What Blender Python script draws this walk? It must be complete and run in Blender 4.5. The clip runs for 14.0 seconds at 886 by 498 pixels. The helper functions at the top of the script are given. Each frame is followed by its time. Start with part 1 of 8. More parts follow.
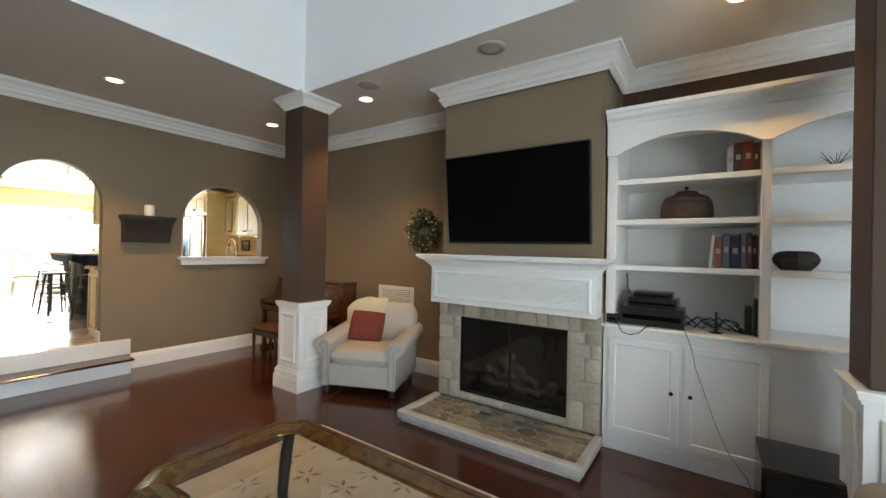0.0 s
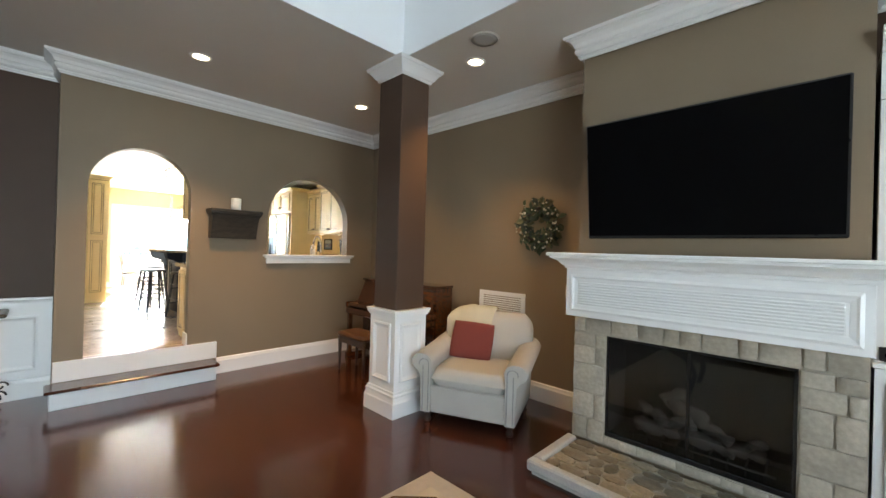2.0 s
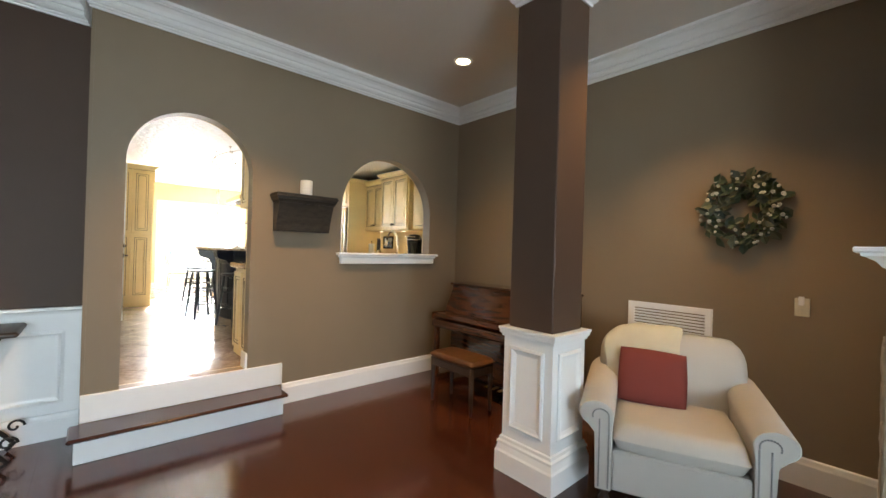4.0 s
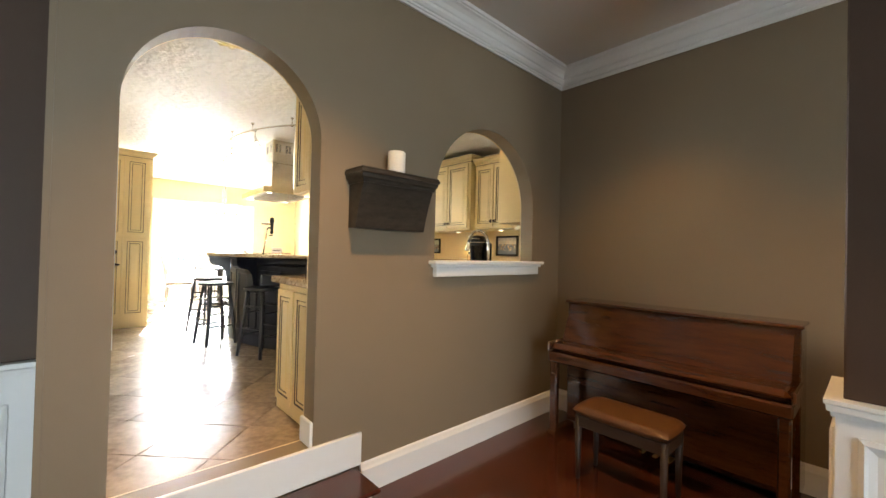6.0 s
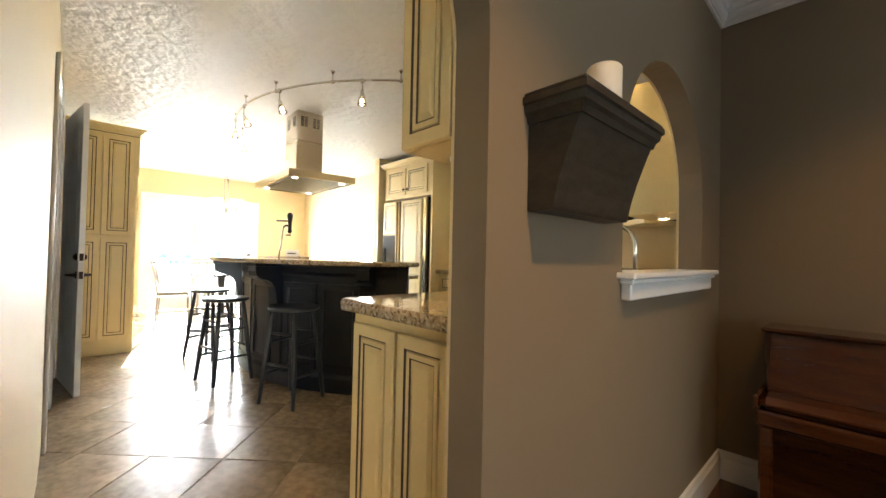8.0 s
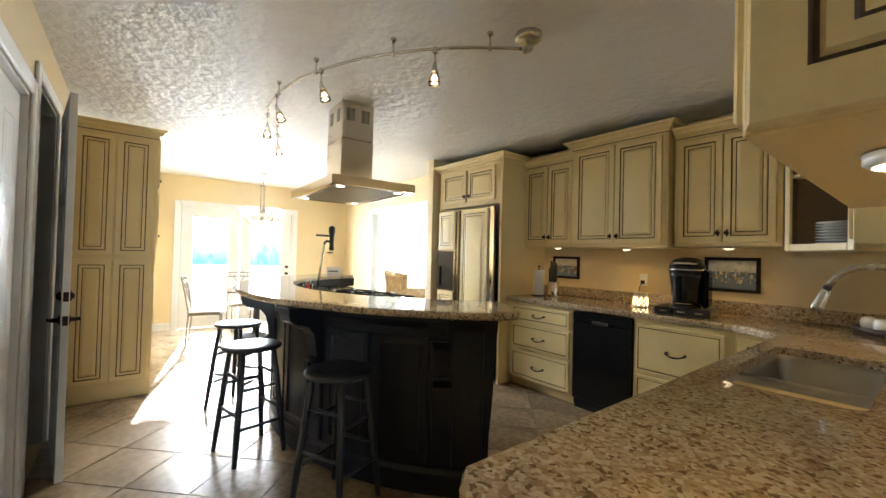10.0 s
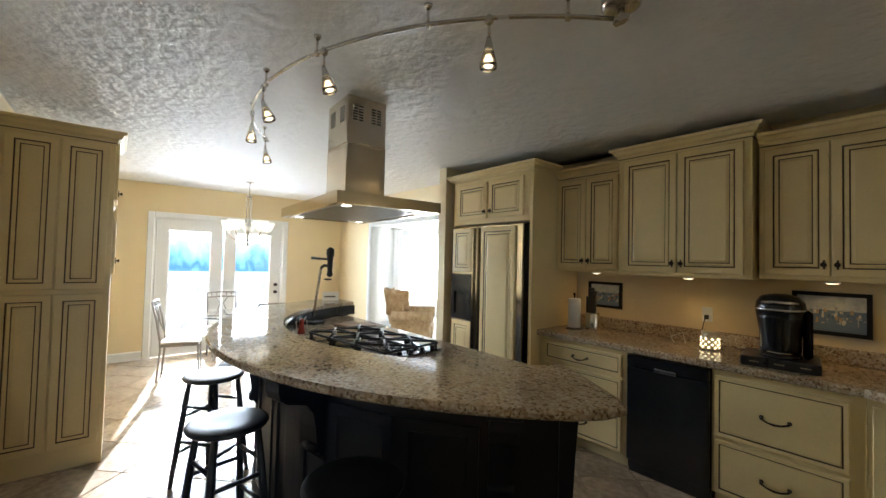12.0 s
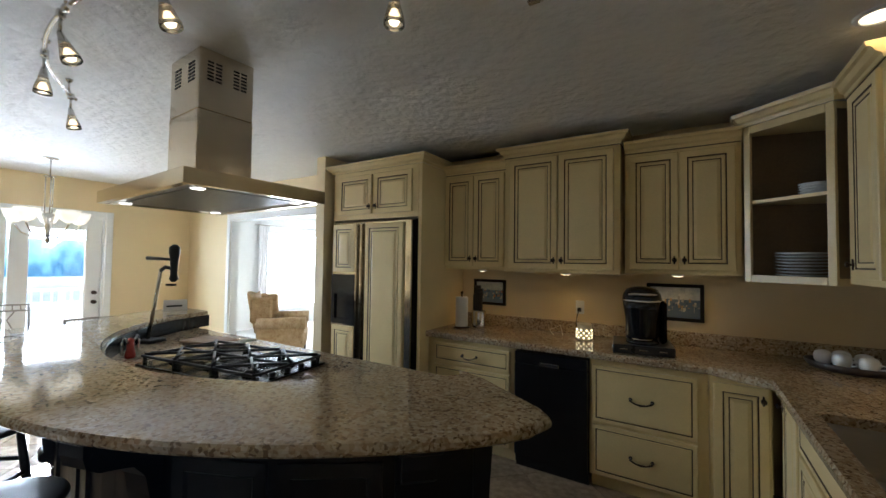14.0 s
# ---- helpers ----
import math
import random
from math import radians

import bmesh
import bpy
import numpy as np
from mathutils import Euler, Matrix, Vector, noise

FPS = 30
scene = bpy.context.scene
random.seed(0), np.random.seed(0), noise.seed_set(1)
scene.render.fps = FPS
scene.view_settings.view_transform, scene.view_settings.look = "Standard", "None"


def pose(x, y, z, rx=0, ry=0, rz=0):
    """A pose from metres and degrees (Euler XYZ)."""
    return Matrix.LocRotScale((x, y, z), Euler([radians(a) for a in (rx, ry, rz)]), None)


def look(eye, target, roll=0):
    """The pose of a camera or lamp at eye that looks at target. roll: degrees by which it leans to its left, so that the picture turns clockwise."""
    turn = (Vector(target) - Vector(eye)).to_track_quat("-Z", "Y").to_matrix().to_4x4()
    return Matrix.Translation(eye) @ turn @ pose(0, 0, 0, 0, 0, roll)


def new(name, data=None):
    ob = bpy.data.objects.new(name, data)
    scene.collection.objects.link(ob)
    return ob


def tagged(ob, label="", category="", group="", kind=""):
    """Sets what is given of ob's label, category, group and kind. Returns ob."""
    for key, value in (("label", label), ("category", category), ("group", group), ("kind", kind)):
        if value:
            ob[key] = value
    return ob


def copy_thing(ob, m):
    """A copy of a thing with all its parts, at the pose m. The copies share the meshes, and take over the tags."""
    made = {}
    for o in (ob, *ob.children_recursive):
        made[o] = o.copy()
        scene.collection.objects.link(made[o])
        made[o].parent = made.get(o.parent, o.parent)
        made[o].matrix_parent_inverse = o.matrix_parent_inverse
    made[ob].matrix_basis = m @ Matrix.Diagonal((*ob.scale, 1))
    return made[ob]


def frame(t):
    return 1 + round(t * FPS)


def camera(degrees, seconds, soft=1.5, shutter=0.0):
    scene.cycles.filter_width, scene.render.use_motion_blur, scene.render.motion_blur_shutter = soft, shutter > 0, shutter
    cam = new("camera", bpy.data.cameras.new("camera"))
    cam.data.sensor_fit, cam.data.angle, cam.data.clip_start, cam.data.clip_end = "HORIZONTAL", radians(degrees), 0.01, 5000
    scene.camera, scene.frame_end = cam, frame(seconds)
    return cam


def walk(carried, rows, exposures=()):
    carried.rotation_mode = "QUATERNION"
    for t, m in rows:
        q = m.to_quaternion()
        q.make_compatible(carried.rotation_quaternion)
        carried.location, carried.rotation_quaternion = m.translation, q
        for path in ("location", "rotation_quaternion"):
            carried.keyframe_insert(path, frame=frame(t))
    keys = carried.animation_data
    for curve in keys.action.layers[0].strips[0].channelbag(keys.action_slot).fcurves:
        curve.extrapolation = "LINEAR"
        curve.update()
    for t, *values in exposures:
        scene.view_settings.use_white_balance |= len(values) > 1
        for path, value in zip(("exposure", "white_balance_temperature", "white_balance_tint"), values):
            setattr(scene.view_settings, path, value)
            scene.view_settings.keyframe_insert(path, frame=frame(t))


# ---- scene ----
cam = camera(96.7, 14.0)
# the clip's camera darkens its picture as it enters the bright kitchen
EXPOSURES = [(0.0, 3.22, 7050, 10), (1.5, 3.38, 6850, 10), (3.5, 3.52, 6650, 9), (6.0, 3.46, 6900, 10), (7.5, 3.14, 7000, 10), (9.8, 2.48, 6650, 9),
             (11.0, 2.03, 6250, 9), (12.5, 1.48, 5950, 9), (14.0, 1.28, 5780, 9)]
# time, eye, target, roll
# time, eye, target, roll
ROWS = [
    (0, (0.093, -0.02, 1.635), (-1.046, 1.623, 1.641), 1.2),
    (0.5, (-0.093, 0.11, 1.617), (-1.29, 1.712, 1.621), 1.2),
    (1, (-0.299, 0.26, 1.613), (-1.577, 1.799, 1.613), 1.3),
    (1.5, (-0.572, 0.319, 1.6), (-1.918, 1.798, 1.606), 1.6),
    (2, (-0.868, 0.374, 1.582), (-2.267, 1.804, 1.589), 1.6),
    (2.5, (-1.212, 0.442, 1.555), (-2.662, 1.819, 1.56), 1.7),
    (3, (-1.577, 0.456, 1.532), (-3.068, 1.79, 1.541), 1.8),
    (3.5, (-1.954, 0.484, 1.517), (-3.451, 1.81, 1.521), 1.7),
    (3.7, (-2.115, 0.507, 1.517), (-3.614, 1.831, 1.523), 1.7),
    (6, (-4.045, 0.599, 1.51), (-5.522, 1.948, 1.536), 1.4),
    (6.5, (-4.438, 0.645, 1.513), (-5.909, 1.999, 1.541), 1.3),
    (7, (-4.788, 0.661, 1.523), (-6.255, 2.021, 1.555), 1.4),
    (7.5, (-5.146, 0.725, 1.513), (-6.596, 2.102, 1.542), 1.3),
    (9.8, (-6.427, 1.072, 1.688), (-7.965, 2.349, 1.751), 1.0),
    (10, (-6.472, 1.132, 1.742), (-8.041, 2.371, 1.776), 1.5),
    (10.5, (-6.7, 1.181, 1.811), (-8.3, 2.38, 1.859), 1.5),
    (11, (-6.859, 1.238, 1.898), (-8.471, 2.42, 1.949), 1.5),
    (11.5, (-7.025, 1.312, 1.936), (-8.617, 2.522, 1.988), 1.5),
    (12, (-7.169, 1.335, 1.939), (-8.709, 2.61, 1.998), 1.4),
    (12.5, (-7.266, 1.33, 1.957), (-8.717, 2.706, 2.016), 1.3),
    (13, (-7.336, 1.357, 1.945), (-8.658, 2.857, 2.007), 0.9),
    (13.5, (-7.392, 1.431, 1.936), (-8.58, 3.039, 1.992), 0.8),
    (14, (-7.436, 1.464, 1.935), (-8.502, 3.155, 2.001), 0.8),
]
walk(cam, [(t, look(eye, target, roll)) for t, eye, target, roll in ROWS], EXPOSURES)
# ---------------------------------------------------------------- world and large lights
WEST, KIT_FLOOR, KIT_CEIL, LOW_CEIL = -14.5, 0.37, 3.0, 3.38
EAST = 3.6
world = bpy.data.worlds.new("world")
scene.world = world
world.use_nodes = True
_bg = world.node_tree.nodes["Background"]
_sky = world.node_tree.nodes.new("ShaderNodeTexSky")
_sky.sky_type, _sky.sun_disc = "NISHITA", False
_sky.sun_elevation, _sky.sun_rotation = radians(24.3), radians(-79.0)
world.node_tree.links.new(_sky.outputs["Color"], _bg.inputs["Color"])
_bg.inputs["Strength"].default_value = 0.15


def lamp(name, kind, m, energy, color, **more):
    data = bpy.data.lights.new(name, kind)
    data.energy, data.color = energy, color
    if "size" in more:
        data.shape, data.size, data.size_y = "RECTANGLE", more["size"], more["size_y"]
    if "angle" in more:
        data.angle = radians(more["angle"])
    if "radius" in more:
        data.shadow_soft_size = more["radius"]
    if "cone" in more:
        data.spot_size, data.spot_blend = radians(more["cone"]), more.get("blend", 0.6)
    ob = new(name, data)
    ob.matrix_world = m
    return ob


SUN_TO = Vector((1.0, -0.197, -0.462))
lamp("sun", "SUN", look((-20, 6, 12), Vector((-20, 6, 12)) + SUN_TO), 5.0, (1.0, 0.95, 0.87), angle=0.6)
# daylight in the openings of the living room's east wall
lamp("daylight_tall_windows", "AREA", look((EAST - 0.05, -1.3, 1.55), (-2.0, -0.5, 1.3)), 28, (0.74, 0.88, 1.0), size=4.0, size_y=2.3)
lamp("daylight_high_windows", "AREA", look((EAST - 0.05, -0.1, 4.35), (-2.0, 0.3, 4.1)), 0.9, (0.84, 0.92, 1.0), size=4.0, size_y=0.8)
# daylight in the top lights of the glazed doors and in the sunroom window
lamp("daylight_glazed_doors", "AREA", look((WEST - 0.16, 2.74, 2.24), (WEST + 4, 2.74, 2.1)), 56, (0.80, 0.90, 1.0), size=1.6, size_y=0.14)
lamp("daylight_sunroom_window", "AREA", look((-16.02, 8.075, 1.68), (-12, 7.6, 1.6)), 60, (0.86, 0.93, 1.0), size=2.0, size_y=1.75)
# recessed downlights, warm; the last, past the right column, is unseen and added
DOWNLIGHTS = [(-5.22, 1.415, 24), (-3.295, 3.225, 13), (-5.16, 3.2, 9), (0.2, 3.25, 6), (2.0, 3.3, 2)]
for x, y, watts in DOWNLIGHTS:
    lamp("downlight_lamp", "SPOT", look((x, y, LOW_CEIL - 0.03), (x, y, 0)), watts, (1.0, 0.58, 0.22), radius=0.04, cone=95, blend=0.8)
# under-cabinet puck lights and track spots, warm
PUCKS = [(-9.12, 4.85, 1.869), (-8.33, 4.82, 1.859), (-7.52, 4.85, 1.869), (-6.49, 1.79, 1.869), (-6.55, 4.10, 1.849)]
for x, y, z in PUCKS:
    lamp("puck_lamp", "SPOT", look((x, y, z - 0.03), (x, y, 0)), 0.62, (1.0, 0.62, 0.22), radius=0.02, cone=140, blend=0.9)
TRACK_LAMPS = [(-48.3, 0), (-71.5, 12), (-90, 16), (-104, 0), (-122, 8)]   # angle on the rail, tilt of the head
for a, tip in TRACK_LAMPS:
    p = (-9.57 + 1.97 * math.cos(radians(a)), 3.92 + 1.97 * math.sin(radians(a)), KIT_CEIL - 0.33)
    lamp("track_lamp", "SPOT", look(p, (p[0], p[1], 0)), 0.35, (1.0, 0.76, 0.46), radius=0.015, cone=80, blend=0.7)
lamp("sink_ceiling_lamp", "SPOT", look((-6.76, 3.80, KIT_CEIL - 0.03), (-6.76, 3.80, 0)), 1.0, (1.0, 0.68, 0.34), radius=0.04, cone=130, blend=0.9)
# ---------------------------------------------------------------- materials
def tex_mat(name, base, rough=0.5, metal=0.0, scale=6.0, vary=0.12, fine=60.0, bump=0.0, bump_scale=None, other=None,
            random_tone=0.0, stretch=(1, 1, 1), coat=0.0, space="Object", spec=0.5, rough_vary=0.08):
    """A surface with tone variation at two scales, uneven gloss and fine relief."""
    m = bpy.data.materials.new(name)
    m.use_nodes = True
    nt = m.node_tree
    bsdf = nt.nodes["Principled BSDF"]
    coord = nt.nodes.new("ShaderNodeTexCoord")
    mapping = nt.nodes.new("ShaderNodeMapping")
    mapping.inputs["Scale"].default_value = stretch
    nt.links.new(coord.outputs[space], mapping.inputs["Vector"])
    big, small = nt.nodes.new("ShaderNodeTexNoise"), nt.nodes.new("ShaderNodeTexNoise")
    big.inputs["Scale"].default_value, big.inputs["Detail"].default_value = scale, 4
    small.inputs["Scale"].default_value, small.inputs["Detail"].default_value = fine, 5
    for n in (big, small):
        nt.links.new(mapping.outputs["Vector"], n.inputs["Vector"])
    mix = nt.nodes.new("ShaderNodeMix")
    mix.data_type = "RGBA"
    dark = tuple(c * (1 - vary) for c in base)
    light = other or tuple(min(1, c * (1 + vary * 0.6)) for c in base)
    mix.inputs[6].default_value, mix.inputs[7].default_value = (*dark, 1), (*light, 1)
    blend = nt.nodes.new("ShaderNodeMath")
    blend.operation = "MULTIPLY_ADD"
    blend.inputs[1].default_value = 0.45
    nt.links.new(small.outputs["Fac"], blend.inputs[0])
    half = nt.nodes.new("ShaderNodeMath")
    half.operation = "MULTIPLY"
    half.inputs[1].default_value = 0.55
    nt.links.new(big.outputs["Fac"], half.inputs[0])
    nt.links.new(half.outputs[0], blend.inputs[2])
    ramp = nt.nodes.new("ShaderNodeMapRange")
    ramp.inputs["From Min"].default_value, ramp.inputs["From Max"].default_value = 0.3, 0.7
    nt.links.new(blend.outputs[0], ramp.inputs["Value"])
    nt.links.new(ramp.outputs["Result"], mix.inputs["Factor"])
    out = mix.outputs[2]
    if random_tone:
        info = nt.nodes.new("ShaderNodeObjectInfo")
        hsv = nt.nodes.new("ShaderNodeHueSaturation")
        rng = nt.nodes.new("ShaderNodeMapRange")
        rng.inputs["To Min"].default_value, rng.inputs["To Max"].default_value = 1 - random_tone, 1 + random_tone
        nt.links.new(info.outputs["Random"], rng.inputs["Value"])
        nt.links.new(rng.outputs["Result"], hsv.inputs["Value"])
        nt.links.new(out, hsv.inputs["Color"])
        out = hsv.outputs["Color"]
    nt.links.new(out, bsdf.inputs["Base Color"])
    rr = nt.nodes.new("ShaderNodeMapRange")
    rr.inputs["To Min"].default_value, rr.inputs["To Max"].default_value = max(0.02, rough - rough_vary), min(1, rough + rough_vary)
    nt.links.new(big.outputs["Fac"], rr.inputs["Value"])
    nt.links.new(rr.outputs["Result"], bsdf.inputs["Roughness"])
    bsdf.inputs["Metallic"].default_value = metal
    bsdf.inputs["Coat Weight"].default_value = coat
    bsdf.inputs["Coat Roughness"].default_value = 0.08
    bsdf.inputs["Specular IOR Level"].default_value = spec
    if bump:
        b = nt.nodes.new("ShaderNodeBump")
        b.inputs["Strength"].default_value, b.inputs["Distance"].default_value = bump, 0.01
        src = small
        if bump_scale:
            src = nt.nodes.new("ShaderNodeTexNoise")
            src.inputs["Scale"].default_value, src.inputs["Detail"].default_value = bump_scale, 4
            nt.links.new(mapping.outputs["Vector"], src.inputs["Vector"])
        nt.links.new(src.outputs["Fac"], b.inputs["Height"])
        nt.links.new(b.outputs["Normal"], bsdf.inputs["Normal"])
    return m


def glow_mat(name, color, strength):
    m = bpy.data.materials.new(name)
    m.use_nodes = True
    bsdf = m.node_tree.nodes["Principled BSDF"]
    bsdf.inputs["Base Color"].default_value = (0.9, 0.9, 0.88, 1)
    bsdf.inputs["Emission Color"].default_value = (*color, 1)
    bsdf.inputs["Emission Strength"].default_value = strength
    return m


def glass_mat(name, rough=0.0, tint=(1, 1, 1)):
    m = bpy.data.materials.new(name)
    m.use_nodes = True
    bsdf = m.node_tree.nodes["Principled BSDF"]
    bsdf.inputs["Base Color"].default_value = (*tint, 1)
    bsdf.inputs["Transmission Weight"].default_value = 1.0
    bsdf.inputs["Roughness"].default_value = rough
    bsdf.inputs["IOR"].default_value = 1.45
    return m


def granite_mat(name, tones, scale=55.0, rough=0.045):
    """Polished speckled stone: two layers of cells of several tones, with dark flecks."""
    m = bpy.data.materials.new(name)
    m.use_nodes = True
    nt = m.node_tree
    bsdf = nt.nodes["Principled BSDF"]
    coord = nt.nodes.new("ShaderNodeTexCoord")
    warp = nt.nodes.new("ShaderNodeTexNoise")
    warp.inputs["Scale"].default_value, warp.inputs["Detail"].default_value = 45, 4
    nt.links.new(coord.outputs["Object"], warp.inputs["Vector"])
    add = nt.nodes.new("ShaderNodeVectorMath")
    add.operation = "MULTIPLY_ADD"
    add.inputs[1].default_value = (0.022, 0.022, 0.022)
    nt.links.new(warp.outputs["Color"], add.inputs[0])
    nt.links.new(coord.outputs["Object"], add.inputs[2])
    cells = nt.nodes.new("ShaderNodeTexVoronoi")
    cells.inputs["Scale"].default_value = scale
    nt.links.new(add.outputs[0], cells.inputs["Vector"])
    sep = nt.nodes.new("ShaderNodeSeparateColor")
    nt.links.new(cells.outputs["Color"], sep.inputs[0])
    ramp = nt.nodes.new("ShaderNodeValToRGB")
    ramp.color_ramp.interpolation = "CONSTANT"
    stops = (0.0, 0.11, 0.27, 0.5, 0.74, 0.9)
    for i, s in enumerate(stops):
        e = ramp.color_ramp.elements[i] if i < 2 else ramp.color_ramp.elements.new(s)
        e.position, e.color = s, (*tones[i], 1)
    nt.links.new(sep.outputs[0], ramp.inputs["Fac"])
    cloud = nt.nodes.new("ShaderNodeTexNoise")
    cloud.inputs["Scale"].default_value, cloud.inputs["Detail"].default_value = 5, 6
    nt.links.new(coord.outputs["Object"], cloud.inputs["Vector"])
    mul = nt.nodes.new("ShaderNodeMix")
    mul.data_type, mul.blend_type = "RGBA", "OVERLAY"
    mul.inputs["Factor"].default_value = 0.35
    nt.links.new(ramp.outputs["Color"], mul.inputs[6])
    nt.links.new(cloud.outputs["Fac"], mul.inputs[7])
    nt.links.new(mul.outputs[2], bsdf.inputs["Base Color"])
    bsdf.inputs["Roughness"].default_value = rough
    b = nt.nodes.new("ShaderNodeBump")
    b.inputs["Strength"].default_value, b.inputs["Distance"].default_value = 0.03, 0.002
    nt.links.new(cells.outputs["Distance"], b.inputs["Height"])
    nt.links.new(b.outputs["Normal"], bsdf.inputs["Normal"])
    return m


def wood_mat(name, dark, light, rough=0.3, scale=3.0, stretch=(1, 14, 14), coat=0.0, random_tone=0.0, fine=40):
    return tex_mat(name, light, rough, 0, scale, 0.0, fine, 0.04, None, dark, random_tone, stretch, coat, rough_vary=0.05)


M_TAN = tex_mat("tan_wall_paint", (0.230, 0.178, 0.119), 0.55, 0, 1.5, 0.06, 220, 0.05, 260, spec=0.3)
M_BROWN = tex_mat("dark_brown_wall_paint", (0.075, 0.046, 0.032), 0.55, 0, 1.5, 0.08, 220, 0.05, 260, spec=0.25)
M_TRIM = tex_mat("white_gloss_trim_paint", (0.80, 0.80, 0.79), 0.30, 0, 1.2, 0.02, 30, 0.0, rough_vary=0.03)
M_CEIL = tex_mat("flat_grey_white_ceiling_paint", (0.69, 0.66, 0.61), 0.9, 0, 1.2, 0.04, 120, 0.04)
M_TRAY = tex_mat("white_upper_wall_paint", (0.80, 0.82, 0.84), 0.85, 0, 1.2, 0.03, 120, 0.03)
M_KWALL = tex_mat("warm_yellow_kitchen_paint", (0.74, 0.60, 0.36), 0.6, 0, 1.5, 0.05, 200, 0.04, 240)
M_WHITEWALL = tex_mat("white_sunroom_paint", (0.80, 0.80, 0.78), 0.7, 0, 1.5, 0.03, 200, 0.03)
M_TEXCEIL = tex_mat("stomped_texture_ceiling", (0.78, 0.77, 0.75), 0.62, 0, 8, 0.05, 26, 0.85, 13)
M_CREAM = tex_mat("cream_glazed_cabinet_paint", (0.745, 0.59, 0.295), 0.35, 0, 5, 0.06, 80, 0.02)
M_GLAZE = tex_mat("dark_brown_antique_glaze", (0.075, 0.038, 0.016), 0.5, 0, 30, 0.3, 120)
M_BLACK = tex_mat("black_appliance_enamel", (0.012, 0.012, 0.013), 0.16, 0, 4, 0.1, 80)
M_ISLAND = tex_mat("black_painted_island_wood", (0.011, 0.013, 0.021), 0.34, 0, 5, 0.2, 70, 0.03, spec=0.35)
M_STEEL = tex_mat("brushed_stainless_steel", (0.64, 0.58, 0.47), 0.15, 1.0, 1.2, 0.03, 160, 0.0, None, None, 0, (1, 1, 0.05), rough_vary=0.03)
M_BRONZE = tex_mat("oil_rubbed_bronze", (0.05, 0.033, 0.025), 0.35, 0.9, 20, 0.2, 120)
M_NICKEL = tex_mat("satin_nickel", (0.60, 0.58, 0.54), 0.25, 1.0, 10, 0.05, 90)
M_IRON = tex_mat("cast_iron_grate", (0.02, 0.02, 0.02), 0.5, 0.3, 30, 0.2, 120, 0.2)
M_PLASTIC = tex_mat("black_plastic", (0.015, 0.015, 0.016), 0.3, 0, 10, 0.1, 100)
M_SCREEN = tex_mat("dark_glossy_screen", (0.003, 0.003, 0.0035), 0.10, 0, 2, 0.05, 60, rough_vary=0.02, spec=0.10)
M_GRANITE = granite_mat("gold_brown_granite", ((0.165, 0.108, 0.06), (0.30, 0.205, 0.115), (0.40, 0.31, 0.20), (0.48, 0.39, 0.275), (0.36, 0.275, 0.175), (0.53, 0.45, 0.335)), 95.0)
M_CHERRY = wood_mat("cherry_floor_wood", (0.032, 0.010, 0.006), (0.082, 0.024, 0.013), 0.15, 2.0, (1, 12, 12), 0.4, 0.16)
M_CHERRYFAR = wood_mat("cherry_floor_wood_far", (0.032, 0.010, 0.006), (0.082, 0.024, 0.013), 0.15, 2.0, (1, 12, 12), 0.4)
M_PIANO = wood_mat("polished_walnut_red_wood", (0.035, 0.011, 0.004), (0.105, 0.036, 0.012), 0.07, 2.0, (2, 14, 14), 0.8)
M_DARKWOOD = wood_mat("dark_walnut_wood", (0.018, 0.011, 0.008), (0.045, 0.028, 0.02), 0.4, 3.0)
M_TABLEWOOD = wood_mat("gilt_brown_table_wood", (0.045, 0.018, 0.004), (0.19, 0.085, 0.018), 0.14, 5.0, (3, 3, 3), 0.3)
M_STONE = tex_mat("grey_buff_fireplace_stone", (0.43, 0.385, 0.31), 0.7, 0, 6, 0.32, 40, 0.5, 22, None, 0.22)
M_HEARTH = tex_mat("glossy_brown_hearth_stone", (0.25, 0.205, 0.14), 0.30, 0, 9, 0.40, 45, 0.4, 26, None, 0.4)
M_MORTAR = tex_mat("grey_mortar", (0.40, 0.365, 0.30), 0.9, 0, 12, 0.2, 120, 0.5)
M_SOOT = tex_mat("sooty_firebrick", (0.03, 0.028, 0.026), 0.85, 0, 8, 0.4, 60, 0.4)
M_LINEN = tex_mat("cream_linen_upholstery", (0.46, 0.44, 0.40), 0.9, 0, 5, 0.06, 380, 0.25)
M_RED = tex_mat("rust_red_cushion_cloth", (0.175, 0.031, 0.023), 0.85, 0, 6, 0.12, 300, 0.3)
M_TILE = tex_mat("beige_stone_floor_tile", (0.24, 0.165, 0.10), 0.24, 0, 3.5, 0.35, 22, 0.05, None, (0.43, 0.33, 0.225), 0.12)
M_GROUT = tex_mat("tan_grout", (0.24, 0.18, 0.12), 0.9, 0, 8, 0.2, 150, 0.2)
M_GLASS = glass_mat("clear_glass")
M_CANGLOW = glow_mat("downlight_glow", (1.0, 0.80, 0.52), 1.6)
for n in M_TEXCEIL.node_tree.nodes:
    if n.type == "BUMP":
        n.inputs["Distance"].default_value = 0.024
# ---------------------------------------------------------------- mesh helpers
from mathutils import geometry


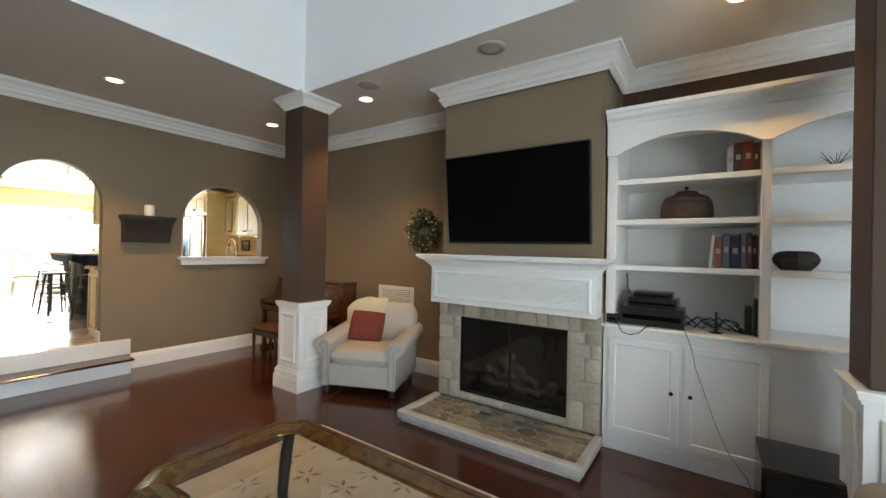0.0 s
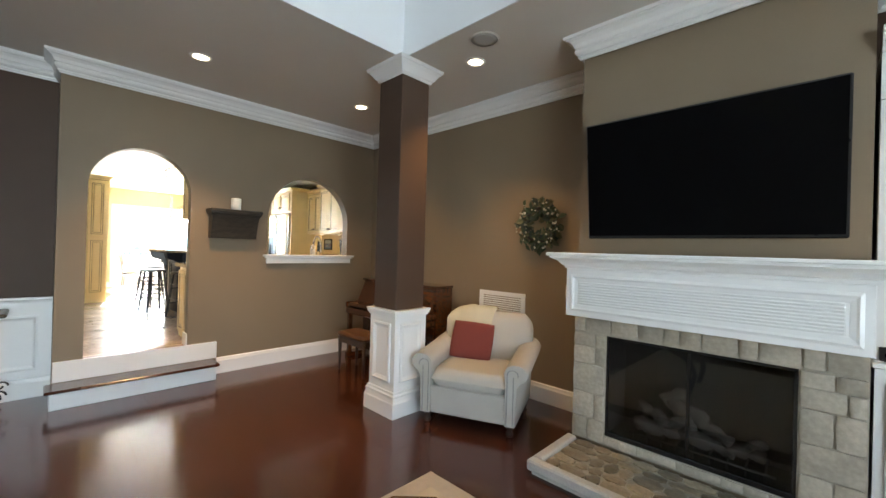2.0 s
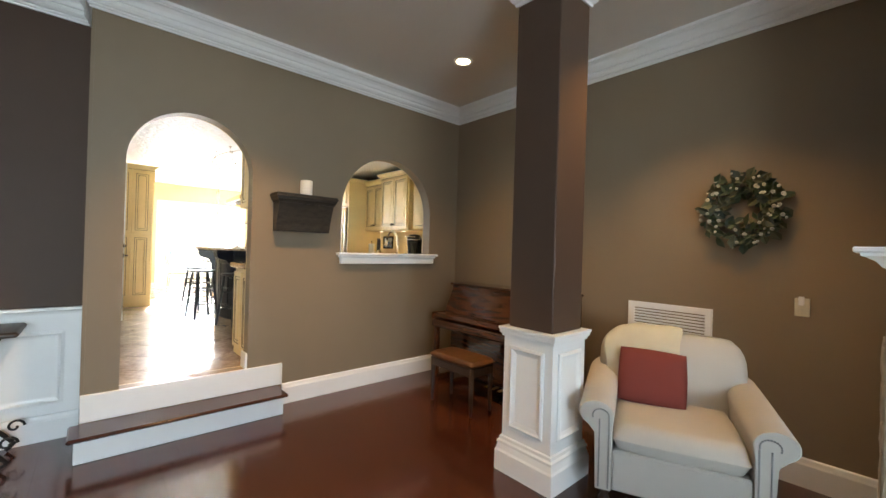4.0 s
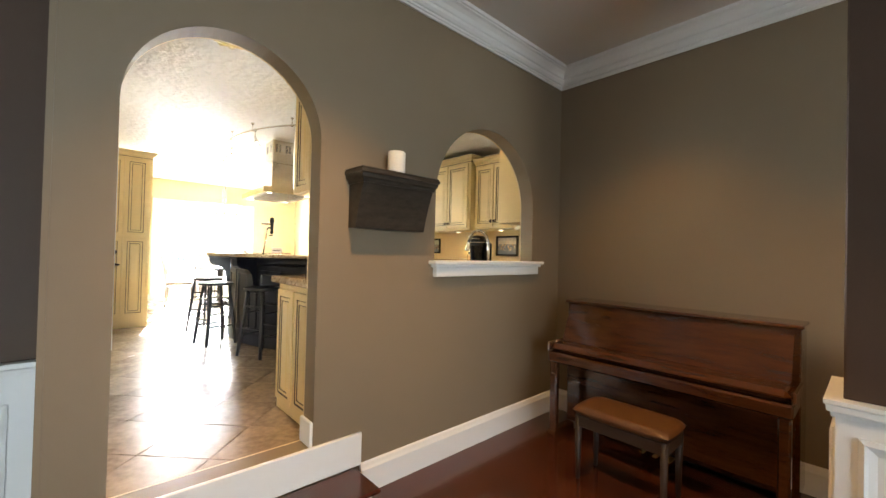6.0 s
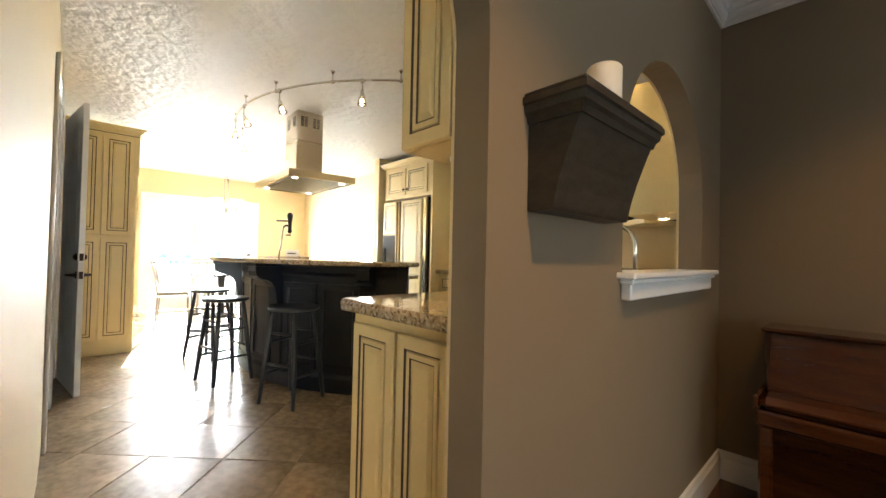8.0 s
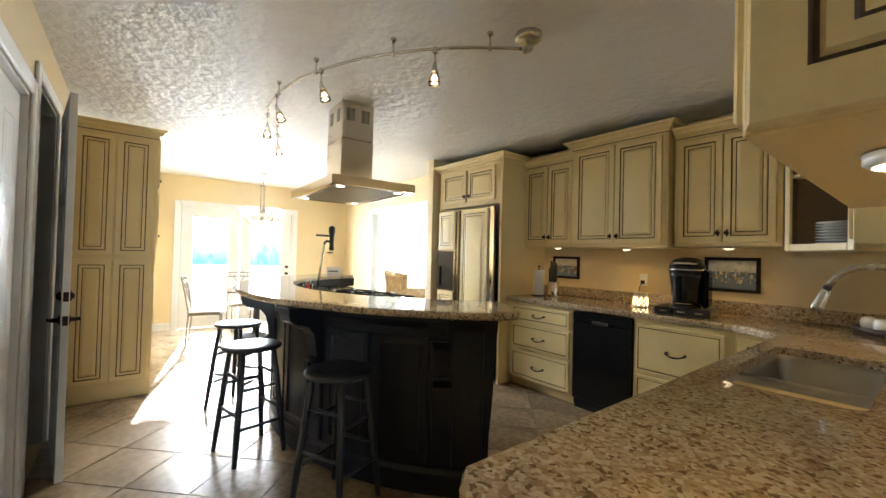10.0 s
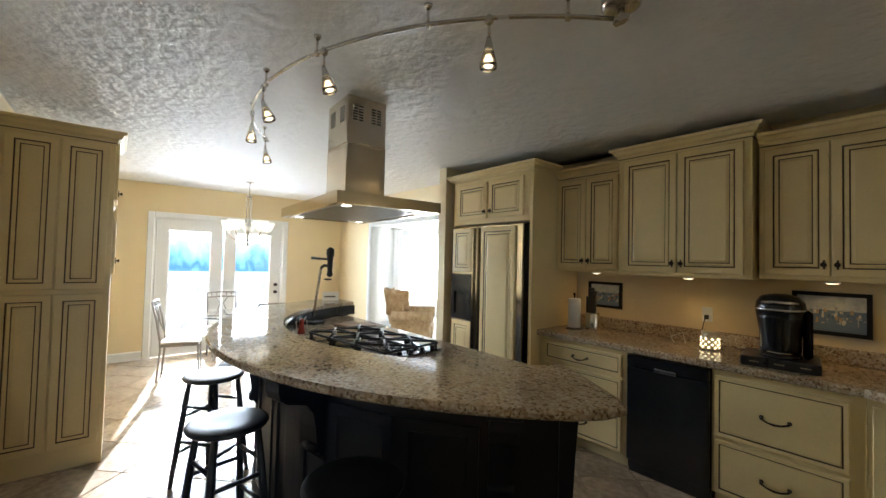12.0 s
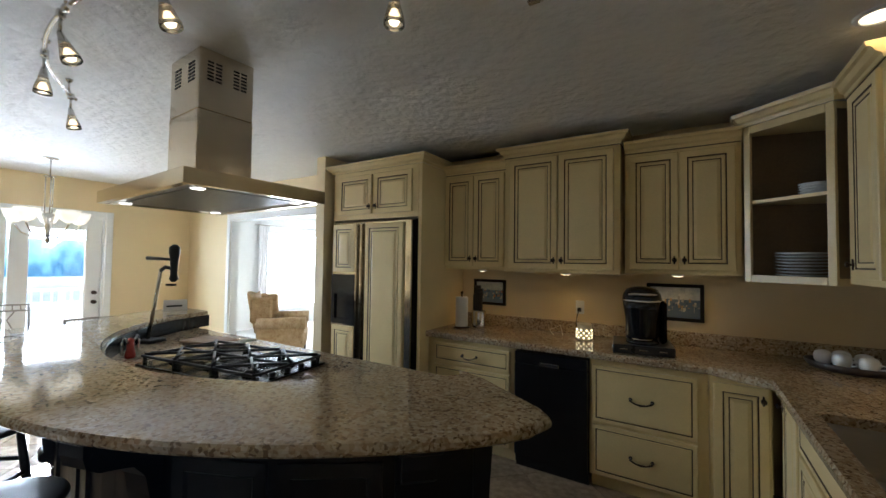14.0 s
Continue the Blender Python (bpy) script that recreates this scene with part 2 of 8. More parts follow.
class Mesh:
    """Collects faces, with a material slot each, in local metres."""

    def __init__(self):
        self.v, self.f, self.m, self.s = [], [], [], []

    def verts(self, points, mx=None):
        n = len(self.v)
        self.v += [tuple(mx @ Vector(p)) if mx else tuple(p) for p in points]
        return n

    def face(self, ids, slot=0, smooth=False):
        self.f.append(tuple(ids))
        self.m.append(slot)
        self.s.append(smooth)

    def box(self, x0, x1, y0, y1, z0, z1, c=0.0, slot=0, mx=None):
        """A box with chamfered edges of c metres."""
        if c <= 0:
            n = self.verts([(x, y, z) for z in (z0, z1) for y in (y0, y1) for x in (x0, x1)], mx)
            for q in ((0, 2, 3, 1), (4, 5, 7, 6), (0, 1, 5, 4), (2, 6, 7, 3), (0, 4, 6, 2), (1, 3, 7, 5)):
                self.face([n + i for i in q], slot)
            return self
        c = min(c, (x1 - x0) * 0.45, (y1 - y0) * 0.45, (z1 - z0) * 0.45)
        lo, hi, ids = (x0, y0, z0), (x1, y1, z1), {}
        for sx in (0, 1):
            for sy in (0, 1):
                for sz in (0, 1):
                    s = (sx, sy, sz)
                    for axis in range(3):
                        p = [(hi[k] - (0 if k == axis else c)) if s[k] else (lo[k] + (0 if k == axis else c)) for k in range(3)]
                        ids[s, axis] = self.verts([p], mx)
        for axis in range(3):
            a, b = (axis + 1) % 3, (axis + 2) % 3
            for side in (0, 1):
                loop = []
                for sa, sb in ((0, 0), (1, 0), (1, 1), (0, 1)):
                    s = [0, 0, 0]
                    s[axis], s[a], s[b] = side, sa, sb
                    loop.append(ids[tuple(s), axis])
                self.face(loop if side else loop[::-1], slot)
            for sa in (0, 1):
                for sb in (0, 1):
                    s0, s1 = [0, 0, 0], [0, 0, 0]
                    s0[a], s0[b], s1[a], s1[b], s1[axis] = sa, sb, sa, sb, 1
                    q = [ids[tuple(s0), a], ids[tuple(s1), a], ids[tuple(s1), b], ids[tuple(s0), b]]
                    self.face(q if sa != sb else q[::-1], slot)
        for s in [(i, j, k) for i in (0, 1) for j in (0, 1) for k in (0, 1)]:
            q = [ids[s, 0], ids[s, 1], ids[s, 2]]
            self.face(q if sum(s) % 2 else q[::-1], slot)
        return self

    def rings(self, w, h, steps, mx=None, slot=0):
        """A panel in the x-z plane, w by h from the origin, facing -y: rings of (inset, depth towards -y, slot), closed by a field."""
        last = None
        for inset, d, sl in steps:
            n = self.verts([(inset, -d, inset), (w - inset, -d, inset), (w - inset, -d, h - inset), (inset, -d, h - inset)], mx)
            if last is not None:
                for i in range(4):
                    j = (i + 1) % 4
                    self.face((last + i, last + j, n + j, n + i), sl)
            last = n
        self.face((last, last + 1, last + 2, last + 3), steps[-1][2] if len(steps[-1]) < 4 else steps[-1][3])
        return self

    def lathe(self, profile, n=20, mx=None, slot=0, smooth=True, ends=True):
        """Turns a profile of (radius, z) round the z axis."""
        rows = []
        for r, z in profile:
            rows.append(self.verts([(r * math.cos(2 * math.pi * i / n), r * math.sin(2 * math.pi * i / n), z) for i in range(n)], mx))
        for a, b in zip(rows, rows[1:]):
            for i in range(n):
                j = (i + 1) % n
                self.face((a + i, a + j, b + j, b + i), slot, smooth)
        if ends:
            self.face([rows[0] + i for i in range(n)][::-1], slot)
            self.face([rows[-1] + i for i in range(n)], slot)
        return self

    def tube(self, points, radius, n=8, mx=None, slot=0, closed=False):
        """A round bar along points; radius may be a list."""
        pts = [Vector(p) for p in points]
        rad = radius if isinstance(radius, (list, tuple)) else [radius] * len(pts)
        rows, up = [], None
        for i, p in enumerate(pts):
            a = pts[i - 1] if (i or closed) else p
            b = pts[(i + 1) % len(pts)] if (i < len(pts) - 1 or closed) else p
            t = (b - a).normalized()
            if up is None:
                up = Vector((0, 0, 1)) if abs(t.z) < 0.9 else Vector((1, 0, 0))
            side = t.cross(up).normalized()
            up = side.cross(t).normalized()
            rows.append(self.verts([p + (side * math.cos(2 * math.pi * k / n) + up * math.sin(2 * math.pi * k / n)) * rad[i] for k in range(n)], mx))
        pairs = list(zip(rows, rows[1:])) + ([(rows[-1], rows[0])] if closed else [])
        for a, b in pairs:
            for k in range(n):
                j = (k + 1) % n
                self.face((a + k, a + j, b + j, b + k), slot, True)
        if not closed:
            self.face([rows[0] + k for k in range(n)][::-1], slot)
            self.face([rows[-1] + k for k in range(n)], slot)
        return self

    def sweep(self, profile, path, closed=False, mx=None, slot=0, caps=True):
        """Runs a moulding's profile of (outwards, up) along a level path of points (x, y, z), mitred; outwards is to the path's right."""
        pts = [Vector(p) for p in path]
        rows, k = [], len(pts)
        for i, p in enumerate(pts):
            d0 = (p - pts[i - 1]) if (i or closed) else (pts[1] - p)
            d1 = (pts[(i + 1) % k] - p) if (i < k - 1 or closed) else d0
            n0, n1 = Vector((d0.y, -d0.x, 0)).normalized(), Vector((d1.y, -d1.x, 0)).normalized()
            n = (n0 + n1).normalized()
            n = n / max(0.25, n.dot(n0))
            rows.append(self.verts([p + n * u + Vector((0, 0, w)) for u, w in profile], mx))
        m = len(profile)
        for a, b in list(zip(rows, rows[1:])) + ([(rows[-1], rows[0])] if closed else []):
            for i in range(m):
                j = (i + 1) % m
                self.face((a + i, b + i, b + j, a + j), slot)
        if caps and not closed:
            self.face([rows[0] + i for i in range(m)], slot)
            self.face([rows[-1] + i for i in range(m)][::-1], slot)
        return self

    def slab(self, outer, holes=(), depth=0.1, mx=None, slot=0):
        """A plate in the x-z plane from y = 0 to y = depth, with holes through it."""
        loops = [[Vector((x, z, 0)) for x, z in loop] for loop in (outer, *holes)]
        tris = geometry.tessellate_polygon(loops)
        flat = [p for loop in loops for p in loop]
        a = self.verts([(p.x, 0, p.y) for p in flat], mx)
        b = self.verts([(p.x, depth, p.y) for p in flat], mx)
        for t in tris:
            p, q, r = (flat[i] for i in t)
            ids = list(t) if (q - p).cross(r - p).z > 0 else list(t)[::-1]
            self.face([a + i for i in ids], slot)
            self.face([b + i for i in ids][::-1], slot)
        start = 0
        for li, loop in enumerate(loops):
            n = len(loop)
            area = sum(loop[i].x * loop[(i + 1) % n].y - loop[(i + 1) % n].x * loop[i].y for i in range(n))
            for i in range(n):
                j = (i + 1) % n
                q = (a + start + i, a + start + j, b + start + j, b + start + i)
                flip = (area > 0) == (li == 0)
                self.face(q[::-1] if flip else q, slot)
            start += n
        return self

    def grid(self, rows, slot=0, smooth=True, close=False, mx=None):
        """Faces between rows of points of equal length."""
        ids = [self.verts(r, mx) for r in rows]
        k = len(rows[0])
        for a, b in zip(ids, ids[1:]):
            for i in range(k if close else k - 1):
                j = (i + 1) % k
                self.face((a + i, a + j, b + j, b + i), slot, smooth)
        return self

    def data(self, name, mats):
        me = bpy.data.meshes.new(name)
        me.from_pydata(self.v, [], self.f)
        for m in mats:
            me.materials.append(m)
        me.polygons.foreach_set("material_index", self.m)
        me.polygons.foreach_set("use_smooth", self.s)
        bm = bmesh.new()
        bm.from_mesh(me)
        bmesh.ops.recalc_face_normals(bm, faces=bm.faces)
        bm.to_mesh(me)
        bm.free()
        me.update()
        return me


def mats_of(material):
    return material if isinstance(material, (list, tuple)) else [material]


def part(name, mesh, material, parent, label="", m=None):
    """One mesh object under a thing or a part."""
    ob = new(name, mesh.data(name, mats_of(material)) if isinstance(mesh, Mesh) else mesh)
    ob.parent = parent
    if m is not None:
        ob.matrix_basis = m
    return tagged(ob, label)


def thing(name, m, label, category, group="", kind=""):
    ob = new(name)
    ob.empty_display_size = 0.1
    ob.matrix_basis = m
    return tagged(ob, label, category, group, kind)


def solid(name, mesh, material, label, category, m=None, group="", kind=""):
    """A thing that is one mesh."""
    ob = new(name, mesh.data(name, mats_of(material)))
    if m is not None:
        ob.matrix_basis = m
    return tagged(ob, label, category, group, kind)


def setting(name, mesh, material, label, category="structure"):
    return solid(name, mesh, material, label, category, kind="structure")


def arched(x0, x1, z0, top, n=20):
    """An arched opening's outline; the arch is a half circle where it fits, else a flatter half ellipse."""
    r = (x1 - x0) / 2
    rise = min(r, top - z0 - 0.05)
    return [(x0, z0), (x1, z0)] + [((x0 + x1) / 2 + r * math.cos(math.pi * i / n), top - rise + rise * math.sin(math.pi * i / n)) for i in range(n + 1)]


# x-z plate laid along +y (its x becomes y), standing at x = X, thickness towards -x
def along_y(x):
    return Matrix(((0, -1, 0, x), (1, 0, 0, 0), (0, 0, 1, 0), (0, 0, 0, 1)))


CROWN = [(0, 0), (0.0, -0.185), (0.014, -0.185), (0.017, -0.172), (0.026, -0.170), (0.027, -0.160), (0.021, -0.152), (0.036, -0.147), (0.049, -0.130), (0.048, -0.108),
         (0.033, -0.098), (0.048, -0.090), (0.060, -0.062), (0.082, -0.041), (0.102, -0.034), (0.103, -0.026), (0.117, -0.024), (0.12, 0)]
BASEBOARD = [(0, 0), (0.022, 0), (0.022, 0.15), (0.016, 0.165), (0.012, 0.187), (0.004, 0.195), (0, 0.195)]
# ---------------------------------------------------------------- living room shell
WX = -6.2          # living face of the arched wall
WT = 0.13
RET = 0.478       # where the arched wall turns back
NY = 4.15          # north wall of the living room
EX, SY, HI = 3.6, -3.6, 5.2

b = Mesh()
b.slab([(0.5, 0.0), (NY + 0.12, 0.0), (NY + 0.12, LOW_CEIL), (0.5, LOW_CEIL)],
       [arched(0.697, 1.597, 0.385, 2.59, 28), arched(2.483, 3.69, 1.44, 2.545, 28)], WT, along_y(WX))
setting("wall_arched", b, M_TAN, "satin tan painted wall with an arched doorway and arched pass-through")
b = Mesh()
b.slab([(NY + 0.12, KIT_FLOOR), (5.03, KIT_FLOOR), (5.03, KIT_CEIL), (NY + 0.12, KIT_CEIL)], (), WT, along_y(WX))
setting("wall_sink_corner", b, M_KWALL, "yellow painted kitchen wall by the sink corner")
b = Mesh()   # kitchen face of the arched wall, a thin skin of the kitchen's own paint
b.slab([(0.62, KIT_FLOOR), (NY + 0.12, KIT_FLOOR), (NY + 0.12, KIT_CEIL), (0.62, KIT_CEIL)],
       [arched(0.697, 1.597, KIT_FLOOR + 0.015, 2.59, 28), arched(2.483, 3.69, 1.44, 2.545, 28)], 0.012, along_y(WX - WT - 0.001))
setting("wall_kitchen_east", b, M_KWALL, "yellow painted kitchen side of the arched wall")
b = Mesh().box(WX - 0.36, WX - 0.0005, RET, 0.4995, 0, LOW_CEIL)
setting("wall_return", b, M_TAN, "tan painted return of the arched wall")
b = Mesh().box(WX - 0.48, WX - 0.36, SY, 0.5, 0, LOW_CEIL)
setting("wall_dining_side", b, M_BROWN, "dark brown painted wall above white wainscot")
b = Mesh().box(WX, EX, NY, NY + 0.12, 0, HI)
setting("wall_north", b, M_TAN, "satin tan painted wall behind piano and armchair")
b = Mesh().box(-0.68, EX, NY - 0.012, NY - 0.001, 2.6, LOW_CEIL)
setting("wall_above_bookcase", b, M_BROWN, "dark brown painted wall above the bookcase")
# east wall with tall windows and a high band, south wall plain
b = Mesh()
b.slab([(SY, 0), (NY, 0), (NY, HI), (SY, HI)],
       [[(-3.35, 0.35), (0.75, 0.35), (0.75, 2.75), (-3.35, 2.75)], [(-2.2, 3.9), (2.0, 3.9), (2.0, 4.8), (-2.2, 4.8)]], 0.15, along_y(EX + 0.15))
setting("wall_east", b, M_TAN, "tan painted wall with large windows")
b = Mesh().box(WX - 0.48, EX + 0.15, SY - 0.15, SY, 0, HI)
setting("wall_south", b, M_TAN, "plain tan painted wall")
for i, (y0, y1, z0, z1) in enumerate(((-3.35, 0.75, 0.35, 2.75), (-2.2, 2.0, 3.9, 4.8))):
    w = thing("window_%d" % (i + 1), Matrix.Translation((EX + 0.07, (y0 + y1) / 2, z0)) @ pose(0, 0, 0, 0, 0, 90), "white framed window with several panes", "window", kind="structure")
    n = 4
    for k in range(n + 1):
        x = (y1 - y0) * (k / n - 0.5)
        part("window_frame", Mesh().box(x - 0.03, x + 0.03, -0.03, 0.03, 0, z1 - z0, 0.006), M_TRIM, w)
    for z in (0.03, z1 - z0 - 0.03):
        part("window_frame", Mesh().box(-(y1 - y0) / 2 + 0.03, (y1 - y0) / 2 - 0.03, -0.025, 0.025, z - 0.03, z + 0.03, 0.006), M_TRIM, w)
    for k in range(n):
        xa, xb = (y1 - y0) * (k / n - 0.5) + 0.035, (y1 - y0) * ((k + 1) / n - 0.5) - 0.035
        pane = part("pane", Mesh().box(xa, xb, -0.004, 0.004, 0.065, z1 - z0 - 0.065), M_GLASS, w)
        pane.visible_shadow = False

# low ceiling round a raised middle that begins at the columns
TX0, TX1, TY1, TY0 = -3.77, EX, 2.73, -2.6
b = Mesh()
b.slab([(WX - 0.48, SY), (EX, SY), (EX, TY0), (TX0, TY0), (TX0, TY1), (EX, TY1), (EX, NY), (WX - 0.48, NY)], (), 0.12,
       Matrix(((1, 0, 0, 0), (0, 0, 1, 0), (0, 1, 0, LOW_CEIL), (0, 0, 0, 1))))
setting("ceiling_low", b, M_CEIL, "flat light grey painted ceiling round the raised middle")
b = Mesh()
t = 0.1
for side, bx in (("west", (TX0 - t, TX0, TY0, TY1)), ("north", (TX0 - t, TX1 + t, TY1, TY1 + t)), ("south", (TX0 - t, TX1 + t, TY0 - t, TY0))):
    setting("wall_tray_" + side, Mesh().box(*bx, LOW_CEIL + 0.12, HI), M_TRAY, "white painted upper wall of the raised ceiling")
b = Mesh().box(TX0 + 0.0, TX0 + 0.012, TY0, TY1, LOW_CEIL - 0.002, LOW_CEIL + 0.13).box(TX0 + 0.012, TX1, TY1 - 0.012, TY1, LOW_CEIL - 0.002, LOW_CEIL + 0.13)
setting("trim_tray_edge", b, M_TRAY, "white edge where the ceiling steps up")
b = Mesh().box(TX0 - 0.1, TX1 + 0.15, SY - 0.15, NY + 0.12, HI, HI + 0.1)
setting("ceiling_high", b, M_TRAY, "white raised ceiling high above the sitting area")
b = Mesh().box(WX - 0.48, TX0 - 0.1, SY - 0.1, NY, LOW_CEIL + 0.12, LOW_CEIL + 0.2)
setting("ceiling_attic_cover", b, M_CEIL, "plain cover above the low ceiling")

# mouldings
b = Mesh().sweep(CROWN, [(WX - 0.36, SY, LOW_CEIL), (WX - 0.36, RET, LOW_CEIL), (WX, RET, LOW_CEIL), (WX, NY, LOW_CEIL), (-2.36, NY, LOW_CEIL),
                         (-2.36, 3.5, LOW_CEIL), (-0.68, 3.5, LOW_CEIL), (-0.68, NY - 0.012, LOW_CEIL), (EX, NY - 0.012, LOW_CEIL)])
setting("trim_crown_moulding", b, M_TRIM, "white stepped crown moulding")
b = Mesh().sweep(BASEBOARD, [(WX, 1.907, 0), (WX, NY, 0), (-2.36, NY, 0)])
setting("baseboard", b, M_TRIM, "tall white gloss baseboard")
b = Mesh().sweep(BASEBOARD, [(EX, NY - 0.7, 0), (EX, SY, 0), (WX - 0.36, SY, 0)])
setting("baseboard_back", b, M_TRIM, "tall white gloss baseboard")

# steps up to the kitchen
b = Mesh().box(WX + 0.001, WX + 0.024, RET + 0.002, 1.905, 0.196, 0.395, 0.004)
setting("trim_step_riser_upper", b, M_TRIM, "white painted upper riser below the doorway")
st = thing("step", Matrix.Translation((WX, 1.15, 0)), "cherry wood step with a white riser at the doorway", "step", kind="structure")
part("riser", Mesh().box(0.002, 0.25, -0.692, 0.693, 0, 0.165, 0.004), M_TRIM, st, "white painted riser")
part("tread", Mesh().box(0.026, 0.31, -0.727, 0.717, 0.166, 0.195, 0.01), M_CHERRY, st, "polished cherry tread")
b = Mesh().box(WX - WT - 0.02, WX + 0.02, 0.6982, 1.5958, 0.36, 0.384, 0.006)
setting("threshold", b, M_TRIM, "white painted sill of the arched doorway")
b = Mesh().box(WX - WT - 0.013, WX - 0.001, 1.577, 1.5965, 0.3845, 0.53, 0.004)
setting("baseboard_doorway", b, M_TRIM, "short white baseboard inside the doorway")
# wainscot on the dark wall
b = Mesh()
b.box(WX - 0.358, WX - 0.345, SY, RET - 0.001, 0.0, 0.97)
b.sweep([(0, 0), (0.03, 0), (0.035, 0.02), (0.05, 0.03), (0.05, 0.05), (0, 0.05)], [(WX - 0.345, SY, 0.95), (WX - 0.345, RET - 0.001, 0.95)])
b.sweep(BASEBOARD, [(WX - 0.345, SY, 0), (WX - 0.345, RET - 0.001, 0)])
for y0 in (-0.52, -1.5):
    b.rings(0.9, 0.55, [(0, 0, 0), (0, 0.012, 0), (0.02, 0.018, 0), (0.035, 0.006, 0), (0.05, 0.003, 0)], Matrix.Translation((0, y0, 0.27)) @ along_y(WX - 0.344))
setting("wainscot", b, M_TRIM, "white panelled wainscot with a chair rail")

# pass-through sill
s = Mesh()
s.box(WX - WT - 0.02, WX + 0.075, 2.43, 3.785, 1.435, 1.462, 0.006)
s.box(WX + 0.001, WX + 0.045, 2.468, 3.735, 1.345, 1.434, 0.006)
s.box(WX + 0.001, WX + 0.06, 2.45, 3.755, 1.413, 1.434, 0.005)
setting("window_sill_pass_through", s, M_TRIM, "white moulded sill of the arched pass-through", "sill")

# ---------------------------------------------------------------- kitchen shell
KX0 = WX - WT - 0.013
b = Mesh().box(-10.62, KX0, 5.03, 5.15, KIT_FLOOR - 0.02, KIT_CEIL)
setting("wall_kitchen_north", b, M_KWALL, "yellow painted kitchen wall behind the worktop")
b = Mesh().box(-10.72, -10.6, 4.2, 5.15, KIT_FLOOR - 0.02, KIT_CEIL)
setting("wall_fridge_end", b, M_KWALL, "yellow painted wall end beside the refrigerator")
b = Mesh()   # wall between dining area and sunroom, with a wide opening
b.slab([(WEST, KIT_FLOOR), (-10.72, KIT_FLOOR), (-10.72, KIT_CEIL), (WEST, KIT_CEIL)], [[(-13.28, KIT_FLOOR + 0.001), (-10.8, KIT_FLOOR + 0.001), (-10.8, 2.52), (-13.28, 2.52)]], 0.12, Matrix.Translation((0, 4.76, 0)))
setting("wall_dining_north", b, M_KWALL, "yellow painted wall with a wide opening")
b = Mesh()
for x0, x1, z0, z1 in ((-13.36, -13.28, KIT_FLOOR, 2.6), (-10.8, -10.722, KIT_FLOOR, 2.6), (-13.279, -10.801, 2.52, 2.6)):
    b.box(x0, x1, 4.74, 4.7595, z0, z1, 0.005)
b.box(-13.279, -13.262, 4.76, 4.88, KIT_FLOOR, 2.519).box(-13.261, -10.82, 4.76, 4.88, 2.503, 2.519)
setting("trim_sunroom_opening", b, M_TRIM, "white painted casing of the wide opening")
SYK = 0.69
b = Mesh()
b.slab([(WEST, KIT_FLOOR - 0.3), (KX0 - 0.0, KIT_FLOOR - 0.3), (KX0 - 0.0, KIT_CEIL), (WEST, KIT_CEIL)],
       [[(-9.42, KIT_FLOOR + 0.001), (-8.68, KIT_FLOOR + 0.001), (-8.68, 2.53), (-9.42, 2.53)], [(-10.35, KIT_FLOOR + 0.001), (-9.60, KIT_FLOOR + 0.001), (-9.60, 2.66), (-10.35, 2.66)]],
       0.12, Matrix.Translation((0, SYK - 0.12, 0)))
setting("wall_kitchen_south", b, M_KWALL, "yellow painted wall with two white doors")
b = Mesh()   # west wall with the french doors' opening
DY0, DY1, DTOP = 1.76, 3.64, 2.49
b.slab([(0.62, KIT_FLOOR - 0.3), (4.76, KIT_FLOOR - 0.3), (4.76, KIT_CEIL), (0.62, KIT_CEIL)], [[(DY0, KIT_FLOOR + 0.001), (DY1, KIT_FLOOR + 0.001), (DY1, DTOP), (DY0, DTOP)]], 0.14, along_y(WEST))
setting("wall_kitchen_west", b, M_KWALL, "yellow painted wall with glazed double doors")
b = Mesh().box(WEST - 0.14, KX0, SYK - 0.12, 5.15, KIT_CEIL, KIT_CEIL + 0.1)
setting("ceiling_kitchen", b, M_TEXCEIL, "white ceiling with heavy stomped plaster texture")
KB = [(0, 0), (0.018, 0), (0.018, 0.11), (0.006, 0.13), (0, 0.13)]
b = Mesh()
b.sweep(KB, [(WEST, DY0 - 0.09, KIT_FLOOR), (WEST, SYK, KIT_FLOOR)][::-1]).sweep(KB, [(WEST, DY1 + 0.09, KIT_FLOOR), (WEST, 4.76, KIT_FLOOR), (-13.36, 4.76, KIT_FLOOR)])
setting("baseboard_dining", b, M_TRIM, "white painted baseboard in the dining area")

# sunroom beyond the opening
SRX = -15.8
b = Mesh().box(SRX, -9.0, 9.4, 9.52, KIT_FLOOR, KIT_CEIL)
setting("wall_sunroom_north", b, M_WHITEWALL, "white painted sunroom wall")
b = Mesh()
b.slab([(4.88, KIT_FLOOR), (9.4, KIT_FLOOR), (9.4, KIT_CEIL), (4.88, KIT_CEIL)], [[(7.05, 0.78), (9.1, 0.78), (9.1, 2.58), (7.05, 2.58)]], 0.14, along_y(SRX))
setting("wall_sunroom_west", b, M_WHITEWALL, "white painted sunroom wall with a wide window")
b = Mesh().box(-9.0, -8.88, 5.15, 9.4, KIT_FLOOR, KIT_CEIL).box(SRX, WEST, 4.76, 4.88, KIT_FLOOR, KIT_CEIL)
setting("wall_sunroom_east", b, M_WHITEWALL, "plain white sunroom wall")
b = Mesh().box(SRX - 0.14, -8.88, 4.88, 9.52, KIT_CEIL, KIT_CEIL + 0.1)
setting("ceiling_sunroom", b, M_WHITEWALL, "plain white sunroom ceiling")
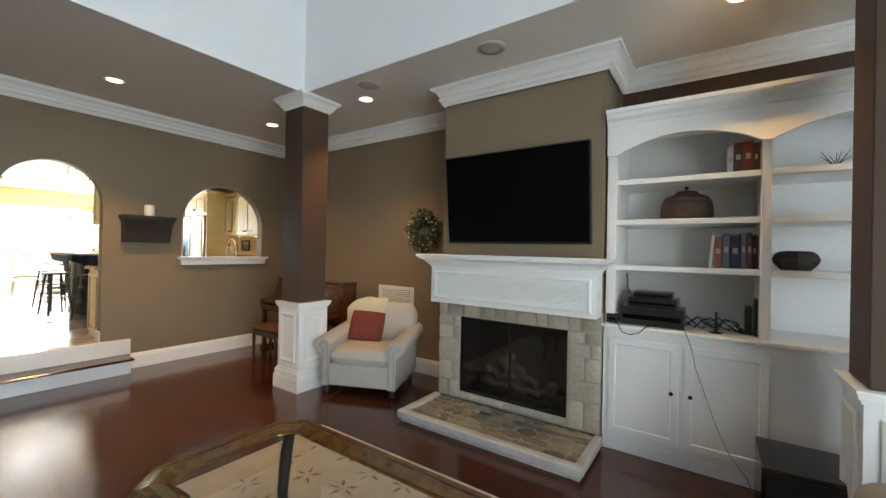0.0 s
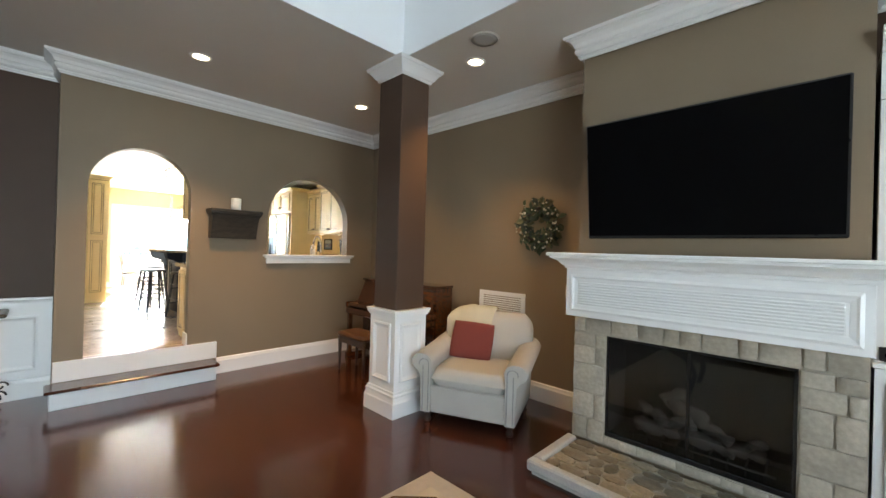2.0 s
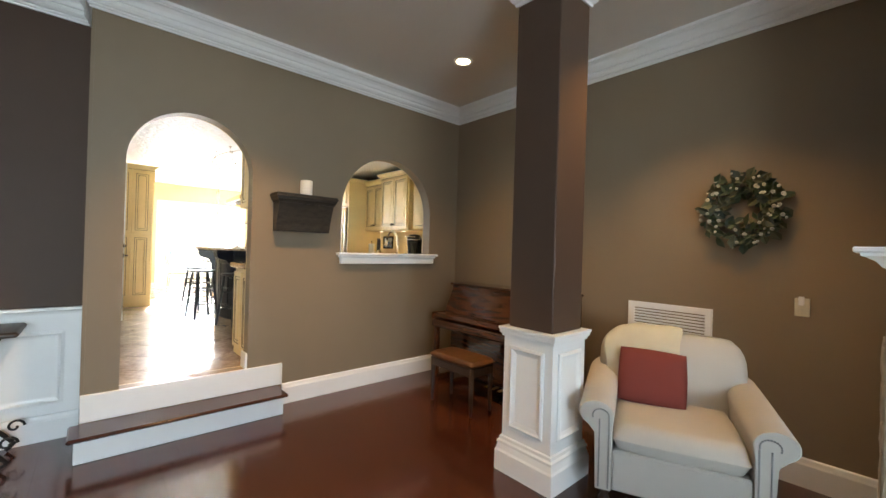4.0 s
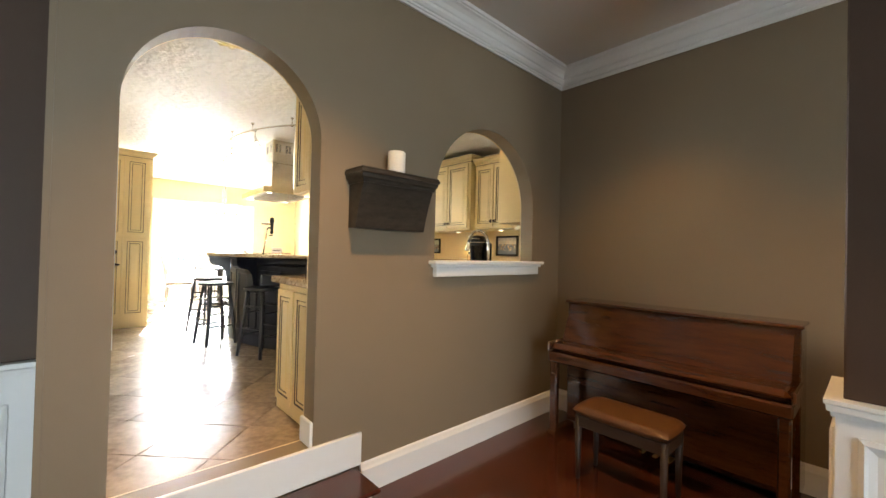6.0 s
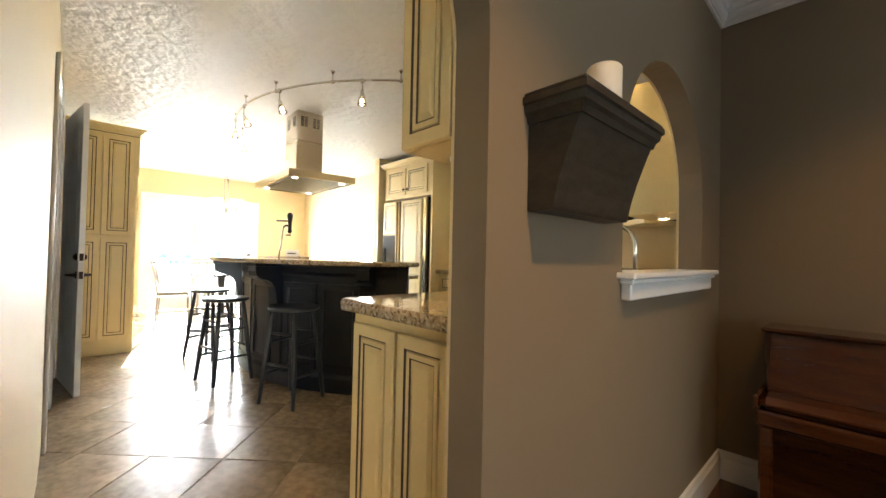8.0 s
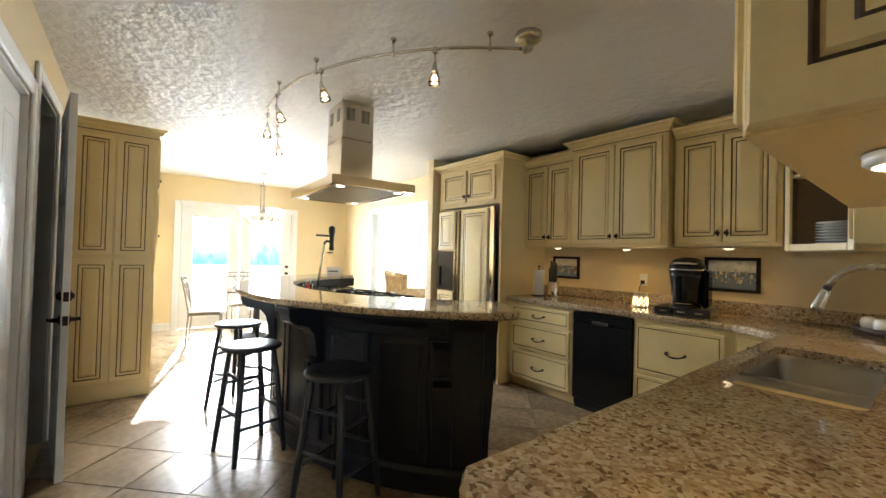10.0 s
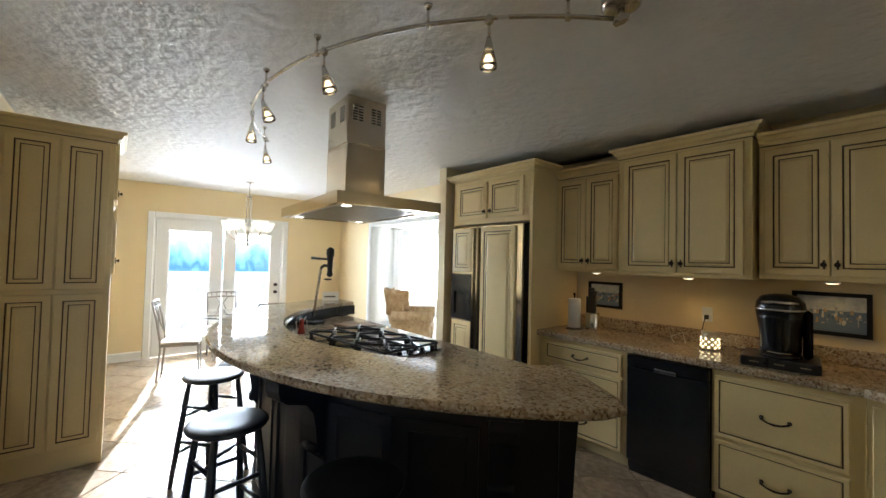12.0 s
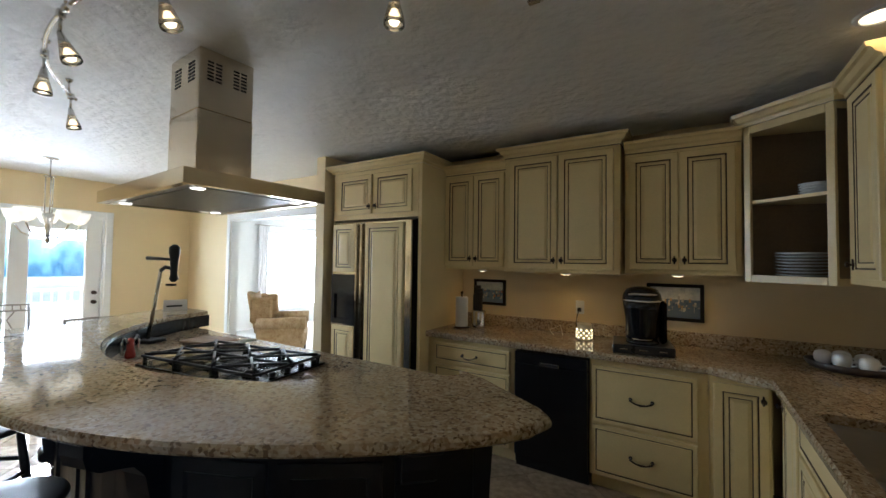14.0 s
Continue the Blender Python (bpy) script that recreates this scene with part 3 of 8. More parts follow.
b = Mesh().box(SRX - 0.14, -8.88, 4.82, 9.52, KIT_FLOOR - 0.1, KIT_FLOOR - 0.004)
setting("floor_sunroom", b, tex_mat("pale_carpet", (0.62, 0.60, 0.56), 0.95, 0, 4, 0.08, 220, 0.4), "pale carpeted sunroom floor")
b = Mesh().box(WX - 0.48, EX, SY, NY, -0.12, -0.012)
setting("subfloor_living", b, M_DARKWOOD, "dark bed below the floorboards")
b = Mesh().box(WEST, WX - WT, SYK, 5.03, KIT_FLOOR - 0.12, KIT_FLOOR - 0.006)
setting("floor_kitchen", b, M_GROUT, "tan grouted bed of the kitchen tile floor")
# ---------------------------------------------------------------- living room things
def panel_steps(frame_w=0.05, depth=0.012):
    """A raised moulding round a flat field, for white joinery."""
    return [(0, 0, 0), (0.0, depth, 0), (frame_w * 0.35, depth + 0.008, 0), (frame_w * 0.6, depth, 0), (frame_w, 0.004, 0), (frame_w + 0.004, 0.002, 0)]


FACES = (Matrix.Identity(4), pose(0, 0, 0, 0, 0, 90), pose(0, 0, 0, 0, 0, 180), pose(0, 0, 0, 0, 0, 270))


def column(cx, cy):
    """A square dark shaft on a panelled white pedestal, with a white cap."""
    col = thing("column", Matrix.Translation((cx, cy, 0)), "square dark brown column on a white panelled pedestal", "column", "ceiling columns")
    h, p = 0.175, 0.195
    part("shaft", Mesh().box(-h, h, -h, h, 1.0, LOW_CEIL - 0.002, 0.006), M_BROWN, col, "dark brown painted shaft")
    b = Mesh().box(-p, p, -p, p, 0.17, 0.955)
    ring = [(-p, -p, 0), (p, -p, 0), (p, p, 0), (-p, p, 0)]
    b.sweep([(0, 0), (0.035, 0), (0.035, 0.135), (0.028, 0.15), (0.02, 0.185), (0.026, 0.19), (0.026, 0.205), (0.014, 0.215), (0.012, 0.235), (0, 0.24)], ring, True)
    b.sweep([(0, 0), (0.012, 0), (0.014, 0.018), (0.024, 0.022), (0.026, 0.045), (0.032, 0.05), (0.032, 0.065), (-0.02, 0.068)], [(x, y, 0.935) for x, y, _ in ring], True)
    part("pedestal", b, M_TRIM, col, "white panelled pedestal")
    for f in FACES:
        part("panel", Mesh().rings(0.27, 0.56, panel_steps(0.045, 0.011), f @ Matrix.Translation((-0.135, -p - 0.001, 0.315))), M_TRIM, col)
    cap = Mesh()
    sq = [(-h, -h, 0), (h, -h, 0), (h, h, 0), (-h, h, 0)]
    cap.sweep([(0.001, 0), (0.012, 0.0), (0.016, 0.02), (0.03, 0.03), (0.06, 0.075), (0.085, 0.1), (0.095, 0.105), (0.1, 0.135), (0.0, 0.138)], [(x, y, LOW_CEIL - 0.14) for x, y, _ in sq], True)
    part("capital", cap, M_TRIM, col, "white moulded capital")
    return col


column(-3.945, 2.905)
column(0.885, 2.905)

# fireplace: breast, stone surround, firebox, hearth, mantel
FP = thing("fireplace", Matrix.Translation((-1.53, 3.5, 0)), "stone-faced fireplace with white mantel and glass front", "fireplace")
b = Mesh()
b.slab([(-0.83, 0.02), (0.83, 0.02), (0.83, LOW_CEIL - 0.002), (-0.83, LOW_CEIL - 0.002)], [[(-0.57, 0.165), (0.55, 0.165), (0.55, 0.945), (-0.57, 0.945)]], 0.05, Matrix.Translation((0, 0.03, 0)))
b.box(-0.83, -0.78, 0.08, 0.648, 0.02, LOW_CEIL - 0.002).box(0.78, 0.83, 0.08, 0.648, 0.02, LOW_CEIL - 0.002)
part("chimney_breast", b, M_TAN, FP, "tan painted chimney breast")
b = Mesh().slab([(-0.835, 0.09), (0.835, 0.09), (0.835, 1.12), (-0.835, 1.12)], [[(-0.57, 0.165), (0.55, 0.165), (0.55, 0.945), (-0.57, 0.945)]], 0.03, Matrix.Translation((0, -0.001, 0)))
b.box(-0.835, -0.832, 0.03, 0.6, 0.09, 1.12).box(0.832, 0.835, 0.03, 0.6, 0.09, 1.12)
part("mortar_bed", b, M_MORTAR, FP, "grey mortar between the stones")
b = Mesh()
b.box(-0.57, 0.55, 0.42, 0.45, 0.165, 0.945).box(-0.6, -0.57, 0.03, 0.45, 0.14, 0.97).box(0.55, 0.58, 0.03, 0.45, 0.14, 0.97)
b.box(-0.57, 0.55, 0.03, 0.45, 0.945, 0.97).box(-0.57, 0.55, 0.03, 0.45, 0.14, 0.165)
part("firebox", b, M_SOOT, FP, "sooty dark firebox")
b = Mesh()
for x0, x1, z0, z1 in ((-0.57, 0.55, 0.925, 0.945), (-0.57, 0.55, 0.165, 0.20), (-0.57, -0.55, 0.2, 0.925), (0.53, 0.55, 0.2, 0.925), (-0.02, 0.0, 0.2, 0.925)):
    b.box(x0, x1, 0.0, 0.022, z0, z1, 0.003)
part("glass_door_frame", b, M_BLACK, FP, "black metal door frame")
for x0, x1 in ((-0.55, -0.02), (0.0, 0.53)):
    part("glass_door", Mesh().box(x0, x1, 0.01, 0.014, 0.2, 0.925), glass_mat("smoked_glass", 0.0, (0.42, 0.42, 0.42)) if x0 < -0.1 else bpy.data.materials["smoked_glass"], FP, "smoked glass door").visible_shadow = False
bpy.data.materials["smoked_glass"].node_tree.nodes["Principled BSDF"].inputs["Specular IOR Level"].default_value = 0.2
log_mat = tex_mat("charred_ceramic_log", (0.13, 0.12, 0.105), 0.9, 0, 9, 0.9, 50, 0.6, 22)
rng = random.Random(5)
for x0, y0, z0, ang, ln, r in ((-0.25, 0.20, 0.275, 6, 0.30, 0.05), (0.06, 0.22, 0.275, -8, 0.34, 0.055), (-0.12, 0.17, 0.365, 28, 0.26, 0.05), (0.10, 0.20, 0.37, -30, 0.24, 0.045),
                               (-0.06, 0.20, 0.455, -18, 0.26, 0.05), (-0.14, 0.23, 0.53, 40, 0.20, 0.042), (0.30, 0.18, 0.33, 42, 0.26, 0.036), (0.27, 0.24, 0.28, 0, 0.22, 0.045), (-0.30, 0.24, 0.37, -25, 0.2, 0.04)):
    d = Vector((math.cos(radians(ang)), math.sin(radians(ang)) * 0.3, math.sin(radians(ang)) * 0.6))
    pts = [Vector((x0, y0, z0)) + d * (k / 6 - 0.5) * ln + Vector((0, 0.008 * math.sin(k * 2.3), 0.014 * math.sin(k * 1.9))) for k in range(7)]
    part("log", Mesh().tube(pts, [r * (0.7 + 0.55 * rng.random()) for _ in pts], 9), log_mat, FP, "pale ceramic gas log")
b = Mesh()
for k in range(9):
    x = -0.4 + 0.1 * k
    b.tube([(x, 0.12, 0.167), (x, 0.12, 0.23), (x, 0.34, 0.23)], 0.008, 6)
b.tube([(-0.45, 0.12, 0.215), (0.45, 0.12, 0.215)], 0.009, 6)
part("grate", b, M_IRON, FP, "black iron grate")


def stone_mesh(w, h, d, seed, worn=0.05):
    """A rough-faced stone, w by h, proud by d."""
    r = random.Random(seed)
    b, n, k = Mesh(), 4, 3
    rows = []
    for j in range(k + 1):
        row = []
        for i in range(n + 1):
            edge = i in (0, n) or j in (0, k)
            corner = i in (0, n) and j in (0, k)
            x = w * i / n + (r.uniform(-0.006, 0.006) if edge else r.uniform(-0.1, 0.1) * w / n)
            z = h * j / k + (r.uniform(-0.006, 0.006) if edge else r.uniform(-0.1, 0.1) * h / k)
            x = min(max(x, 0.002), w - 0.002)
            z = min(max(z, 0.002), h - 0.002)
            if corner:   # corners worn round
                cut = worn * min(w, h)
                x, z = (cut if i == 0 else w - cut), (cut if j == 0 else h - cut)
            y = -d * (0.35 if corner else r.uniform(0.5, 0.8) if edge else r.uniform(0.75, 1.25))
            row.append((x, y, z))
        rows.append(row)
    b.grid(rows, smooth=True)
    rim = [rows[0][i] for i in range(n + 1)] + [rows[j][n] for j in range(1, k + 1)] + [rows[k][i] for i in range(n - 1, -1, -1)] + [rows[j][0] for j in range(k - 1, 0, -1)]
    b.grid([rim, [(x, 0.004, z) for x, _, z in rim]], close=True, smooth=False)
    return b


def stones(parent, rects, mat, mx, depth, seed, worn=0.05):
    for i, (x, z, w, h) in enumerate(rects):
        part("stone", stone_mesh(w - 0.004, h - 0.004, depth, seed + i, worn), mat, parent, m=mx @ Matrix.Translation((x + 0.002, 0, z + 0.002)))


def courses(x0, x1, z0, z1, heights, widths, seed):
    """Fills a rectangle with uneven courses of stones."""
    r, rects, z, k = random.Random(seed), [], z0, 0
    while z < z1 - 0.01:
        h = min(heights[k % len(heights)], z1 - z)
        if z1 - z - h < 0.05:
            h = z1 - z
        x = x0
        while x < x1 - 0.01:
            w = min(r.choice(widths), x1 - x)
            if x1 - x - w < 0.06:
                w = x1 - x
            rects.append((x, z, w, h))
            x += w
        z += h
        k += 1
    return rects


front = Matrix.Translation((0, -0.001, 0))
rects = courses(-0.835, -0.575, 0.1, 0.945, (0.17, 0.2, 0.23, 0.14, 0.12), (0.13, 0.26, 0.18), 3)
rects += courses(0.555, 0.835, 0.1, 0.945, (0.25, 0.18, 0.2, 0.12), (0.15, 0.28, 0.2), 8)
rects += [(x, z, w, h + hop) for (x, z, w, h), hop in zip(courses(-0.835, 0.835, 0.955, 1.072, (0.117,), (0.13, 0.17, 0.2, 0.1), 12), (0.02, 0.005, 0.027, 0.012, 0.0, 0.022, 0.008, 0.027, 0.004, 0.018, 0.025, 0.0, 0.015, 0.02))]
rects += courses(-0.57, 0.55, 0.1, 0.162, (0.062,), (0.12, 0.2, 0.26), 15)
stones(FP, rects, M_STONE, front, 0.024, 40)
stones(FP, courses(0.0, 0.5, 0.1, 1.1, (0.2, 0.25, 0.16), (0.2, 0.3), 21), M_STONE, Matrix.Translation((-0.836, 0.52, 0)) @ pose(0, 0, 0, 0, 0, -90), 0.012, 90)
# hearth slab with a lighter rim
HE = thing("hearth", Matrix.Translation((-1.53, 3.49, 0)), "raised hearth of glossy brown stones with a pale stone rim", "hearth")
part("base", Mesh().box(-0.82, 0.84, -0.58, -0.004, 0.0, 0.0745, 0.004), M_MORTAR, HE)
rim = tex_mat("pale_grey_stone_rim", (0.46, 0.45, 0.42), 0.6, 0, 8, 0.2, 60, 0.25, 24)
part("rim", Mesh().box(-0.86, 0.87, -0.65, -0.57, 0.03, 0.105, 0.012).box(-0.86, -0.78, -0.569, -0.02, 0.03, 0.105, 0.012).box(0.80, 0.87, -0.569, -0.02, 0.03, 0.105, 0.012).box(-0.83, 0.845, -0.62, -0.59, 0, 0.031), rim, HE, "pale grey stone rim")
stones(HE, courses(-0.775, 0.795, -0.565, -0.01, (0.12, 0.10, 0.14, 0.09, 0.105), (0.10, 0.16, 0.13, 0.19, 0.22), 31), M_HEARTH,
       Matrix(((1, 0, 0, 0), (0, 0, 1, 0), (0, -1, 0, 0.075), (0, 0, 0, 1))), 0.016, 140, 0.2)
# mantel
MA = thing("mantel", Matrix.Translation((-1.53, 3.47, 1.1)), "white panelled mantel with a moulded shelf", "mantel")
part("box", Mesh().box(-0.82, 0.84, -0.17, -0.003, 0.0, 0.37, 0.004), M_TRIM, MA)
part("panel", Mesh().rings(1.58, 0.285, panel_steps(0.05, 0.008), Matrix.Translation((-0.78, -0.171, 0.04))), M_TRIM, MA)
for k in range(9):
    part("fluting", Mesh().box(-0.71, 0.73, -0.184, -0.172, 0.10 + 0.0195 * k, 0.113 + 0.0195 * k, 0.004), M_TRIM, MA, "white grooved strip")
b = Mesh().sweep([(0, 0), (0.01, 0), (0.014, 0.02), (0.03, 0.028), (0.05, 0.055), (0.085, 0.075), (0.1, 0.08), (0.1, 0.095), (0, 0.095)],
                 [(0.84, -0.003, 0.37), (0.84, -0.17, 0.37), (-0.82, -0.17, 0.37), (-0.82, -0.003, 0.37)][::-1])
part("shelf_moulding", b, M_TRIM, MA)
part("shelf", Mesh().box(-0.945, 0.975, -0.285, -0.003, 0.4655, 0.492, 0.006), M_TRIM, MA)
# television
TV = thing("television", pose(-1.524, 3.612, 1.725, 6.2), "large flat black television tilted forward above the mantel, switched off", "television")
part("casing", Mesh().box(-0.737, 0.737, -0.135, -0.09, 0.0, 0.89, 0.008), M_PLASTIC, TV, "slim black casing")
part("screen", Mesh().box(-0.724, 0.724, -0.1375, -0.1355, 0.022, 0.878), M_SCREEN, TV, "glossy dark screen")
part("bracket", Mesh().box(-0.2, 0.2, -0.0895, -0.045, 0.25, 0.6, 0.004), M_PLASTIC, TV)


def bookcase():
    bc = thing("bookcase", Matrix.Translation((-0.68, 3.5, 0)), "white built-in bookcase with arched bays above cupboards", "bookcase")
    W, D = 2.16, 0.63
    part("plinth", Mesh().box(0.0, W, 0.02, D, 0, 0.1, 0.004), M_TRIM, bc)
    part("base_body", Mesh().box(0.0, W, 0.014, D, 0.101, 1.02), M_TRIM, bc)
    for x0, x1, knob in ((0.045, 0.55, 0.505), (0.585, 1.09, 0.63)):
        d = part("door", Mesh().rings(x1 - x0, 0.78, [(0, 0, 0), (0, 0.016, 0), (0.002, 0.018, 0), (0.05, 0.018, 0), (0.056, 0.010, 0), (0.062, 0.010, 0)], Matrix.Translation((x0, 0.013, 0.16))), M_TRIM, bc)
        part("knob", Mesh().lathe([(0.006, 0), (0.006, 0.016), (0.015, 0.02), (0.016, 0.028), (0.008, 0.034)], 12, Matrix.Translation((knob, -0.004, 0.57)) @ pose(0, 0, 0, 90, 0, 0)), M_BRONZE, d, "dark bronze knob")
    part("countertop", Mesh().box(-0.015, W, -0.025, D, 1.021, 1.05, 0.006), M_TRIM, bc)
    up = 0.18
    part("back", Mesh().box(0.0, W, D - 0.02, D - 0.001, 1.05, 2.699), M_TRIM, bc)
    for x0, x1 in ((0.0, 0.075), (1.03, 1.09), (2.085, W)):
        part("upright", Mesh().box(x0, x1, up - 0.13, D - 0.0205, 1.05, 2.699, 0.004), M_TRIM, bc)
    for z in (1.52, 1.90, 2.235):
        for x0, x1 in ((0.0755, 1.0295), (1.0905, 2.0845)):
            part("shelf", Mesh().box(x0, x1, up - 0.12, D - 0.021, z - 0.022, z + 0.022, 0.004), M_TRIM, bc)
    b = Mesh()
    def seg(x0, x1):
        n = 16
        return [(x0 + (x1 - x0) * i / n, 2.46 + 0.13 * math.sin(math.pi * i / n) ** 0.85) for i in range(n + 1)]
    low = [(0.0, 2.46)] + seg(0.075, 1.03) + seg(1.09, 2.085) + [(W, 2.46)]
    b.slab([(0.0, 2.74), *low, (W, 2.74)][::-1], (), 0.03, Matrix.Translation((0, up - 0.161, 0)))
    part("arched_valance", b, M_TRIM, bc, "white double arched valance")
    part("top", Mesh().box(0, W, up - 0.13, D - 0.001, 2.7, 2.74), M_TRIM, bc)
    b = Mesh().sweep([(0, 0), (0.012, 0), (0.02, 0.03), (0.045, 0.05), (0.06, 0.085), (0.075, 0.09), (0.08, 0.12), (0, 0.125)], [(0.0, up - 0.162, 2.71), (W, up - 0.162, 2.71)])
    part("cornice", b, M_TRIM, bc)
    return bc


bookcase()


def armchair():
    ch = thing("armchair", Matrix.Identity(4), "cream linen armchair with rolled arms and nailhead trim", "armchair")
    part("seat_frame", Mesh().box(-0.30, 0.30, -0.405, 0.32, 0.10, 0.33, 0.012), M_LINEN, ch)

    def pillow(w, d, h, mx, bulge=0.5, n=14):
        b = Mesh()
        for side in (1, -1):
            rws = []
            for j in range(n + 1):
                v = math.sin(math.pi / 2 * (2 * j / n - 1))
                row = []
                for i in range(n + 1):
                    u = math.sin(math.pi / 2 * (2 * i / n - 1))
                    k = max(0.0, (1 - abs(u) ** 4) * (1 - abs(v) ** 4))
                    e = 1 - 0.035 * (u * u * v * v)
                    row.append((u * w / 2 * e, v * d / 2 * e, side * h / 2 * (bulge * k ** 0.5 + (1 - bulge) * min(1, 6 * k))))
                rws.append(row)
            b.grid(rws, mx=mx)
        return b
    part("seat_cushion", pillow(0.61, 0.70, 0.19, Matrix.Translation((0, -0.06, 0.395)), 0.25), M_LINEN, ch, "thick loose seat cushion")
    # reclined back, broad and rounded over the top
    rows = []
    for j in range(17):
        v = j / 16
        z = 0.20 + 0.70 * v
        yb = 0.32 + 0.12 * v
        th = 0.25 - 0.03 * v
        w = 0.315 + 0.085 * min(1, v * 1.6) ** 1.5
        if v > 0.72:
            q = (v - 0.72) / 0.28
            w -= 0.075 * q ** 3.2
            th *= max(0.12, (1 - q ** 2.5)) ** 0.5
        row = []
        for i in range(28):
            a = 2 * math.pi * i / 28
            ca, sa = math.cos(a), math.sin(a)
            row.append((w * math.copysign(abs(ca) ** 0.5, ca), yb - 0.12 + th * 0.5 * math.copysign(abs(sa) ** 0.7, sa), z + 0.012 * (1 - ca * ca) * max(0, v - 0.6) / 0.4))
        rows.append(row)
    b = Mesh().grid(rows, close=True)
    b.face(range(len(b.v) - 28, len(b.v)), 0, True)
    part("backrest", b, M_LINEN, ch)
    # rolled arms: a scroll profile run from front to back
    for s in (-1, 1):
        prof = [(0.295, 0.10), (0.295, 0.45)] + [(0.375 + 0.09 * math.cos(a), 0.525 + 0.075 * math.sin(a)) for a in [radians(195 - 17 * k) for k in range(16)]] + [(0.385, 0.42), (0.38, 0.30), (0.375, 0.10)]
        rows = []
        for y, g in ((-0.415, 0.90), (-0.41, 0.97), (-0.395, 1.0), (-0.1, 1.0), (0.15, 1.0), (0.34, 0.98), (0.38, 0.90)):
            rise = 0.075 * max(0, y + 0.4) / 0.78
            rows.append([(s * (0.345 + (x - 0.345) * g), y, z + (rise if z > 0.43 else 0)) for x, z in prof])
        b = Mesh().grid(rows, close=True)
        n = len(prof)
        b.face([i for i in range(n)], 0)
        b.face([len(b.v) - n + i for i in range(n)][::-1], 0)
        arm = part("arm", b, M_LINEN, ch, "rolled linen arm")
        nails = Mesh()
        for off in (0.312, 0.358):
            for k in range(34):
                nails.lathe([(0.0055, 0), (0.004, 0.003), (0.001, 0.004)], 5, Matrix.Translation((s * off, -0.4155, 0.115 + 0.0115 * k)) @ pose(0, 0, 0, 90, 0, 0))
        for k in range(13):
            a = radians(190 - 17 * k)
            nails.lathe([(0.0055, 0), (0.004, 0.003), (0.001, 0.004)], 5, Matrix.Translation((s * (0.352 + 0.04 * math.cos(a)), -0.4155, 0.517 + 0.04 * math.sin(a))) @ pose(0, 0, 0, 90, 0, 0))
        tagged(part("nailhead_trim", nails, M_NAIL, arm, "row of small dark nailheads"), kind="stuff")
    for x in (-0.33, 0.33):
        for y in (-0.36, 0.3):
            part("leg", Mesh().lathe([(0.014, 0), (0.026, 0.012), (0.03, 0.03), (0.018, 0.05), (0.03, 0.07), (0.034, 0.10)], 12, Matrix.Translation((x, y, 0))), M_DARKWOOD, ch, "dark turned wooden leg")
    return ch, pillow


M_NAIL = tex_mat("pewter_nailheads", (0.22, 0.22, 0.23), 0.35, 0.9, 20, 0.1, 100)
chair, pillow_mesh = armchair()
chair.matrix_basis = pose(-3.295, 3.42, 0, 0, 0, 23) @ Matrix.Diagonal((1.16, 1.06, 1.05, 1))
solid("cushion", pillow_mesh(0.37, 0.36, 0.12, Matrix.Identity(4), 0.9), M_RED, "rust red square scatter cushion on the armchair", "cushion",
                chair.matrix_basis @ Matrix.Translation((-0.10, 0.085, 0.645)) @ pose(0, 0, 0, 68, 3, 4))
throw = Mesh()
rows = []
drape = [(0.50, 0.118), (0.58, 0.134), (0.66, 0.15), (0.72, 0.162), (0.77, 0.173), (0.82, 0.19), (0.86, 0.212), (0.90, 0.238), (0.935, 0.27), (0.955, 0.305), (0.955, 0.345), (0.93, 0.39)]
for j, (z, y) in enumerate(drape):
    row = []
    for i in range(17):
        u = i / 16
        x = -0.36 + 0.42 * u
        drop = 0.11 * max(0, (-x - 0.2) / 0.16) ** 2 * max(0, j - 5) / 6
        row.append((x + 0.012 * math.sin(j * 0.9), y - 0.006 + 0.007 * math.sin(u * 23 + j * 0.4), z + 0.005 * math.sin(u * 17) - drop))
    rows.append(row)
throw.grid(rows)
throw.grid([[(x, y + 0.008, z) for x, y, z in r] for r in rows])
solid("throw_blanket", throw, tex_mat("pale_green_cream_throw", (0.56, 0.53, 0.40), 0.95, 0, 8, 0.1, 260, 0.4), "pale sage throw draped over the armchair back", "blanket", chair.matrix_basis.copy())


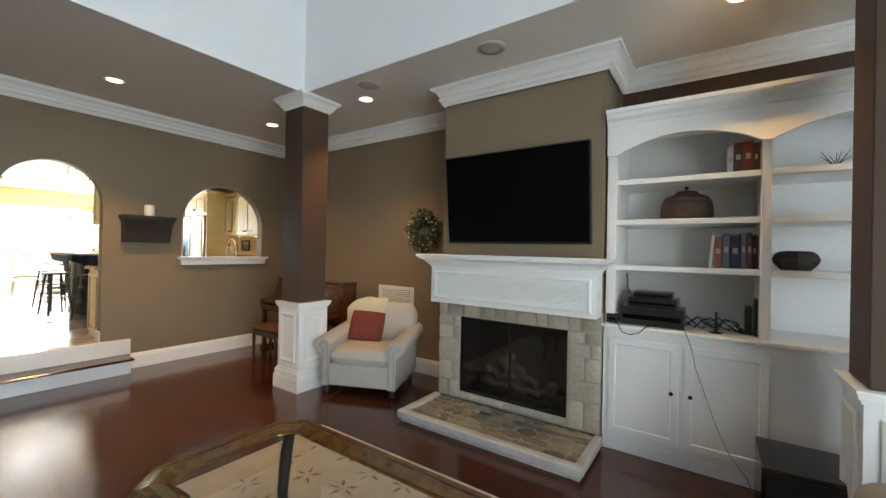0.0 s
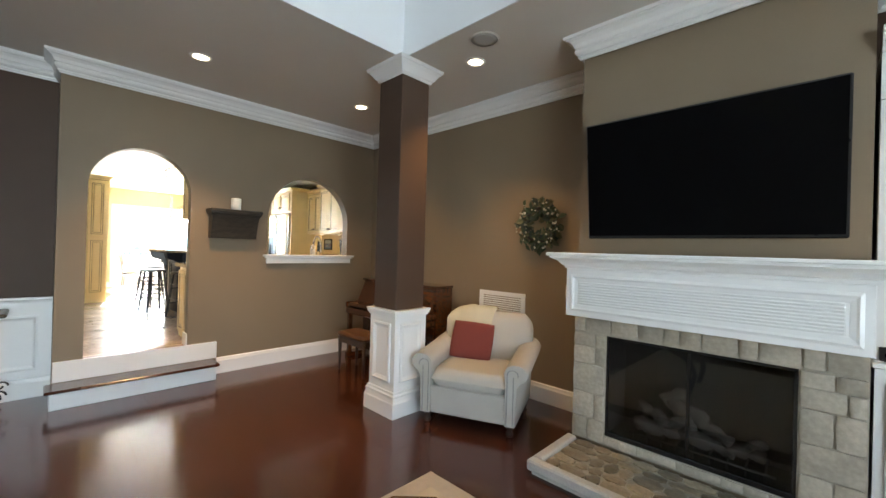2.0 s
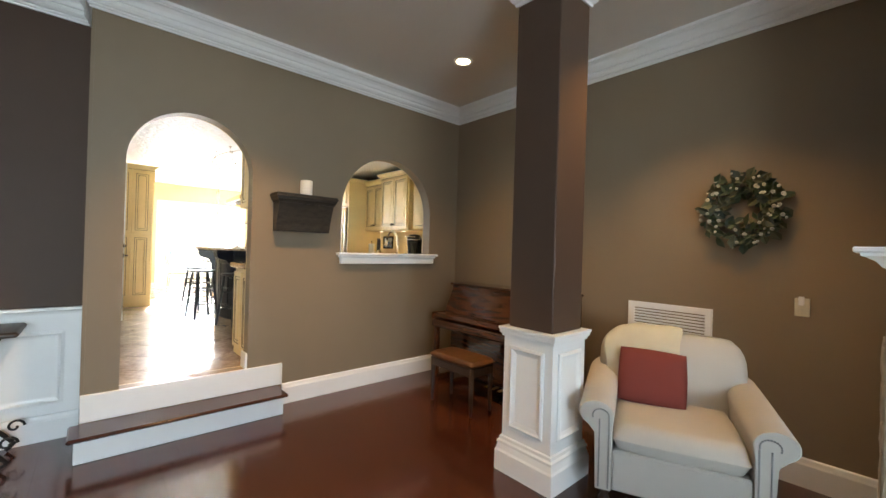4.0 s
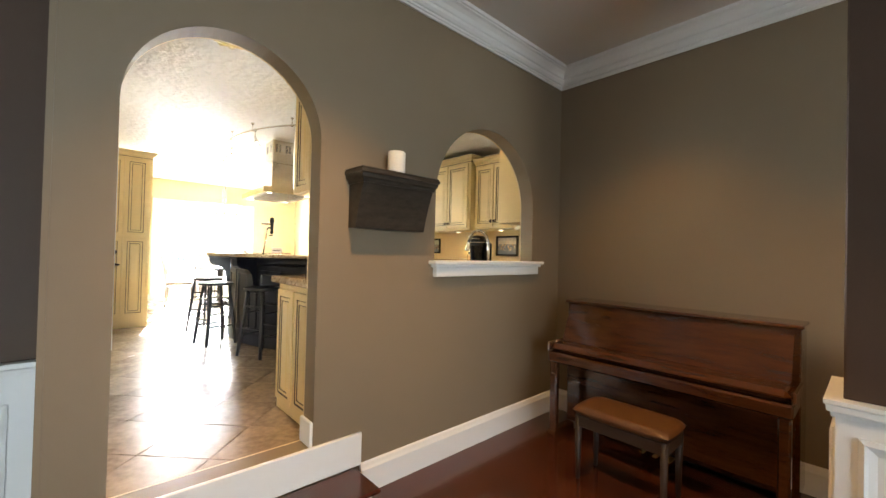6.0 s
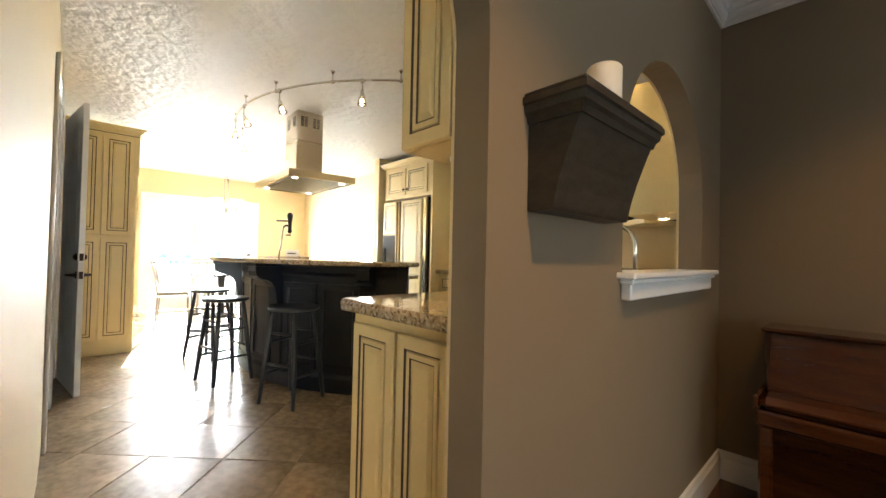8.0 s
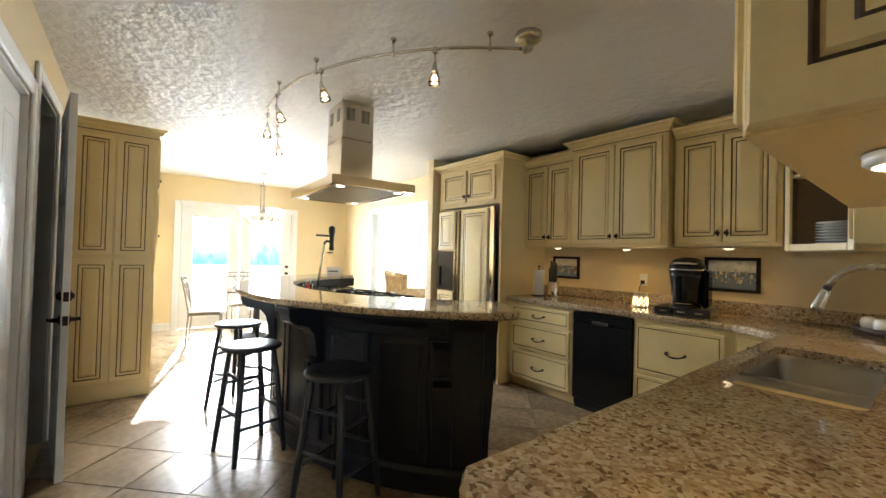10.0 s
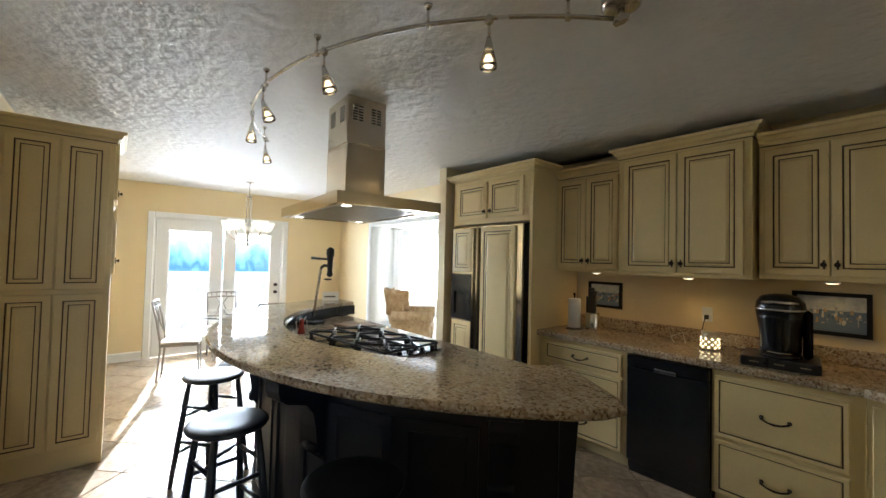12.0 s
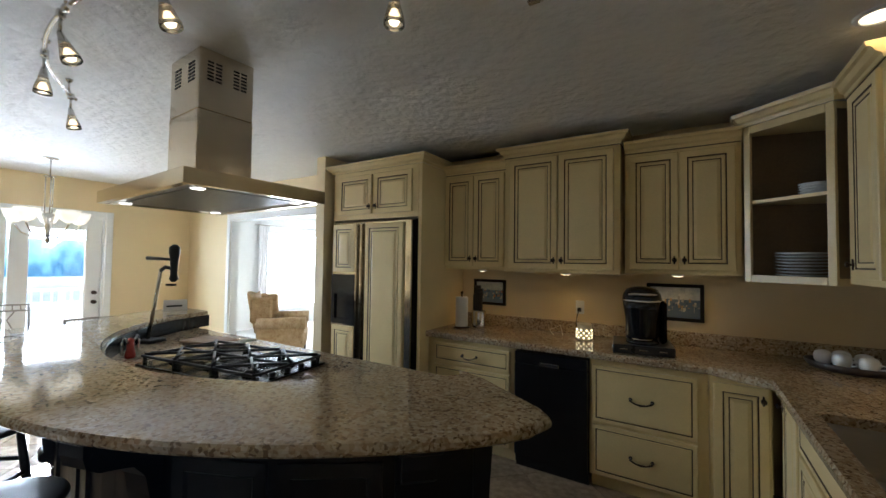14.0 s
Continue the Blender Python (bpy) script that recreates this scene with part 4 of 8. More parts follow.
def piano():
    p = thing("piano", Matrix.Translation((-5.12, NY - 0.03, 0)) @ Matrix.Diagonal((1.02, 1.0, 1.05, 1)), "polished red-brown upright piano with its lid closed", "piano")
    W = 0.765
    part("back_case", Mesh().box(-W, W, -0.28, 0.0, 0.06, 1.05, 0.006), M_PIANO, p)
    part("lid", Mesh().box(-W - 0.015, W + 0.015, -0.31, 0.005, 1.051, 1.075, 0.008), M_PIANO, p)
    b = Mesh()   # sloping music desk
    n = b.verts([(-W + 0.03, -0.285, 1.05), (W - 0.03, -0.285, 1.05), (W - 0.03, -0.42, 0.752), (-W + 0.03, -0.42, 0.752), (-W + 0.03, -0.265, 1.05), (W - 0.03, -0.265, 1.05), (W - 0.03, -0.30, 0.752), (-W + 0.03, -0.30, 0.752)])
    for q in ((0, 1, 2, 3), (4, 7, 6, 5), (0, 4, 5, 1), (1, 5, 6, 2), (2, 6, 7, 3), (3, 7, 4, 0)):
        b.face([n + i for i in q])
    part("music_desk", b, M_PIANO, p)
    part("key_bed", Mesh().box(-W, W, -0.60, -0.281, 0.60, 0.68, 0.012), M_PIANO, p)
    part("fallboard", Mesh().box(-W + 0.012, W - 0.012, -0.595, -0.30, 0.682, 0.75, 0.03), M_PIANO, p, "closed polished fallboard")
    for s in (-1, 1):
        part("cheek", Mesh().box(s * W - 0.011, s * W + 0.011, -0.60, -0.281, 0.682, 0.755, 0.01), M_PIANO, p)
        part("leg", Mesh().box(s * (W - 0.04) - 0.03, s * (W - 0.04) + 0.03, -0.58, -0.52, 0.03, 0.6, 0.01), M_PIANO, p)
        part("toe_block", Mesh().box(s * (W - 0.04) - 0.035, s * (W - 0.04) + 0.035, -0.6, -0.281, 0.0, 0.06, 0.008), M_PIANO, p)
    part("kneeboard", Mesh().box(-W + 0.02, W - 0.02, -0.31, -0.281, 0.1, 0.595, 0.004), M_PIANO, p)
    for x in (-0.09, 0.0, 0.09):
        part("pedal", Mesh().box(x - 0.018, x + 0.018, -0.4, -0.30, 0.055, 0.066, 0.005), tex_mat("brass", (0.6, 0.45, 0.2), 0.3, 1) if x < -0.05 else bpy.data.materials["brass"], p, "brass pedal")
    return p


piano()
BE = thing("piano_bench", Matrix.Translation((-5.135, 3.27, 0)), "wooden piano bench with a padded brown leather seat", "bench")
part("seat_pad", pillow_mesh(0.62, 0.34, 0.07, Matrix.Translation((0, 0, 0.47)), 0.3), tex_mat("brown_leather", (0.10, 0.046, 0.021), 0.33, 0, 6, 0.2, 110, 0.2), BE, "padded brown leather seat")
# apron and legs: the shade below the seat is put into a darker wood
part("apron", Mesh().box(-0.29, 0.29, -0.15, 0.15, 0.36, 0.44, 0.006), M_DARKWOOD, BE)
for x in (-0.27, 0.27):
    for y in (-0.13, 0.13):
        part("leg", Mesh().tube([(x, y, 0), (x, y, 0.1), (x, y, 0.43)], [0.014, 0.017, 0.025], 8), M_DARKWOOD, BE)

# corbel ledge with a candle
LE = thing("wall_ledge", Matrix.Translation((WX, 2.045, 1.655)), "dark weathered wood corbel ledge on the wall", "shelf")
b = Mesh()
def corbel(k, z):
    return [(0.002, -0.262, z), (0.085 + 0.085 * k, -0.262, z), (0.085 + 0.085 * k, 0.262, z), (0.002, 0.262, z)]
prof = [(0.0, 0.0), (0.05, 0.01), (0.2, 0.07), (0.45, 0.14), (0.75, 0.21), (1.0, 0.265)]
b.grid([corbel(k, z) for k, z in prof], smooth=False, close=True)
b.face([3, 2, 1, 0]); b.face([len(b.v) - 4 + i for i in range(4)])
M_LEDGE = wood_mat("weathered_dark_wood", (0.014, 0.012, 0.010), (0.055, 0.047, 0.036), 0.42, 6, (4, 2, 6))
part("corbel", b, M_LEDGE, LE)
b = Mesh().sweep([(0, 0), (0.006, 0), (0.012, 0.02), (0.022, 0.03), (0.026, 0.05), (0.034, 0.055), (0.034, 0.075), (-0.1, 0.075)], [(0.002, -0.262, 0.262), (0.17, -0.262, 0.262), (0.17, 0.262, 0.262), (0.002, 0.262, 0.262)])
part("shelf_moulding", b, M_LEDGE, LE)
part("shelf", Mesh().box(0.002, 0.20, -0.292, 0.292, 0.3375, 0.35, 0.004), M_LEDGE, LE)
CA = thing("candle", Matrix.Translation((WX + 0.11, 2.05, 2.0065)), "thick white pillar candle on the wall ledge", "candle")
part("wax", Mesh().lathe([(0.052, 0), (0.056, 0.004), (0.056, 0.135), (0.05, 0.142), (0.044, 0.138), (0.01, 0.132)], 24), tex_mat("white_wax", (0.82, 0.79, 0.72), 0.5, 0, 10, 0.04, 60), CA)
part("wick", Mesh().tube([(0, 0, 0.13), (0.003, 0, 0.15)], 0.0015, 5), M_IRON, CA, "short dark wick")

# coffee table with clipped corners: moulded wood rim round glass
CT = thing("coffee_table", Matrix.Translation((-1.115, 1.12, 0)), "low gilt-brown wood coffee table with an inset glass top", "coffee table")
HX, HY, CC = 1.065, 0.46, 0.13
def clipped(hx, hy, c, z):
    return [(-hx + c, -hy, z), (-hx, -hy + c, z), (-hx, hy - c, z), (-hx + c, hy, z), (hx - c, hy, z), (hx, hy - c, z), (hx, -hy + c, z), (hx - c, -hy, z)][::-1]
part("rim", Mesh().sweep([(-0.13, 0.0), (0.0, -0.05), (0.02, -0.04), (0.012, -0.02), (0.02, 0.0), (0.0, 0.028), (-0.02, 0.022), (-0.05, 0.03), (-0.11, 0.012), (-0.13, 0.012)], clipped(HX, HY, CC, 0.5), True), M_TABLEWOOD, CT, "moulded gilt-brown rim")
b = Mesh()
ids = b.verts(clipped(HX - 0.125, HY - 0.125, CC * 0.7, 0.506))
b.face([ids + i for i in range(8)])
ids2 = b.verts(clipped(HX - 0.125, HY - 0.125, CC * 0.7, 0.498))
b.face([ids2 + i for i in range(8)][::-1])
for i in range(8):
    b.face((ids2 + i, ids2 + (i + 1) % 8, ids + (i + 1) % 8, ids + i))
part("glass_top", b, M_GLASS, CT, "clear glass top").visible_shadow = False
for sx in (-1, 1):
    for sy in (-1, 1):
        a = math.atan2(sy, sx)
        path = [(sx * (HX - 0.10), sy * (HY - 0.10), 0.49), (sx * (HX - 0.18), sy * (HY - 0.18), 0.40), (sx * (HX - 0.24), sy * (HY - 0.24), 0.22), (sx * (HX - 0.18), sy * (HY - 0.18), 0.0)]
        part("leg", Mesh().tube(path, [0.03, 0.035, 0.03, 0.025], 8), M_IRON, CT, "curved dark iron leg")
RUG = thing("rug", Matrix.Identity(4), "cream patterned area rug under the coffee table", "rug")
rug_m = tex_mat("cream_rug_pile", (0.56, 0.49, 0.36), 0.95, 0, 7, 0.22, 160, 0.5)
RX0, RX1, RY0, RY1 = -2.86, 0.75, -1.65, 2.35
part("field", Mesh().box(RX0 + 0.13, RX1 - 0.13, RY0 + 0.13, RY1 - 0.13, 0.001, 0.012), rug_m, RUG)
b = Mesh()
for bx in ((RX0, RX1, RY1 - 0.129, RY1), (RX0, RX1, RY0, RY0 + 0.129), (RX0, RX0 + 0.129, RY0 + 0.1295, RY1 - 0.1295), (RX1 - 0.129, RX1, RY0 + 0.1295, RY1 - 0.1295)):
    b.box(*bx, 0.001, 0.013, 0.003)
part("border", b, tex_mat("pale_rug_border", (0.52, 0.46, 0.37), 0.95, 0, 9, 0.2, 160, 0.5), RUG, "pale woven border")
b = Mesh()   # woven motif: scattered leaf sprays
rg = random.Random(12)
for i in range(11):
    for j in range(12):
        cx, cy = RX0 + 0.3 + 0.30 * i + rg.uniform(-0.06, 0.06), RY0 + 0.3 + 0.31 * j + rg.uniform(-0.06, 0.06)
        a0 = rg.uniform(0, 360)
        for k in range(5):
            mx = Matrix.Translation((cx, cy, 0.0125)) @ pose(0, 0, 0, 0, 0, a0 + 72 * k + rg.uniform(-15, 15))
            w = rg.uniform(0.007, 0.016)
            n = b.verts([tuple(mx @ Vector(q)) for q in ((0.02, 0, 0), (0.06, -w, 0.001), (0.11, 0, 0), (0.06, w, 0.001))])
            b.face((n, n + 1, n + 2, n + 3))
tagged(part("woven_motif", b, tex_mat("brown_rug_motif", (0.25, 0.19, 0.13), 0.95, 0, 20, 0.3, 160), RUG, "brown woven leaf sprays"), kind="stuff")
# ---------------------------------------------------------------- kitchen joinery
CREAM = (M_CREAM, M_GLAZE)
COUNTER = 1.325


def door_mesh(w, h, y=0.0):
    """A raised-panel door with dark glaze in its grooves, facing -y."""
    s = [(0, 0, 0), (0, 0.017, 0), (0.004, 0.021, 0), (0.046, 0.021, 0), (0.049, 0.014, 1), (0.053, 0.014, 1), (0.058, 0.019, 0), (0.075, 0.019, 0), (0.078, 0.015, 1), (0.081, 0.015, 1), (0.10, 0.021, 0), (0.102, 0.021, 0)]
    k = min(1.0, min(w, h) * 0.42 / 0.102)
    return Mesh().rings(w, h, [(i * k, d, sl) for i, d, sl in s])


def drawer_mesh(w, h):
    return Mesh().rings(w, h, [(0, 0, 0), (0, 0.017, 0), (0.004, 0.021, 0), (0.024, 0.021, 0), (0.027, 0.016, 1), (0.031, 0.016, 1), (0.036, 0.020, 0), (0.04, 0.020, 0)])


def pull(parent, x, z, w=0.13):
    b = Mesh().tube([(-w / 2, 0, 0), (-w / 2, -0.026, -0.004), (-w / 4, -0.030, -0.018), (0, -0.031, -0.022), (w / 4, -0.030, -0.018), (w / 2, -0.026, -0.004), (w / 2, 0, 0)],
                    [0.007, 0.006, 0.005, 0.007, 0.005, 0.006, 0.007], 8)
    for s in (-1, 1):
        b.lathe([(0.012, 0), (0.011, 0.004), (0.006, 0.006)], 10, Matrix.Translation((s * w / 2, 0, 0)) @ pose(0, 0, 0, 90, 0, 0))
    part("handle", b, M_BRONZE, parent, "dark bronze arched pull", Matrix.Translation((x, -0.022, z)))


def knob(parent, x, z):
    b = Mesh().lathe([(0.013, 0), (0.012, 0.003), (0.006, 0.006), (0.006, 0.016), (0.013, 0.02), (0.015, 0.026), (0.009, 0.031)], 12, pose(0, 0, 0, 90, 0, 0))
    b.box(-0.005, 0.005, -0.007, 0.0, -0.028, 0.028, 0.002)
    part("knob", b, M_BRONZE, parent, "dark bronze knob with backplate", Matrix.Translation((x, -0.021, z)))


def cabinet(name, m, w, d, h, fronts, label, toe=0.0, crown=None, group=""):
    """A cabinet whose front is the x-z plane at y = 0, facing -y. fronts: kind, x, z, width, height, knob side."""
    c = thing(name, m, label, "cabinet", group)
    part("body", Mesh().box(0, w, 0.0, d, toe, h, 0.003), CREAM, c)
    if toe:
        part("plinth", Mesh().box(0.004, w - 0.004, 0.06, d, 0, toe - 0.002), CREAM, c)
    for kind, x, z, fw, fh, side in fronts:
        if kind == "drawer":
            f = part("drawer", drawer_mesh(fw, fh), CREAM, c, m=Matrix.Translation((x, -0.001, z)))
            pull(f, fw / 2, fh / 2)
        else:
            f = part("door", door_mesh(fw, fh), CREAM, c, m=Matrix.Translation((x, -0.001, z)))
            if side:
                knob(f, fw - 0.026 if "r" in side else 0.026, 0.07 if "b" in side else fh - 0.07)
    if crown:
        prof = [(0, 0), (0.008, 0), (0.012, 0.02), (0.03, 0.03), (0.045, 0.055), (0.06, 0.06), (0.065, 0.08), (-0.02, 0.082)]
        path = {"f": [(0, 0, 0), (w, 0, 0)], "fl": [(0, d, 0), (0, 0, 0), (w, 0, 0)], "fr": [(0, 0, 0), (w, 0, 0), (w, d, 0)], "flr": [(0, d, 0), (0, 0, 0), (w, 0, 0), (w, d, 0)]}[crown]
        b = Mesh().sweep(prof, [(x, y, h) for x, y, _ in path])
        part("crown", b, CREAM, c)
        part("glaze_line", Mesh().sweep([(0.0005, -0.006), (0.004, -0.006), (0.004, 0.0), (0.0005, 0.0)], [(x, y, h - 0.001) for x, y, _ in path]), M_GLAZE, c, "dark glaze line")
    return c


UP = "wall cabinets"
UB = 1.87
# upper run along the north wall
cabinet("wall_cabinet", Matrix.Translation((-9.455, 4.67, UB)), 0.665, 0.358, 0.89, [("door", 0.03, 0.03, 0.298, 0.83, "rb"), ("door", 0.336, 0.03, 0.298, 0.83, "lb")], "cream glazed wall cabinet with two raised-panel doors", crown="f", group=UP)
cabinet("wall_cabinet", Matrix.Translation((-8.785, 4.595, UB - 0.01)), 0.91, 0.433, 0.97, [("door", 0.045, 0.03, 0.405, 0.91, "rb"), ("door", 0.46, 0.03, 0.405, 0.91, "lb")], "taller cream glazed wall cabinet standing forward of its neighbours", crown="flr", group=UP)
cabinet("wall_cabinet", Matrix.Translation((-7.855, 4.67, UB)), 0.70, 0.358, 0.89, [("door", 0.03, 0.03, 0.315, 0.83, "rb"), ("door", 0.353, 0.03, 0.315, 0.83, "lb")], "cream glazed wall cabinet with two raised-panel doors", crown="f", group=UP)
# open diagonal corner cabinet
OP = thing("corner_cabinet", pose(-7.145, 4.655, UB - 0.035, 0, 0, -40), "open cream corner cabinet with a shelf of white plates", "cabinet", UP)
ow = 0.475
b = Mesh()
for x0, x1, z0, z1 in ((0, 0.04, 0, 1.0), (ow - 0.04, ow, 0, 1.0)):
    b.box(x0, x1, 0, 0.022, z0, z1, 0.003)
b.box(0.0405, ow - 0.0405, 0, 0.022, 0.0, 0.045, 0.003).box(0.0405, ow - 0.0405, 0, 0.022, 0.95, 1.0, 0.003)
part("face_frame", b, CREAM, OP)
tri = [(0.0, 0.022), (ow, 0.022), (ow + 0.02, 0.10), (ow / 2 + 0.03, 0.44), (-0.02, 0.10)]
def prism(z0, z1, pts):
    b = Mesh()
    a, c = b.verts([(x, y, z0) for x, y in pts]), b.verts([(x, y, z1) for x, y in pts])
    k = len(pts)
    b.face([a + i for i in range(k)][::-1])
    b.face([c + i for i in range(k)])
    for i in range(k):
        b.face((a + i, a + (i + 1) % k, c + (i + 1) % k, c + i))
    return b
part("bottom", prism(0.0, 0.04, tri), CREAM, OP)
part("top", prism(0.96, 1.0, tri), CREAM, OP)
part("shelf", prism(0.50, 0.52, [(x * 0.97 + 0.008, y + 0.004) for x, y in tri]), CREAM, OP)
b = Mesh()
for (xa, ya), (xb, yb) in zip(tri[1:], tri[2:] + tri[:1]):
    n = b.verts([(xa, ya, 0.04), (xb, yb, 0.04), (xb, yb, 0.96), (xa, ya, 0.96)])
    b.face((n, n + 1, n + 2, n + 3))
part("inner_back", b, tex_mat("brown_stained_interior", (0.20, 0.14, 0.085), 0.6, 0, 5, 0.2, 60), OP, "brown stained interior")
b = Mesh().sweep([(0, 0), (0.008, 0), (0.012, 0.02), (0.03, 0.03), (0.045, 0.055), (0.06, 0.06), (0.065, 0.08), (-0.02, 0.082)], [(-0.05, 0.06, 1.0), (0, 0, 1.0), (ow, 0, 1.0), (ow + 0.05, 0.06, 1.0)])
part("crown", b, CREAM, OP)
plate = tex_mat("white_glazed_china", (0.78, 0.77, 0.74), 0.2, 0, 8, 0.03, 60)
def plates(m, n, r, step, label):
    p = thing("plate_stack", m, label, "plates")
    for i in range(n):
        part("plate", Mesh().lathe([(r * 0.5, 0.0), (r * 0.62, 0.002), (r, 0.011), (r, 0.0125), (r * 0.6, 0.005), (0.002, 0.004)], 24, Matrix.Translation((0.002 * (i % 2), 0, i * step))), plate, p)
plates(OP.matrix_basis @ Matrix.Translation((ow / 2 - 0.03, 0.2, 0.041)), 8, 0.135, 0.019, "stack of white dinner plates on the shelf")
plates(OP.matrix_basis @ Matrix.Translation((ow / 2 + 0.05, 0.19, 0.521)), 5, 0.085, 0.016, "short stack of small white plates")
# wall cabinets on the arched wall, facing -x
WEST_FACE = pose(0, 0, 0, 0, 0, -90)
cabinet("wall_cabinet", Matrix.Translation((-6.735, 4.335, UB - 0.02)) @ WEST_FACE, 0.50, 0.385, 0.98, [("door", 0.115, 0.03, 0.345, 0.92, "lb")], "single cream glazed wall cabinet beside the pass-through", crown="f", group=UP)
cabinet("wall_cabinet", Matrix.Translation((-6.60, 2.38, UB)) @ WEST_FACE, 0.76, 0.255, 0.98, [("door", 0.03, 0.03, 0.335, 0.92, "rb"), ("door", 0.375, 0.03, 0.335, 0.92, "lb")], "cream glazed wall cabinet beside the arched doorway", crown="fr", group=UP)
e = part("end_panel", door_mesh(0.24, 0.97), CREAM, bpy.data.objects["wall_cabinet.004"], m=Matrix.Translation((0.761, 0.008, 0.004)) @ pose(0, 0, 0, 0, 0, 90))

# base run along the north wall
BASE = "base cabinets"
BF = 4.41
cabinet("base_cabinet", Matrix.Translation((-9.46, BF, KIT_FLOOR)), 0.845, 0.615, 0.905, [("drawer", 0.10, 0.70, 0.71, 0.165, ""), ("drawer", 0.10, 0.42, 0.71, 0.255, ""), ("drawer", 0.10, 0.115, 0.71, 0.28, "")], "cream glazed base cabinet with three drawers", 0.1, group=BASE)
cabinet("base_cabinet", Matrix.Translation((-8.05, BF, KIT_FLOOR)), 0.70, 0.615, 0.905, [("drawer", 0.02, 0.475, 0.62, 0.385, ""), ("drawer", 0.02, 0.115, 0.62, 0.335, "")], "cream glazed base cabinet with two deep drawers", 0.1, group=BASE)
cabinet("base_cabinet", Matrix.Translation((-7.348, BF, KIT_FLOOR)), 0.30, 0.615, 0.905, [("door", 0.02, 0.115, 0.265, 0.745, "rt")], "narrow cream glazed corner base cabinet", 0.1, group=BASE)
# run along the arched wall, facing -x
SF = -6.99
cabinet("base_cabinet", Matrix.Translation((SF, BF - 0.01, KIT_FLOOR)) @ WEST_FACE, 0.40, 0.63, 0.905, [("door", 0.04, 0.115, 0.33, 0.745, "lt")], "cream glazed corner base cabinet with one door", 0.1, group=BASE)
cabinet("base_cabinet", Matrix.Translation((SF, BF - 0.412, KIT_FLOOR)) @ WEST_FACE, 0.95, 0.63, 0.70, [("door", 0.03, 0.115, 0.44, 0.56, "rt"), ("door", 0.48, 0.115, 0.44, 0.56, "lt")], "cream glazed sink base cabinet with two doors", 0.1, group=BASE)
part("apron", drawer_mesh(0.89, 0.165), CREAM, bpy.data.objects["base_cabinet.004"], m=Matrix.Translation((0.03, -0.001, 0.70)))
cabinet("base_cabinet", Matrix.Translation((SF, BF - 1.364, KIT_FLOOR)) @ WEST_FACE, 0.59, 0.63, 0.905, [("drawer", 0.03, 0.70, 0.53, 0.165, ""), ("door", 0.03, 0.115, 0.53, 0.56, "rt")], "cream glazed base cabinet with a drawer", 0.1, group=BASE)
END = cabinet("base_cabinet", Matrix.Translation((SF, BF - 1.956, KIT_FLOOR)) @ WEST_FACE, 0.78, 0.63, 0.905, [("drawer", 0.03, 0.70, 0.72, 0.165, ""), ("door", 0.03, 0.115, 0.355, 0.56, "rt"), ("door", 0.395, 0.115, 0.355, 0.56, "lt")], "cream glazed end base cabinet with panelled side", 0.0, group=BASE)
for x in (0.025, 0.325):
    part("end_panel", door_mesh(0.28, 0.78), CREAM, END, m=Matrix.Translation((0.781, x, 0.08)) @ pose(0, 0, 0, 0, 0, 90))

M_SINK = tex_mat("satin_sink_steel", (0.34, 0.32, 0.29), 0.30, 1.0, 3, 0.06, 140, 0.0, None, None, 0, (0.1, 1, 1))
# worktop with a cut-out for the sink, and backsplash
def plan(outer, holes, z0, z1):
    """A level plate with holes, from z0 to z1."""
    return Mesh().slab(outer, holes, z1 - z0, Matrix(((1, 0, 0, 0), (0, 0, 1, 0), (0, 1, 0, z0), (0, 0, 0, 1))))


def rounded_rect(x0, y0, x1, y1, r, n=6):
    """Corner-rounded rectangle, anticlockwise."""
    pts = []
    for cx, cy, a0 in ((x1 - r, y0 + r, -90), (x1 - r, y1 - r, 0), (x0 + r, y1 - r, 90), (x0 + r, y0 + r, 180)):
        pts += [(cx + r * math.cos(radians(a0 + 90 * i / n)), cy + r * math.sin(radians(a0 + 90 * i / n))) for i in range(n + 1)]
    return pts


SINK = rounded_rect(-6.99, 2.79, -6.60, 3.73, 0.05)
top_pts = [(-9.44, 5.029), (-9.44, 4.37), (-7.35, 4.37), (-7.06, 4.20), (-7.05, 1.67), (-7.02, 1.637), (-6.348, 1.637), (-6.348, 5.029)]
CTOP = thing("countertop", Matrix.Identity(4), "speckled gold-brown granite worktop with backsplash", "countertop")
part("slab", plan(top_pts, [SINK], COUNTER - 0.048, COUNTER), M_GRANITE, CTOP)
edge = [(0.0005, -0.001), (0.0005, -0.047), (0.007, -0.049), (0.012, -0.040), (0.014, -0.016), (0.007, -0.001)]
part("edge", Mesh().sweep(edge, [(x, y, COUNTER) for x, y in top_pts[:7]]), M_GRANITE, CTOP, "rough rounded granite edge")
part("backsplash", Mesh().box(-9.44, -6.372, 5.007, 5.029, COUNTER + 0.001, COUNTER + 0.105, 0.004), M_GRANITE, CTOP)
part("backsplash", Mesh().box(-6.37, -6.348, 3.79, 5.006, COUNTER + 0.001, COUNTER + 0.105, 0.004), M_GRANITE, CTOP)
part("backsplash", Mesh().box(-6.37, -6.348, 1.67, 2.51, COUNTER + 0.001, COUNTER + 0.105, 0.004), M_GRANITE, CTOP)
SK = thing("sink", Matrix.Translation((-6.795, 3.26, COUNTER)), "double-bowl stainless steel undermount sink", "sink")
